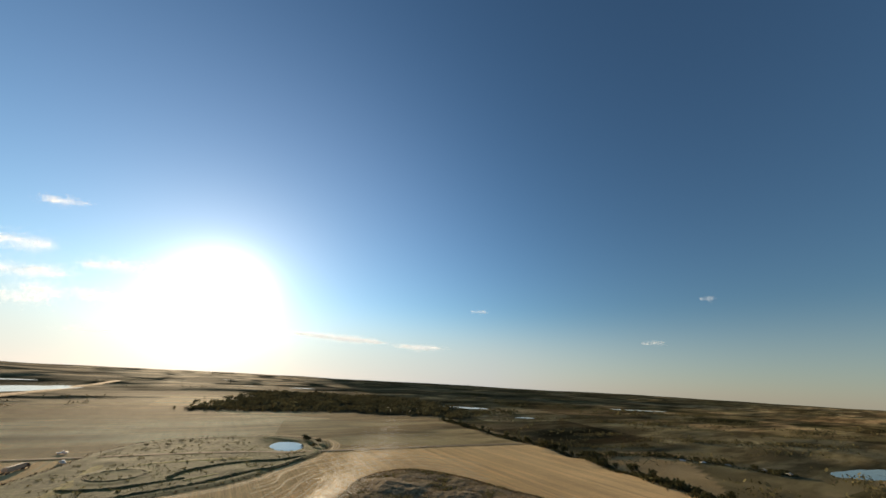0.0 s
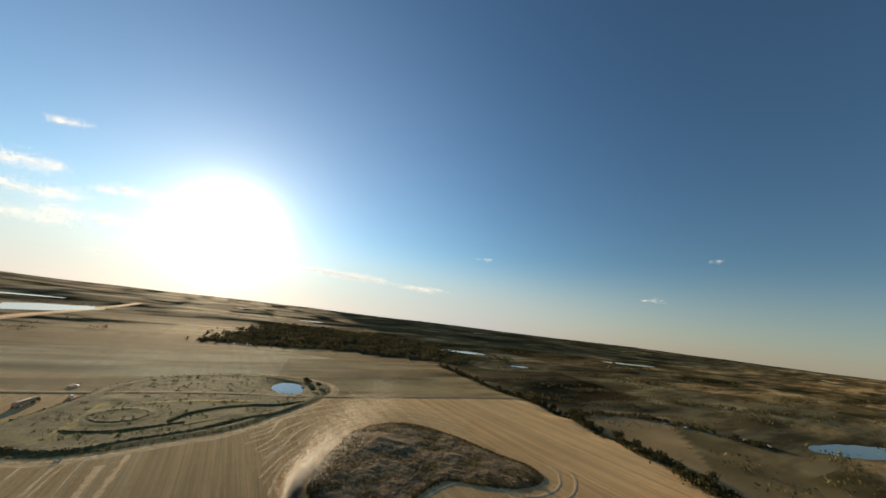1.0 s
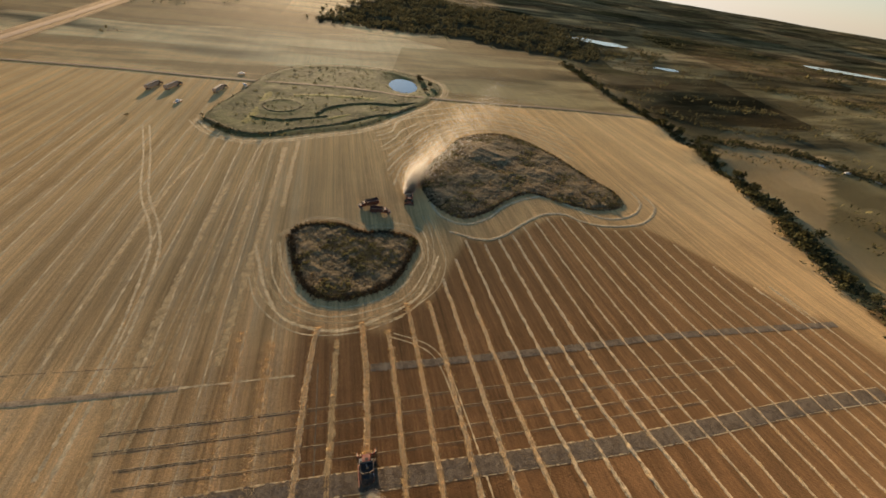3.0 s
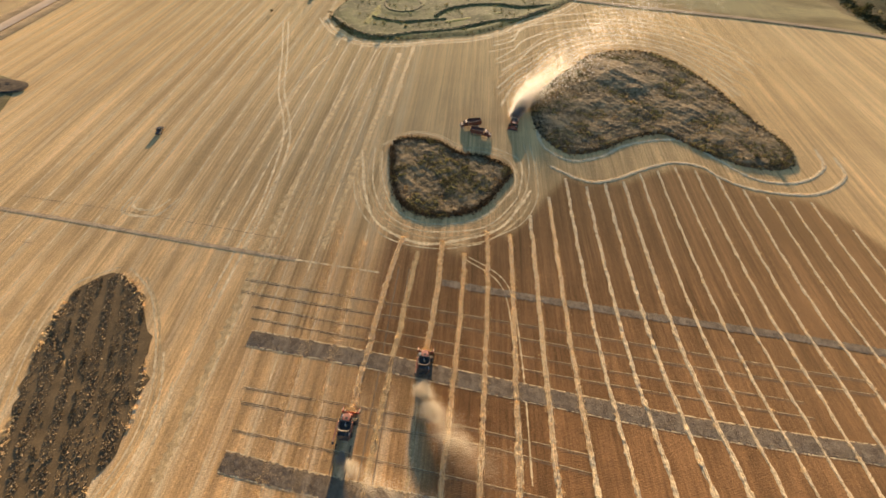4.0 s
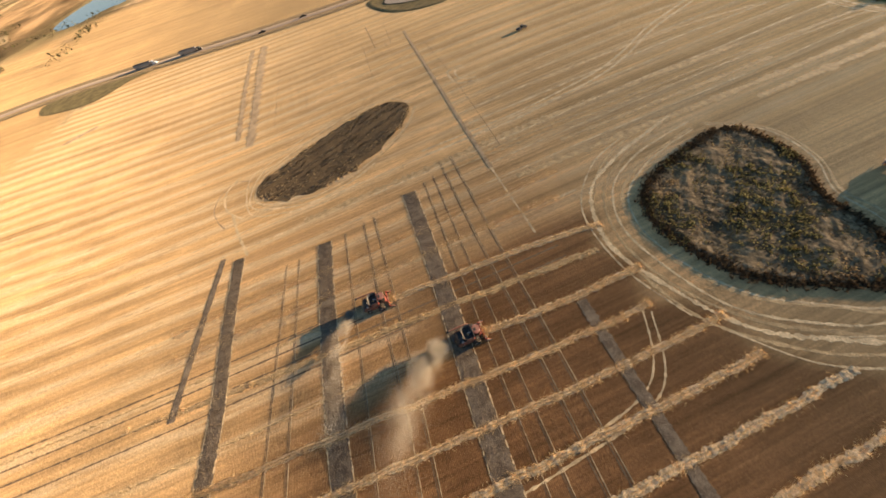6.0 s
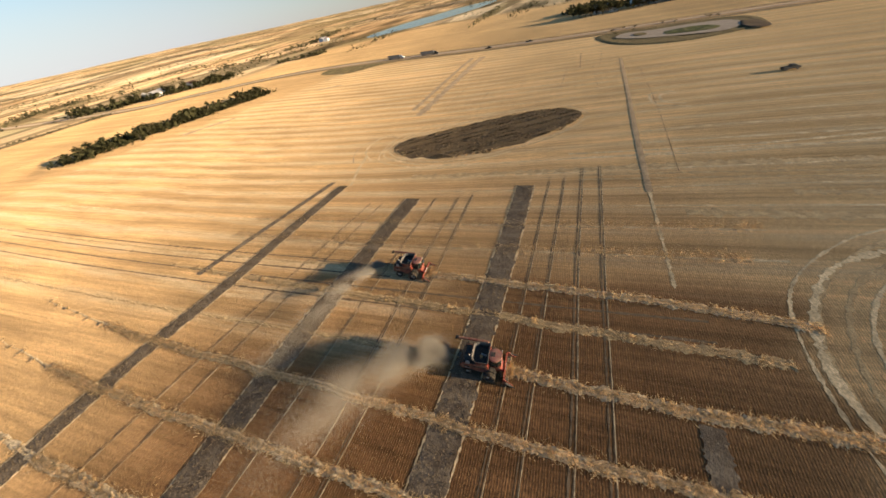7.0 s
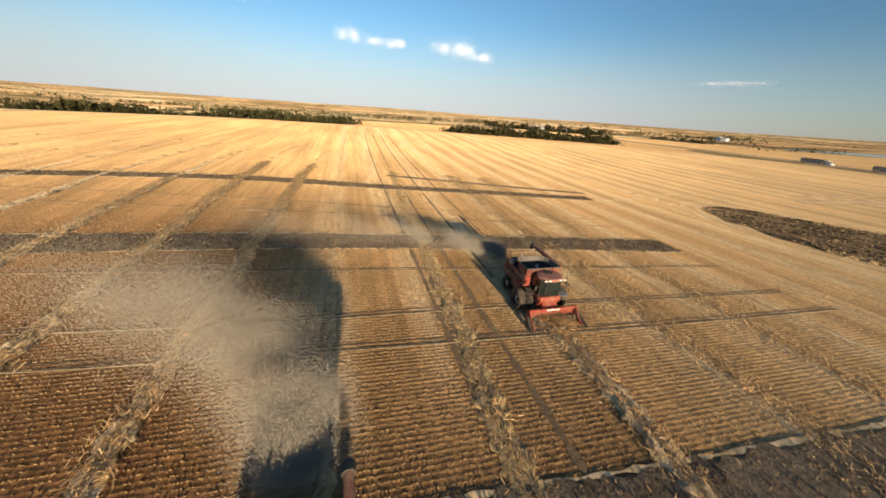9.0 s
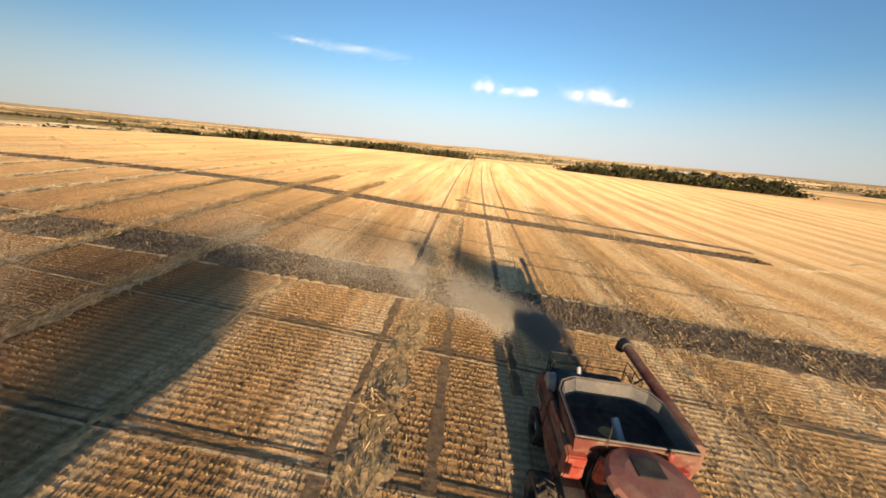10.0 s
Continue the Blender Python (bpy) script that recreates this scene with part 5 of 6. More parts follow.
for x, y, turn, words in ((25.8, 127, 108, "dark red tandem grain truck parked on stubble by the slough"), (34, 121.2, -100, "dark red tandem grain truck parked close to another")):
    if turn == 108:
        truck = grain_truck(on_land(x, y, turn))
    else:
        truck = copy_thing(truck, on_land(x, y, turn))
    tagged(truck, words)
semi = semi_truck(on_land(-115.8, 289.4, -12), M_BLACK, M_GREY, "dark semi truck with a long grey grain trailer")
copy_thing(semi, on_land(-103.8, 290.3, -16))
copy_thing(semi, on_land(-72.6, 288.1, -14))
semi_truck(on_land(-276, -117, -8), M_WHITE, M_GREY, "white semi truck with a grey trailer on the road")
tagged(copy_thing(semi, on_land(-271, -82, -8)), "dark semi truck with a grey trailer on the road")
pickup = pickup_truck(on_land(-111.4, 102.2, 12), M_BLACK, "dark pickup truck standing alone on the stubble")
tagged(copy_thing(pickup, on_land(-261, 4, 2)), "dark pickup truck driving on the gravel road")
pickup_white = pickup_truck(on_land(-66.1, 331.5, -75), M_WHITE, "white pickup truck parked beside the track")
copy_thing(pickup_white, on_land(-58.1, 300.8, 30))
copy_thing(pickup_white, on_land(-92.3, 258.7, -20))
for x, y, turn in ((462, 172, 20), (476, 158, 70), (490, 140, 10), (497, 112, 50), (505, 96, -30)):
    copy_thing(pickup_white, on_land(x, y, turn))
copy_thing(pickup, on_land(-258.5, -28, 5))

# ---------------- straw left on the harvested side ----------------
def ring_line(outline, d, start=0.0, stop=1.0, keep=5):
    """Part of an outline moved outwards by d, thinned to a few points."""
    t = np.roll(outline, -1, 0) - np.roll(outline, 1, 0)
    nrm = np.stack([t[:, 1], -t[:, 0]], 1) / np.linalg.norm(t, axis=1, keepdims=True)
    if ((outline + nrm - outline.mean(0)) ** 2).sum() < ((outline - outline.mean(0)) ** 2).sum():
        nrm = -nrm
    ease = 0.12 * d * wobble(outline[:, 0], outline[:, 1], 13.0, d)
    p = outline + nrm * (d + ease[:, None] + 0.5 * np.abs(ease[:, None]))
    n = len(p)
    return [tuple(p[i % n]) for i in range(int(start * n), int(stop * n) + 1, keep)]


CHAFF = [(ring_line(HEART, d, a, b), w) for d, a, b, w in ((3.4, 0.0, 1.0, 0.45), (7.5, 0.3, 1.05, 0.5), (11.5, 0.42, 1.0, 0.9), (15.5, 0.6, 0.9, 0.4))]
CHAFF += [(ring_line(ELLIPSE, d, a, b), w) for d, a, b, w in ((2.2, 0.0, 1.0, 0.5), (4.6, 0.2, 0.9, 0.6), (7.5, 0.25, 0.8, 0.5))]
CHAFF += [(ring_line(ISLAND, d, a, b), w) for d, a, b, w in ((4.0, 0.0, 0.5, 0.8), (9, 0.0, 0.48, 1.0), (14, 0.02, 0.47, 1.2), (20, 0.05, 0.46, 1.0), (27, 0.08, 0.45, 1.3), (35, 0.1, 0.44, 1.0), (44, 0.12, 0.43, 1.2), (54, 0.14, 0.42, 1.0))]
CHAFF += [(ring_line(GREEN, d, 0.0, 0.62), w) for d, w in ((4, 1.0), (8, 0.7))]
for k, (pts, w) in enumerate(CHAFF):
    tagged(strip("straw_swirl", pts, w, M_CHAFF, 0.02, 0.0, 0.004, 0.6, 5, 0.7, k + 71), "pale line of flattened straw curving round the slough", "straw", "straw swirls")
BROWN = [(ring_line(HEART, d, a, b), w) for d, a, b, w in ((4.6, 0.0, 1.0, 0.7), (10, 0.35, 1.0, 0.8), (13, 0.45, 0.98, 0.7))]
BROWN += [(ring_line(ISLAND, d, a, b), w) for d, a, b, w in ((6.5, 0.0, 0.5, 0.9), (11.5, 0.0, 0.48, 1.0), (17, 0.04, 0.47, 1.0), (23.5, 0.06, 0.46, 1.1), (31, 0.09, 0.45, 1.1), (39.5, 0.11, 0.44, 1.2), (49, 0.13, 0.43, 1.2))]
BROWN += [(ring_line(ELLIPSE, 3.4, 0.05, 0.95), 0.6), (ring_line(GREEN, 6.0, 0.0, 0.62), 1.2)]
for k, (pts, w) in enumerate(BROWN):
    tagged(strip("straw_swirl", pts, w, M_OLDSTRAW, 0.015, 0.0, 0.003, 0.8, 5, 0.6, k + 411), "brown line of trampled straw curving round the slough", "straw", "straw swirls")
LOOPS = [
    [(-95.8, 219.5), (-82.5, 181.8), (-69.7, 142.3), (-58.2, 118), (-52.1, 99.6), (-48.5, 69.5), (-48.4, 54.3), (-49.4, 27.4)],
    [(-98.9, 218.6), (-85.6, 181.8), (-72.7, 142.3), (-61.2, 118), (-55.2, 99.7), (-51.5, 69.6), (-51.4, 54.4), (-52.4, 27.4)],
    [(-100.5, 64.7), (-100.5, 57.7), (-93, 55.9), (-86.5, 57.1), (-82.8, 65.3)], [(-97.8, 64.8), (-97.7, 60.3), (-93.1, 58.9), (-88.4, 60.1), (-85.7, 65.2)],
    [(-56.9, -41.2), (-65.8, -47.8), (-77, -48.7), (-84.9, -43.1)], [(-37.2, -39.1), (-50.5, -43), (-62.2, -45.4)],
    [(-78, -37.6), (-82, -44), (-78.6, -50), (-70, -53), (-62, -51.3), (-55.4, -47.9)],
    [(27.9, 51.5), (41.5, 41.6), (45, 18.9), (45.7, -12.2)], [(29.9, 52.3), (43.5, 42.5), (47, 18.8), (47.9, -12.3)],
    [(53.1, 117.5), (54.9, 105.3), (52.8, 89), (47.1, 75.2)], [(55.9, 117.4), (57.7, 103.2), (57.5, 86), (50.9, 71.3), (39.6, 62.4)],
]
for k, pts in enumerate(LOOPS):
    tagged(strip("straw_track", pts, 0.85 if k < 6 else 0.4, M_FADED if k == 6 else M_CHAFF, 0.02, 0.0, 0.004, 0.6, 5, 0.6, k + 111), "pale wheel track worn into the straw", "straw", "straw tracks")
for k, (pts, w) in enumerate([([(-36.8, 29.4), (-35.3, 69.3), (-33.9, 93.1), (-32.7, 116.1), (-30.1, 178.7), (-28.4, 195.9)], 0.7), ([(-39.1, 29.4), (-37.7, 69.3), (-36.4, 93.2), (-35.1, 116.2), (-32.6, 178.8), (-30.8, 196)], 0.7),
                              ([(-22, 49), (-20.2, 88.5), (-18.5, 128.8), (-17.4, 189.8)], 2.2), ([(-42.6, -19.5), (-42.3, 19.6), (-42.4, 59.3), (-40.9, 109.4), (-39.1, 150.8)], 2.0), ([(-29.1, 69.1), (-27.6, 108.8), (-26.3, 150.2)], 1.6), ([(-12.5, 128.4), (-11.7, 164.9), (-10.3, 199.1)], 2.0), ([(-65.4, 59.5), (-63.1, 144.3), (-58.1, 179.5)], 1.6)]):
    tagged(strip("trampled_lane", pts, w, M_OLDSTRAW, 0.012, 0.0, 0.003, 0.8, 7, 0.9, k + 441), "brown lane of trampled stubble along the passes", "straw", "trampled lanes")
rnd = np.random.RandomState(5)
for k in range(17):
    x0 = -7.4 - 8.33 * k + rnd.uniform(-0.8, 0.8)
    top = 225 + rnd.uniform(-30, 40) if x0 < -20 else 62
    low = -190 + rnd.uniform(0, 20)
    runs = [(low, top)]
    if -104 < x0 < -56:
        runs = [(low, -58), (48, top)]
    elif -20 < x0 < 4:
        runs = [(low, 60)]
    for lo, hi in runs:
        n = max(3, int((hi - lo) / 30))
        pts = [(x0 + 0.5 * rnd.uniform(-1, 1) - 0.00018 * min(0, y + 30) ** 2, y) for y in np.linspace(lo, hi, n)]
        tagged(strip("straw_line", pts, 0.45 + rnd.uniform(-0.15, 0.2), M_CHAFF, 0.012, 0.0, 0.004, 1.4, 5, 0.9, k + 150), "faint pale line of spread straw on stubble", "straw", "straw lines")
for x0 in (0.2, 17.8):
    south = -190
    north = -7.5 if x0 < 5 else 10
    pts = [(x0 - 0.00018 * min(0, y + 30) ** 2, y) for y in np.linspace(south, north, 8)]
    tagged(strip("straw_line", pts, 0.7, M_OLDSTRAW, 0.0, 0.05, 0.06, 0.6, 5, 0.9, 177), "chopped straw spread behind the combine", "straw", "straw lines")
for x0 in (5.9, 9.5, -1.35, 2.4):  # wheel tracks left along the passes
    pts = [(x0 - 0.00018 * min(0, y + 30) ** 2, y) for y in np.linspace(-150, -8 if x0 < 4 else 45, 9)]
    tagged(strip("wheel_rut", pts, 0.42, M_RUT, 0.025, 0, 0.003, 0.5, 5, 0.55, 190 + x0), "dark wheel rut pressed along the straw", "wheel rut", "wheel ruts", "structure")


# ---------------- blades, tufts and leaves as one mesh each ----------------
def blades(name, x, y, high, wide, material, lean=0.35, seed=1, lift=0.0, two=True, facing=None):
    """Upright pointed blades at the given places, crossing in pairs."""
    r = np.random.RandomState(seed)
    n = len(x)
    z = height(x, y) + lift
    out, faces = [], []
    for k in range(2 if two else 1):
        a = r.uniform(0, math.pi, n) if facing is None else facing + r.normal(0, 0.45, n)
        h = high * r.uniform(0.6, 1.25, n)
        w = wide * r.uniform(0.6, 1.3, n)
        dx, dy = np.cos(a) * w / 2, np.sin(a) * w / 2
        lx, ly = r.uniform(-lean, lean, n) * h, r.uniform(-lean, lean, n) * h
        v = np.stack([np.stack([x - dx, y - dy, z - 0.03], 1), np.stack([x + dx, y + dy, z - 0.03], 1),
                      np.stack([x + lx + dx * 0.5, y + ly + dy * 0.5, z + h], 1), np.stack([x + lx - dx * 0.5, y + ly - dy * 0.5, z + h * 0.9], 1)], 1)
        out.append(v.reshape(-1, 3))
    verts = np.concatenate(out)
    return new(name, loose_mesh(name, verts, 4, material))


def scatter(outline, n, seed):
    """n even random places inside an outline."""
    r = np.random.RandomState(seed)
    lo, hi = outline.min(0), outline.max(0)
    p = r.uniform(lo, hi, (n * 4, 2))
    return p[inside(p[:, 0], p[:, 1], outline)][:n]


def stubble():
    r = np.random.RandomState(3)
    c, s = math.cos(radians(-ROW_TURN)), math.sin(radians(-ROW_TURN))
    rows, along = np.arange(-95, 75, 0.31), np.arange(-75, 110, 0.1)
    U, V = np.meshgrid(along, rows)
    U, V = U + r.uniform(-0.1, 0.1, U.shape), V + r.uniform(-0.035, 0.035, V.shape)
    x, y = (c * U - s * V).ravel(), (s * U + c * V).ravel()
    d = np.hypot((x - 12) / 1.0, (y + 4) / 1.15)
    keep = r.uniform(0, 1, len(x)) < 0.98 * np.exp(-(d / 40) ** 2) * (0.75 + 0.3 * wobble(x, y, 2.5, 3))
    for pts, w in SOIL_STRIPS + RUTS:
        p = curve(pts, 2.0)
        keep &= np.abs(y - np.interp(x, p[:, 0], p[:, 1], left=999, right=999)) > w * 0.3
    for x0 in (2.4, -1.35, 5.9, 9.5):
        keep &= np.abs(x - x0) > 0.3
    x, y = x[keep], y[keep]
    return tagged(blades("stubble", x, y, 0.08, 0.085, M_STUBBLE, 0.2, 4, two=False, facing=radians(-ROW_TURN)), "short golden cut stalks standing in rows", "stubble", kind="stuff")


stubble()
r = np.random.RandomState(8)
loose_x, loose_y, heavy = [], [], []
for k, n, lo, hi, up in ((0, 3600, 0.5, 60, 0.15), (1, 2500, -60, 54, 0.03), (2, 3600, 18, 60, 0.15), (3, 9000, -62, 60, 0.17), (4, 9000, -62, 66, 0.17), (5, 7000, -45, 66, 0.17), (6, 4000, -20, 66, 0.15), (7, 4000, -5, 80, 0.15)):
    line = ROW_LINES[k][(ROW_LINES[k][:, 1] > lo) & (ROW_LINES[k][:, 1] < hi)]
    q = line[r.randint(0, len(line), n)]
    loose_x.append(q[:, 0] + r.normal(0, 0.46, n)); loose_y.append(q[:, 1] + r.uniform(-0.3, 0.3, n)); heavy.append(np.full(n, up))
for x0, y0, y1, n, up in ((0.6, -1.2, 0.3, 1500, 0.38), (18.5, 16.5, 18.0, 1500, 0.38), (-8.5, -60, 55, 5000, 0.03), (-17.2, -60, 60, 4000, 0.03)):
    loose_x.append(x0 + r.normal(0, 0.62, n) * (1.5 if x0 < 0 else 0.8)); loose_y.append(r.uniform(y0, y1, n)); heavy.append(np.full(n, up))
tagged(blades("loose_straw", np.concatenate(loose_x), np.concatenate(loose_y), 0.20, 0.045, M_STALK, 2.4, 9, np.concatenate(heavy)), "loose straw tangled on the windrows", "straw", kind="stuff")
for k, (pts, w) in enumerate(SOIL_STRIPS[:3]):
    p = curve(pts, 0.05)
    n = 6500
    pick = r.randint(0, len(p), n)
    tagged(blades("soil_clods", p[pick, 0] + r.uniform(-0.3, 0.3, n), p[pick, 1] + r.uniform(-0.48, 0.48, n) * w, 0.2, 0.07, M_DEADSTALK, 1.3, 20 + k, 0.05), "grey clods and dead stalks on bare soil", "clods", kind="stuff")
p = scatter(ELLIPSE, 5000, 12)
furrow = np.abs(np.sin((p[:, 0] * 0.93 + p[:, 1] * 0.36) * 0.62)) > 0.72
tagged(blades("soil_clods", p[furrow, 0], p[furrow, 1], 0.22, 0.3, M_DEADSTALK, 0.8, 13, 0.06), "rows of turned clods on tilled earth", "clods", kind="stuff")
r = np.random.RandomState(17)  # weeds and dark furrows along the tilled oval, and straw left at its rim
p = scatter(ELLIPSE * 0.98 + ELLIPSE.mean(0) * 0.02, 9000, 14)
u, v = p[:, 0] * 0.9 + p[:, 1] * 0.43, p[:, 0] * -0.43 + p[:, 1] * 0.9
row = np.sin(u * 0.95 + 0.5 * np.sin(v * 0.09)) + 0.5 * wobble(p[:, 0], p[:, 1], 5.0, 9)
weedy = row + r.normal(0, 0.3, len(p)) > 0.75
tagged(blades("furrow_weeds", p[weedy, 0], p[weedy, 1], 0.3, 0.32, M_DEADSTALK, 0.7, 15, 0.06), "dead brown weeds in lines on tilled earth", "weeds", kind="stuff")
dark_row = (row < -0.95) & (np.sin(v * 0.5 + u) > -0.3)
tagged(blades("furrow_clods", p[dark_row, 0], p[dark_row, 1], 0.28, 0.4, M_DARKWEED, 0.8, 16, 0.05), "dark broken clods along the furrows", "clods", kind="stuff")
c = ELLIPSE.mean(0)
k = r.randint(0, len(ELLIPSE), 2000)
k = k[np.sin(k * 0.42) + 0.7 * np.sin(k * 1.13 + 1) > 0.1]
p = c + (ELLIPSE[k] - c) * (1.01 - np.abs(r.normal(0, 0.045, (len(k), 1)))) + r.normal(0, 0.35, (len(k), 2))
tagged(blades("loose_straw", p[:, 0], p[:, 1], 0.2, 0.2, M_STALK, 1.5, 18, 0.07), "pale straw scattered over the rim of tilled earth", "straw", kind="stuff")
for outline, n, hi, wi, lift in ((HEART, 9000, 0.32, 0.24, 0.25), (ISLAND, 14000, 0.4, 0.36, 0.4)):
    p = scatter(outline, n, n)
    kind = 0.7 * wobble(p[:, 0] + 0.8 * p[:, 1], 0.5 * p[:, 1], 11, 3) + 0.6 * wobble(p[:, 0], p[:, 1], 4.5, 2) + 0.6 * wobble(p[:, 0], p[:, 1], 1.9, 6) + np.random.RandomState(n).normal(0, 0.35, len(p))
    for pick, m, words in ((kind > 0.25, M_WEEDBLADE, "bleached tan weeds in loose patches"), (kind < -0.55, M_DARKWEED, "dark brown dead weeds in loose patches"), ((kind > -0.3) & (kind < -0.05), M_TUSSOCK, "green weeds in loose patches")):
        tagged(blades("weeds", p[pick, 0], p[pick, 1], hi, wi, m, 0.6, n, lift), words, "weeds", kind="stuff")
p = scatter(GREEN, 5000, 9000)
p = p[np.hypot((p[:, 0] - 76) / 19, (p[:, 1] - 329) / 28) > 1]
p = p[wobble(p[:, 0], p[:, 1], 9.0, 2) > 0.0]
tagged(blades("marsh_grass", p[:, 0], p[:, 1], 0.3, 0.4, M_GREENBLADE, 0.6, 9000, 0.2), "yellow-green marsh grass", "weeds", kind="stuff")


for outline, n, k in ((HEART, 4200, 71), (ISLAND, 3000, 72), (GREEN, 1200, 73)):  # taller growth along the wet rims
    r = np.random.RandomState(k)
    c = outline.mean(0)
    p = c + (outline[r.randint(0, len(outline), n)] - c) * (1.005 - np.abs(r.normal(0, 0.055, (n, 1)))) + r.normal(0, 0.6, (n, 2))
    tagged(blades("rim_weeds", p[:, 0], p[:, 1], 0.7, 0.4, M_RIMWEED, 0.5, k, 0.1), "dark tangled weeds along the edge of the slough", "weeds", kind="stuff")


for outline, n, k in ((HEART, 420, 81), (ISLAND, 1100, 82), (GREEN, 260, 83)):  # hummocks of ranker grass, in patches
    p = scatter(outline, n * 2, k)
    p = p[wobble(p[:, 0], p[:, 1], 7.0, k) > 0.05][:n]
    p = np.repeat(p, 7, 0) + np.random.RandomState(k).normal(0, 0.55, (len(p) * 7, 2))
    tagged(blades("tussocks", p[:, 0], p[:, 1], 0.62, 0.3, M_TUSSOCK, 0.55, k, 0.3), "tussocks of rank olive grass in the slough", "grass", kind="stuff")


# ---------------- trees and bushes ----------------
def tree_model(name, high, wide, seed, words, leaves=260, low=0.25):
    r = np.random.RandomState(seed)
    t = empty(name)
    tagged(t, words, "bush" if name == "bush" else "tree", "hedgerow trees and bushes")
    tr = tube([(0, 0, -0.2), (r.uniform(-0.2, 0.2), r.uniform(-0.2, 0.2), high * 0.4), (r.uniform(-0.4, 0.4), r.uniform(-0.4, 0.4), high * 0.85)], [0.035 * high, 0.024 * high, 0.008 * high], 7)
    for k in range(3):
        a, f = k * 2.1 + r.uniform(0, 0.5), 0.3 + 0.1 * k
        tube([(0, 0, high * f), (math.cos(a) * wide * 0.25, math.sin(a) * wide * 0.25, high * (f + 0.14)), (math.cos(a) * wide * 0.42, math.sin(a) * wide * 0.42, high * (f + 0.24))], [0.014 * high, 0.009 * high, 0.004 * high], 5, tr)
    part("trunk", tr, M_BARK, t)
    lobes = [(r.uniform(-0.28, 0.28) * wide, r.uniform(-0.28, 0.28) * wide, high * r.uniform(low + 0.2, 0.82), wide * r.uniform(0.22, 0.36), high * r.uniform(0.14, 0.24)) for _ in range(7)]
    verts = []
    for _ in range(int(leaves * 0.62)):
        cx, cy, cz, a, b = lobes[r.randint(len(lobes))]
        d = r.normal(size=3)
        d /= np.linalg.norm(d)
        q = r.uniform(0.55, 1.08)
        p = np.array((cx + d[0] * a * q, cy + d[1] * a * q, max(high * 0.06, cz + d[2] * b * q)))
        e = r.normal(size=(2, 3))
        e /= np.linalg.norm(e, axis=1, keepdims=True)
        s = high * r.uniform(0.09, 0.17)
        verts += [p - e[0] * s * 0.6, p + e[1] * s * 0.5, p + e[0] * s * 0.6, p - e[1] * s * 0.5]
    crown = new("crown", mesh_of("crown", np.array(verts), np.arange(len(verts)).reshape(-1, 4), M_LEAF))
    crown.parent = t
    return t


KINDS = [tree_model("tree", 7.5, 6.0, 1, "dark green poplar tree in a hedgerow", 260), tree_model("tree", 5.8, 6.0, 2, "round dark green tree in a hedgerow", 240),
         tree_model("bush", 3.0, 4.4, 3, "low dark willow bush", 170, 0.05), tree_model("bush", 2.2, 3.6, 4, "small olive-green bush in rough grass", 150, 0.05), tree_model("tree", 9.0, 6.5, 5, "tall dark aspen tree", 290)]
used = set()


def plant(kind, x, y, scale=1.0, turn=0.0):
    m = Matrix.Translation((x, y, float(height(x, y)) - 0.05)) @ Matrix.Rotation(turn, 4, "Z") @ Matrix.Diagonal((scale, scale, scale, 1))
    if kind not in used:
        used.add(kind)
        KINDS[kind].matrix_basis = m
        return KINDS[kind]
    ob = copy_thing(KINDS[kind], m)
    ob.scale = (scale, scale, scale)
    return ob


def grove(points, n, spread, kinds, seed, big=1.0):
    """n plants along a line, scattered to its sides."""
    r = np.random.RandomState(seed)
    p = curve(points, 1.0)
    for _ in range(n):
        q = p[r.randint(len(p))] + r.normal(0, spread, 2)
        plant(kinds[r.randint(len(kinds))], q[0], q[1], big * r.uniform(0.75, 1.25), r.uniform(0, 6.3))


grove([(345.1, 474.8), (326.3, 314.5), (326.3, 219.4), (304.2, 149.2), (282.2, 93.9), (262.2, 58.7), (248.3, 18.6), (243.4, -21.3)], 100, 3.0, (1, 2, 1, 3, 0), 21)
grove([(-68, -240), (-98, -235), (-143, -223), (-192, -208)], 90, 5.0, (0, 1, 1, 2), 22, 0.8)
grove([(127, -222), (68, -238), (23, -262)], 30, 4.0, (2, 2, 3, 2), 23, 0.9)
grove([(330, -262), (230, -238), (127, -222)], 30, 5.0, (2, 3, 2), 24, 0.9)
grove([(-217, -482), (-249, -445), (-280, -418), (-322, -372)], 34, 9.0, (0, 1, 4), 25)
grove([(-402, -350), (-425, -302)], 16, 6.0, (1, 2), 26)
grove([(-365, 48), (-372, 90), (-385, 150), (-402, 195)], 90, 6.0, (0, 1, 4), 27)
grove([(362.2, 230.6), (440.1, 204.8), (478, 169.9), (495, 94.9)], 44, 6.0, (1, 2, 2), 28)
grove([(-71.7, 233), (-62.9, 221.3), (-52.1, 211.6), (-37.2, 207.6)], 16, 2.0, (2, 3), 29, 0.9)
grove([(94.8, 306.9), (100.7, 327), (90.4, 349.5)], 12, 2.5, (2, 1), 30, 0.9)
grove([(-26.6, 342.5), (-2.3, 363), (37.3, 370.3)], 10, 5.0, (2, 3), 31)
grove([(144.8, 126.2), (156.7, 120.6), (173, 118.1)], 30, 3.0, (3, 3, 2), 32, 0.8)
grove([(98.5, 196.1), (107, 181.8), (118.5, 169.5), (104.6, 167.3)], 12, 2.0, (3,), 33, 0.7)
grove([(61, 140.4), (65.3, 161.5), (81.5, 183.9)], 8, 2.0, (3,), 34, 0.6)
grove([(-5.4, 100.4), (0.5, 87.2), (8.4, 75.2)], 7, 1.5, (3,), 35, 0.5)
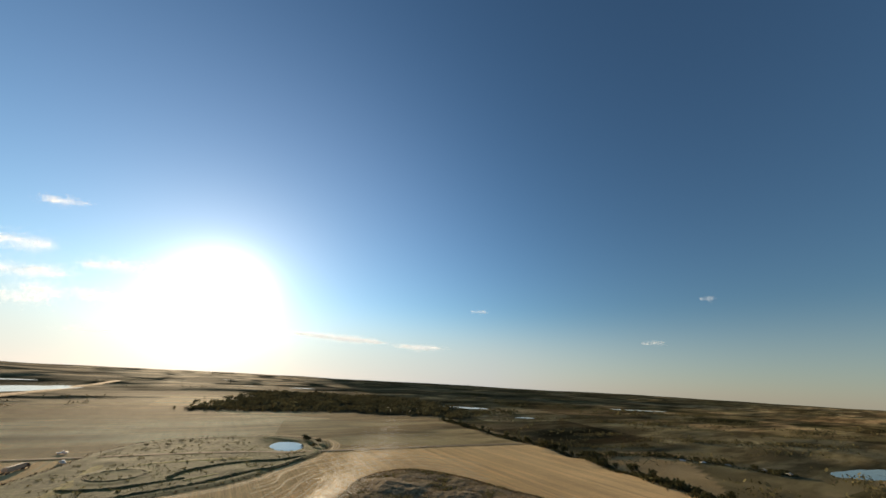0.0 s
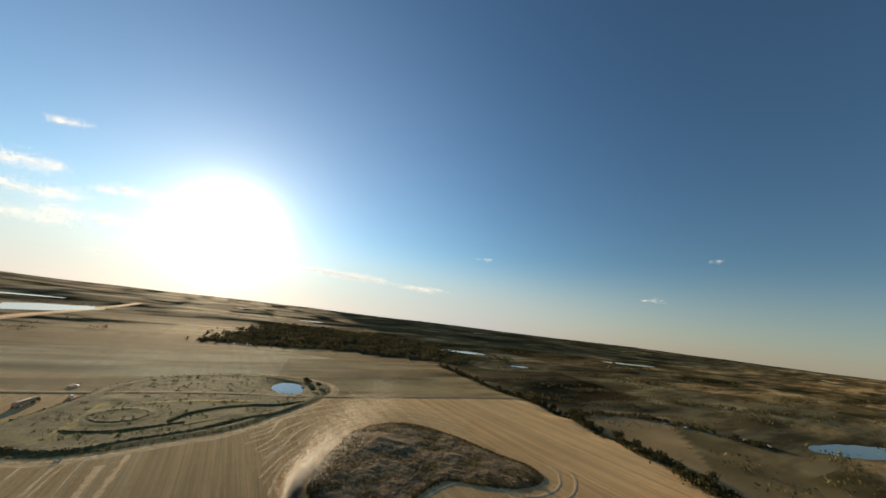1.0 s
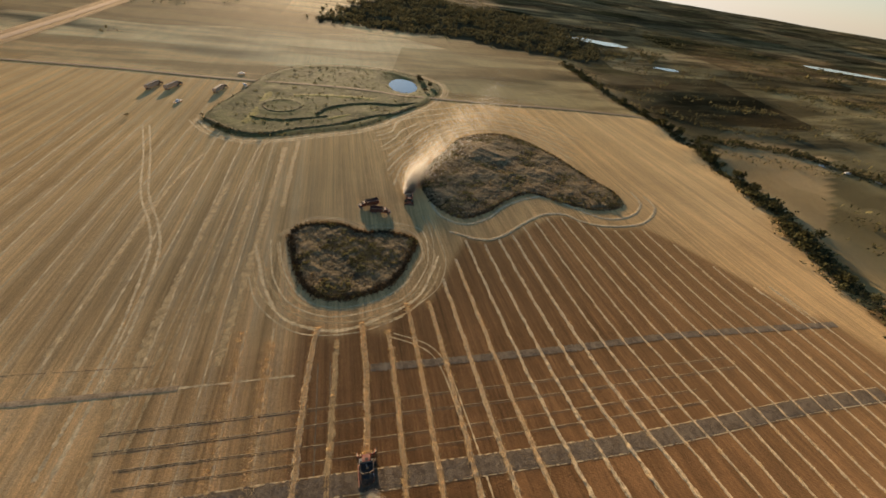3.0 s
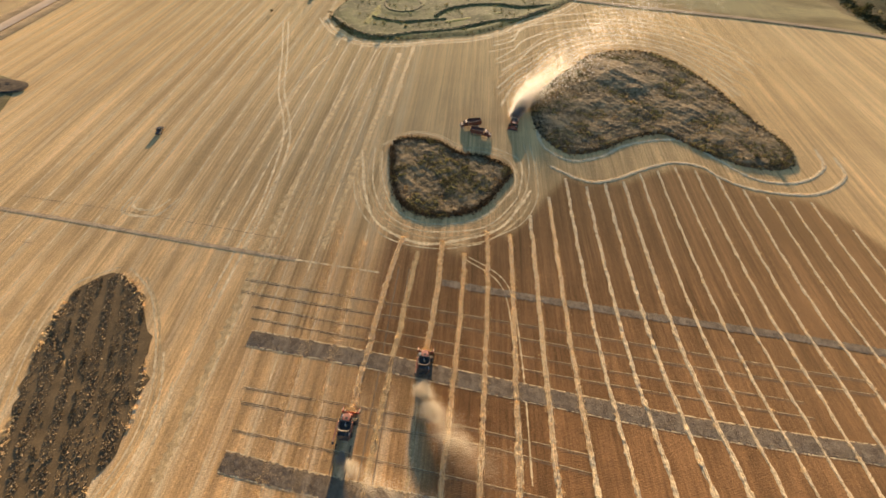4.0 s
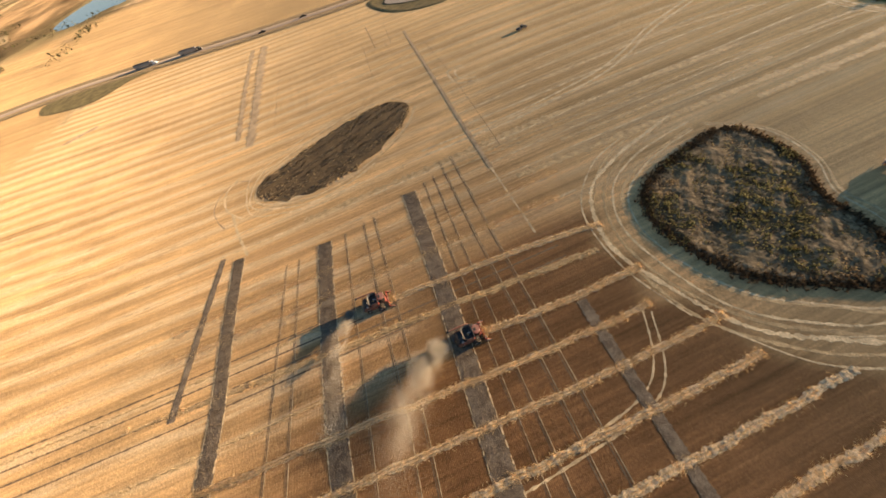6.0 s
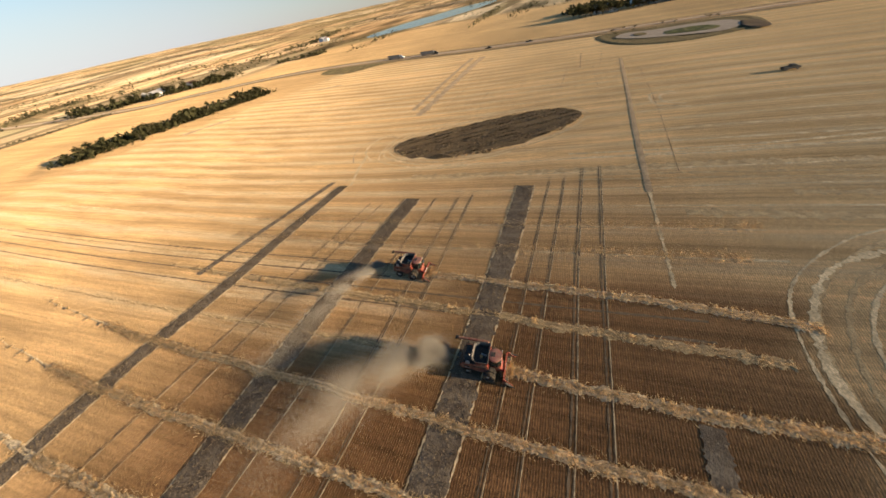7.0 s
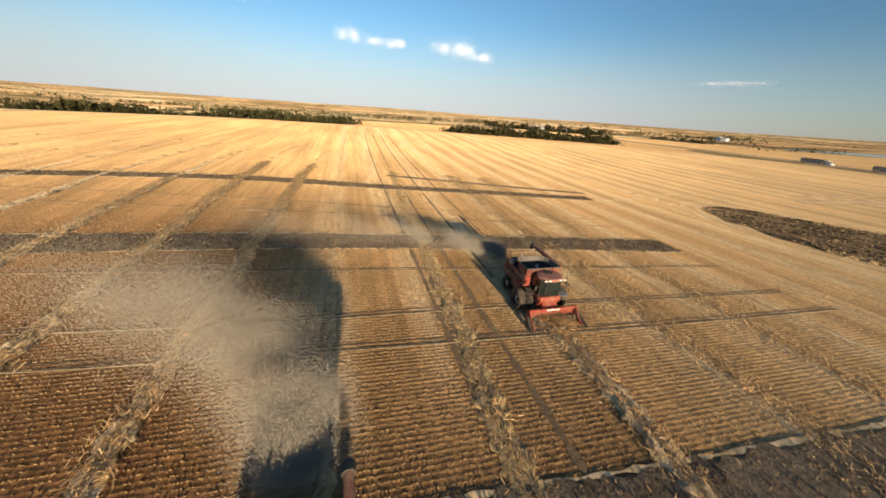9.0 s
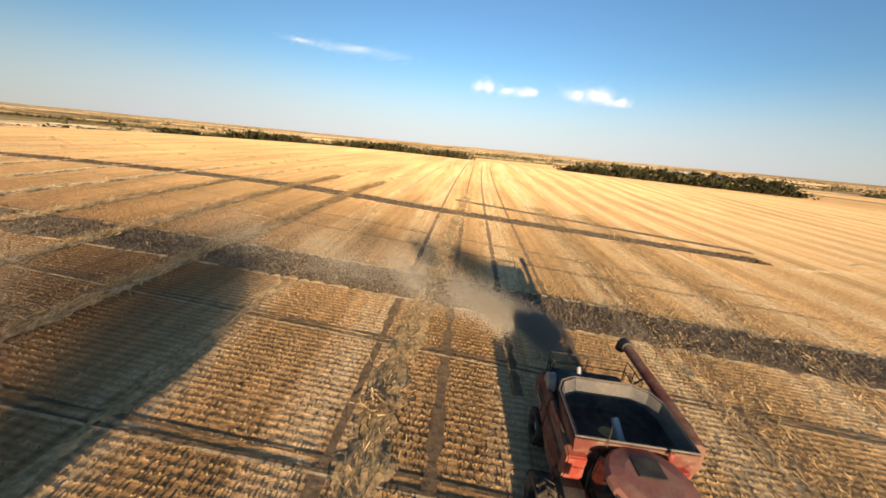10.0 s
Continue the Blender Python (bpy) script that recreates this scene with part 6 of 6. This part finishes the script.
grove([(22.3, 103.3), (35.8, 102.4), (41.5, 98.1)], 8, 1.8, (3,), 36, 0.5)
grove([(-248.1, 53.9), (-256.3, 88.7), (-253.2, 128.4)], 10, 4.0, (3, 2), 37, 0.8)
plant(2, -111.3, 231.2, 0.9, 1.0)


def woods(name, spots, high, material, words, seed, per=13, wide=1.0, even=0.22):
    """Far woods: each spot is one crown of a dozen leafy sprays."""
    r = np.random.RandomState(seed)
    n = len(spots)
    z = height(spots[:, 0], spots[:, 1])
    h = high * r.uniform(0.6, 1.25, n) * np.clip(0.72 + 0.55 * wobble(spots[:, 0], spots[:, 1], 17, seed) + 0.3 * wobble(spots[:, 0], spots[:, 1], 6, seed), even, 1.6)
    c = np.stack([spots[:, 0], spots[:, 1], z], 1)[:, None] + np.stack([r.normal(0, 0.28, (n, per)) * h[:, None] * wide, r.normal(0, 0.28, (n, per)) * h[:, None] * wide, r.uniform(0.1, 0.95, (n, per)) * h[:, None]], -1)
    e = r.normal(size=(n, per, 2, 3))
    e /= np.linalg.norm(e, axis=-1, keepdims=True)
    s = (h[:, None] * r.uniform(0.2, 0.34, (n, per)))[..., None]
    v = np.stack([c - e[:, :, 0] * s, c + e[:, :, 1] * s * 0.8, c + e[:, :, 0] * s, c - e[:, :, 1] * s * 0.8], 2).reshape(-1, 3)
    return tagged(new(name, loose_mesh(name, v, 4, material)), words, "woods", kind="stuff")


def along(points, n, spread, seed):
    r = np.random.RandomState(seed)
    p = curve(points, 1.0)
    return p[r.randint(0, len(p), n)] + r.normal(0, spread, (n, 2))


woods("hedge", along([(345, 475), (326, 315), (326, 220), (304, 150), (282, 95), (262, 60), (248, 20), (243, -20)], 2600, 5.0, 61), 3.0, M_LEAF, "thick low hedge along the field edge", 62, 10, 1.4)
woods("hedge", along([(362, 231), (440, 205), (478, 170), (495, 95)], 500, 6.0, 63), 2.8, M_LEAF, "rough low hedge between far fields", 64, 10, 1.4)
woods("hedge", along([(-68, -240), (-98, -235), (-143, -223), (-192, -208)], 420, 4.0, 65), 2.6, M_LEAF, "low undergrowth below a row of trees", 66, 10, 1.4)
woods("hedge", along([(420, -300), (330, -262), (230, -238), (127, -222), (68, -238), (23, -262)], 1500, 6.0, 67), 4.6, M_LEAF, "low brush along the field's far edge", 68, 10, 1.4)
woods("hedge", along([(520, -520), (445, -482), (241, -417), (153, -485), (49, -414), (20, -418)], 700, 7.0, 69), 3.4, M_FARWOOD, "long dark bluff between far fields", 70, 8, 1.5)
for k, (pts, n, spread, high, words) in enumerate([
        ([(-66, -242), (-98, -237), (-143, -225), (-192, -210)], 620, 6.0, 5.6, "dense bluff of dark trees on the field's edge"),
        ([(-212, -490), (-249, -447), (-280, -420), (-325, -372)], 700, 10.0, 5.5, "dense bluff of trees round a farmyard"),
        ([(-410, 40), (-408, 117), (-412, 200)], 700, 9.0, 5.5, "dense shelter belt of dark trees"),
        ([(10, -300), (36, -288), (62, -272)], 240, 6.0, 5.5, "dark clump of trees at the field's corner"),
        ([(46, -398), (4, -423), (-42, -431), (-100, -433), (-158, -428), (-196, -416)], 420, 4.0, 1.8, "low brown brush along a ditch"),
        ([(-400, -352), (-412, -326), (-426, -298)], 160, 5.0, 4.0, "dark clump of bushes between stubble fields"),
        ([(720, 428), (800, 385), (875, 338)], 420, 13.0, 4.5, "dark belt of bushes across the pasture"),
        ([(505, 327), (545, 324), (586, 318)], 160, 6.0, 3.5, "dark belt of bushes across the pasture"),
        ([(895, 998), (1119, 792), (1235, 518)], 620, 12.0, 5.0, "long dark hedge between far fields"),
        ([(640, 234), (763, 162), (855, 104)], 380, 8.0, 4.5, "dark hedge across the pasture"),
        ([(892, 567), (1200, 500), (1480, 457)], 380, 12.0, 5.0, "long dark hedge between far fields"),
        ([(430, 560), (520, 600), (600, 590), (660, 640)], 480, 20.0, 5.0, "dark wood beside the far pond"),
        ([(380, 300), (430, 262), (520, 236)], 240, 6.0, 3.2, "rough bushes along a far ditch"),
        ([(-900, -560), (-640, -470), (-420, -500)], 420, 14.0, 5.0, "dark bluff between far stubble fields"),
        ([(-330, -700), (-60, -640), (200, -660)], 460, 12.0, 5.0, "dark bluff between far stubble fields"),
        ([(300, -560), (520, -520), (900, -560)], 460, 14.0, 5.5, "dark bluff between far stubble fields"),
        ([(260, -900), (620, -860), (1100, -900)], 420, 16.0, 6.0, "dark bluff between far stubble fields")]):
    woods("bluff", along(pts, n, spread, 500 + k), high, M_LEAF if k < 3 else M_FARWOOD, words, 540 + k, 8, 1.3)
trees = scatter(FOREST * 1.02, 5200, 41)
trees = trees + np.random.RandomState(40).normal(0, 14, trees.shape)
trees = trees[wobble(trees[:, 0], trees[:, 1], 32, 6) + 0.5 * wobble(trees[:, 0], trees[:, 1], 11, 2) > -0.42]
woods("forest", trees, 6.0, M_FARWOOD, "dark mixed woodland on flat ground", 42, even=0.7)
spots = []
r = np.random.RandomState(44)
for k in range(600):
    a = r.uniform(0, 2 * math.pi)
    d = 480 * (9.5 ** r.uniform(0, 1.0))
    x, y = d * math.cos(a), d * math.sin(a)
    if x < 150 and r.uniform() < (0.3 if y < 0 else 0.75 if d < 1200 else 0.35) or (abs(x + 260) < 60 and d < 600):
        continue
    ang = r.choice((0.0, 0.06, 1.55, -0.25)) + r.normal(0, 0.12)
    ln = r.uniform(40, 180) * (1 + d / 1500)
    m = int(ln / (1.6 + d / 700))
    f = r.uniform(-0.5, 0.5, m) * ln
    wd = r.uniform(1.5, 5) * (1 + d / 2500)
    spots.append(np.stack([x + f * math.cos(ang) + r.normal(0, wd, m), y + f * math.sin(ang) + r.normal(0, wd, m)], 1))
for k in range(110):  # thickets on the rough land to the east
    x, y = r.uniform(350, 1300), r.uniform(-80, 950)
    ln, wd, m = r.uniform(20, 75), r.uniform(3, 9), 45
    f = r.normal(0, 0.5, m) * ln
    spots.append(np.stack([x + f, y - 0.3 * f + r.normal(0, wd, m)], 1))
for x, y, rx, ry, n in ((-232, 655, 38, 28, 90), (-170, 842, 55, 16, 80), (-203, 445, 9, 4, 8), (640, 470, 120, 14, 90), (815, 362, 110, 14, 70), (700, 640, 120, 16, 70), (-480, 1420, 160, 60, 160), (-60, 1330, 150, 40, 120)):
    spots.append(np.stack([x + r.uniform(-1, 1, n) * rx, y + r.uniform(-1, 1, n) * ry], 1))
spots = np.concatenate(spots)
for lake in LAKES:
    spots = spots[np.hypot((spots[:, 0] - lake[0]) / (max(lake[2], lake[3]) * 1.1), (spots[:, 1] - lake[1]) / (max(lake[2], lake[3]) * 1.1)) > 0.7]
spots = spots[~inside(spots[:, 0], spots[:, 1], FIELD * 1.02)]
spots = spots[~((np.abs(spots[:, 0] - 90) < 250) & (np.abs(spots[:, 1] - 460) < 165))]
woods("far_hedges", spots, 5.5, M_FARWOOD, "dark hedges and bluffs between far fields", 45, 2, 1.5)


# ---------------- farm buildings ----------------
def farm_building(m, w, l, h, wall_mat, roof_mat, words):
    b = empty("farm_building", m)
    tagged(b, words, "building", "farm buildings")
    part("wall", prism([(-w / 2, -0.5), (-w / 2, h), (0, h + w * 0.28), (w / 2, h), (w / 2, -0.5)], -l / 2, l / 2), wall_mat, b)
    for s in (-1, 1):
        part("roof", loft([[(-l / 2 - 0.4, 0, h + w * 0.28 + 0.12), (l / 2 + 0.4, 0, h + w * 0.28 + 0.12), (l / 2 + 0.4, 0, h + w * 0.28 + 0.02), (-l / 2 - 0.4, 0, h + w * 0.28 + 0.02)],
                           [(-l / 2 - 0.4, s * (w / 2 + 0.5), h - 0.14), (l / 2 + 0.4, s * (w / 2 + 0.5), h - 0.14), (l / 2 + 0.4, s * (w / 2 + 0.5), h - 0.24), (-l / 2 - 0.4, s * (w / 2 + 0.5), h - 0.24)]]), roof_mat, b)
    part("door", box(-l * 0.15, l * 0.15, -w / 2 - 0.06, -w / 2 + 0.02, -0.3, h * 0.75, 0.02), M_GREY, b)
    for x in (-l * 0.35, l * 0.35):
        part("window", box(x - 0.6, x + 0.6, -w / 2 - 0.05, -w / 2 + 0.02, 1.0, 2.0, 0.02), M_GLASS, b)
    return b


def grain_bin(m):
    b = empty("grain_bin", m)
    tagged(b, "round corrugated steel grain bin with a cone roof", "grain bin", "grain bins")
    wall = tube([(0, 0, -0.4), (0, 0, 5.2)], 3.0, 24)
    for i in range(9):
        tube([(0, 0, 0.3 + 0.55 * i), (0, 0, 0.38 + 0.55 * i)], 3.04, 24, wall)
    part("wall", wall, M_GREY, b)
    part("roof", tube([(0, 0, 5.2), (0, 0, 6.7), (0, 0, 6.9)], [3.15, 0.45, 0.4], 24), M_RIM, b)
    return b


shed = farm_building(on_land(-372, 70, 80), 10, 22, 4, M_WHITE, M_RIM, "white metal farm shed among trees")
copy_thing(shed, on_land(-385, 120, 95))
copy_thing(shed, on_land(-268, -436, 20))
house = farm_building(on_land(-380, 98, 100), 8, 11, 5, M_WHITE, M_DARKRED, "white farmhouse with a dark roof")
copy_thing(house, on_land(-296, -408, 10))
copy_thing(house, on_land(-640, -420, 10))
copy_thing(shed, on_land(-655, -436, 0))
bin_one = grain_bin(on_land(-378, 135))
for x, y in ((-385, 141), (-391, 148), (-255, -455), (-262, -449)):
    copy_thing(bin_one, on_land(x, y))


# ---------------- dust and clouds: many small specks each ----------------
def speck_material(name, col, glow=0.0, through_light=0.5, facing=None):
    m = bpy.data.materials.new(name)
    m.use_nodes = True
    t = m.node_tree
    t.nodes.remove(t.nodes["Principled BSDF"])
    d, tr, mix = t.nodes.new("ShaderNodeBsdfDiffuse"), t.nodes.new("ShaderNodeBsdfTranslucent"), t.nodes.new("ShaderNodeMixShader")
    d.inputs["Color"].default_value = tr.inputs["Color"].default_value = (*col, 1)
    mix.inputs[0].default_value = through_light
    if facing:  # specks too fine to have sides: all are shaded as if turned to the sun
        way = t.nodes.new("ShaderNodeCombineXYZ")
        for axis, value in zip("XYZ", facing):
            way.inputs[axis].default_value = value
        t.links.new(way.outputs[0], d.inputs["Normal"])
    t.links.new(d.outputs[0], mix.inputs[1])
    t.links.new(tr.outputs[0], mix.inputs[2])
    last = mix.outputs[0]
    if glow:
        e, add = t.nodes.new("ShaderNodeEmission"), t.nodes.new("ShaderNodeAddShader")
        e.inputs["Color"].default_value, e.inputs["Strength"].default_value = (1.0, 0.97, 0.93, 1), glow
        t.links.new(last, add.inputs[0])
        t.links.new(e.outputs[0], add.inputs[1])
        last = add.outputs[0]
    t.links.new(last, t.nodes["Material Output"].inputs[0])
    return m


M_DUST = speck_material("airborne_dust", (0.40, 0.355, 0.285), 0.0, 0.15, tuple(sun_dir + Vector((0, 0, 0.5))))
# whiter copy of the dust: the glow of backlit scattering put into its colour
M_LITDUST = speck_material("painted_sunlit_dust", (0.62, 0.63, 0.64), 0.0, 0.15, tuple(sun_dir + Vector((0, 0, 0.5))))
# emission added to the vapour stands in for sunlight scattered inside the clouds
M_CLOUD = speck_material("glowing_cloud_vapour", (0.9, 0.9, 0.9), 0.2)


def specks(name, p, size, material, seed):
    r = np.random.RandomState(seed)
    e = r.normal(size=(len(p), 2, 3))
    e /= np.linalg.norm(e, axis=-1, keepdims=True)
    s = (size * r.uniform(0.6, 1.4, len(p)))[:, None]
    v = np.stack([p - e[:, 0] * s, p + e[:, 0] * s, p + e[:, 1] * s * 1.4], 1).reshape(-1, 3)
    return new(name, loose_mesh(name, v, 3, material))


def plume(path, n, size, seed, words, power=1.3, billow=2.2, cut=-0.1, material=M_DUST):
    """A dust plume along a path of (x, y, z over ground, radius): fine specks, thick at its start, in loose billows."""
    r = np.random.RandomState(seed)
    p = np.array(path, float)
    t = r.uniform(0, 1, n * 3) ** power * (len(p) - 1)
    i = np.minimum(t.astype(int), len(p) - 2)
    f = (t - i)[:, None]
    q = p[i] * (1 - f) + p[i + 1] * f
    xyz = q[:, :3] + r.normal(size=(len(t), 3)) * 0.48 * q[:, 3:4] * np.array((1, 1, 0.55))
    xyz[:, 2] = np.abs(xyz[:, 2] - 0.1) + 0.1
    u = xyz / (billow * (0.4 + 0.25 * q[:, 3:4]))
    puff = np.sin(u[:, 0] * 2.1 + 1.5 * np.sin(u[:, 2] * 2)) + np.sin(u[:, 1] * 1.9 + 1.4 * np.sin(u[:, 0] * 1.7)) + np.sin(u[:, 2] * 3 + seed + u[:, 1])
    xyz = xyz[puff + r.normal(0, 0.35, len(t)) > cut][:n]
    xyz[:, 2] += height(xyz[:, 0], xyz[:, 1])
    return tagged(specks("dust_cloud", xyz, size, material, seed), words, "dust", kind="stuff")


plume([(0.7, -10.6, 1.7, 1.0), (2.0, -11.4, 1.8, 1.3), (5, -13.2, 2.0, 1.8), (9.5, -15.4, 2.0, 2.4), (16, -17.4, 2.0, 3.2), (27, -19.3, 2.0, 4.6)], 300000, 0.018, 51, "tan dust blown from the combine's straw chopper", 1.7, 1.4, 0.1)
plume([(18.5, 7.4, 2.2, 1.7), (18.9, 6.0, 2.5, 2.1), (20.2, 3.6, 2.8, 2.7), (22.6, 0.3, 2.8, 3.4), (26, -3, 2.5, 4.0), (31.5, -6.8, 2.1, 4.8)], 800000, 0.0172, 52, "thick tan dust rolling away behind the combine", 1.5, 1.4, 0.1)
plume([(26, -2.5, 2.4, 4.0), (32, -6.8, 2.0, 5.0), (42, -11, 1.6, 6.5)], 60000, 0.02, 54, "thin tan haze of settling dust", 1.4, 1.6)
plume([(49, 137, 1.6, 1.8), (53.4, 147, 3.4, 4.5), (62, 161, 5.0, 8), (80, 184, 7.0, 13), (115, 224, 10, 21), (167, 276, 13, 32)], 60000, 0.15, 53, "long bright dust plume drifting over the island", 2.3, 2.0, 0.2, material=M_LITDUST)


def cloud(az, el, wide, high, seed, slant=0.0, thick=1.0):
    r = np.random.RandomState(seed)
    d, k = 4400.0, 4400 * radians(1)
    a, e = radians(az), radians(el)
    n = int(wide * high * 1300 * thick)
    lobes = r.uniform(-0.5, 0.5, (16, 2)) * (0.85, 0.6)
    size = r.uniform(0.05, 0.26, 16)
    j = r.randint(0, 16, n)
    u = (lobes[j, 0] + r.normal(0, 1, n) * size[j] * 0.7) * wide * k
    v = (lobes[j, 1] * 0.7 + r.normal(0, 1, n) * size[j] * 1.5) * high * k + slant * u
    w = r.normal(0, 0.1, n) * wide * k
    side, up = np.array((-math.sin(a), math.cos(a), 0)), np.array((0, 0, 1.0))
    out = np.array((math.cos(a) * math.cos(e), math.sin(a) * math.cos(e), math.sin(e)))
    p = np.array((15, 5, 40)) + out * d + u[:, None] * side + v[:, None] * up + w[:, None] * out
    return tagged(specks("cloud", p, 2.6, M_CLOUD, seed), "small white cloud in a clear evening sky", "cloud", "clouds", "stuff")


for k, c in enumerate([(110.6, 17.6, 3.4, 0.9, -0.2), (112.6, 12.0, 6, 1.8, -0.1), (110.3, 9.4, 8, 1.6, -0.1), (103.9, 11.7, 6.5, 1.6, -0.1), (111, 6.4, 6, 1.3, -0.05), (106.8, 7.7, 7, 1.6, -0.08), (74, 6.2, 15, 1.1, 0.02), (60, 5.6, 8, 0.75, 0.02), (49.8, 12.1, 2.8, 0.5, 0), (15.5, 12.9, 1.8, 0.5, 0), (23.3, 7.1, 3, 0.6, 0), (103.2, 3.8, 5, 0.5, 0),
                       (-91, 9.4, 3.2, 1.6, 0), (-96.6, 8.9, 6, 1.3, 0), (-107, 8.9, 6.5, 2.0, 0), (-111.3, 8.0, 4, 1.2, 0), (-70, 12.2, 17, 1.5, 0), (-145, 5.4, 7, 0.6, 0)]):
    cloud(*c[:4], 200 + k, c[4], 0.22 if c[3] < 0.7 else 0.15 if c[2] > 16 else 0.8 if 55 < c[0] < 75 else 0.6 if -115 < c[0] < -80 else 0.5)
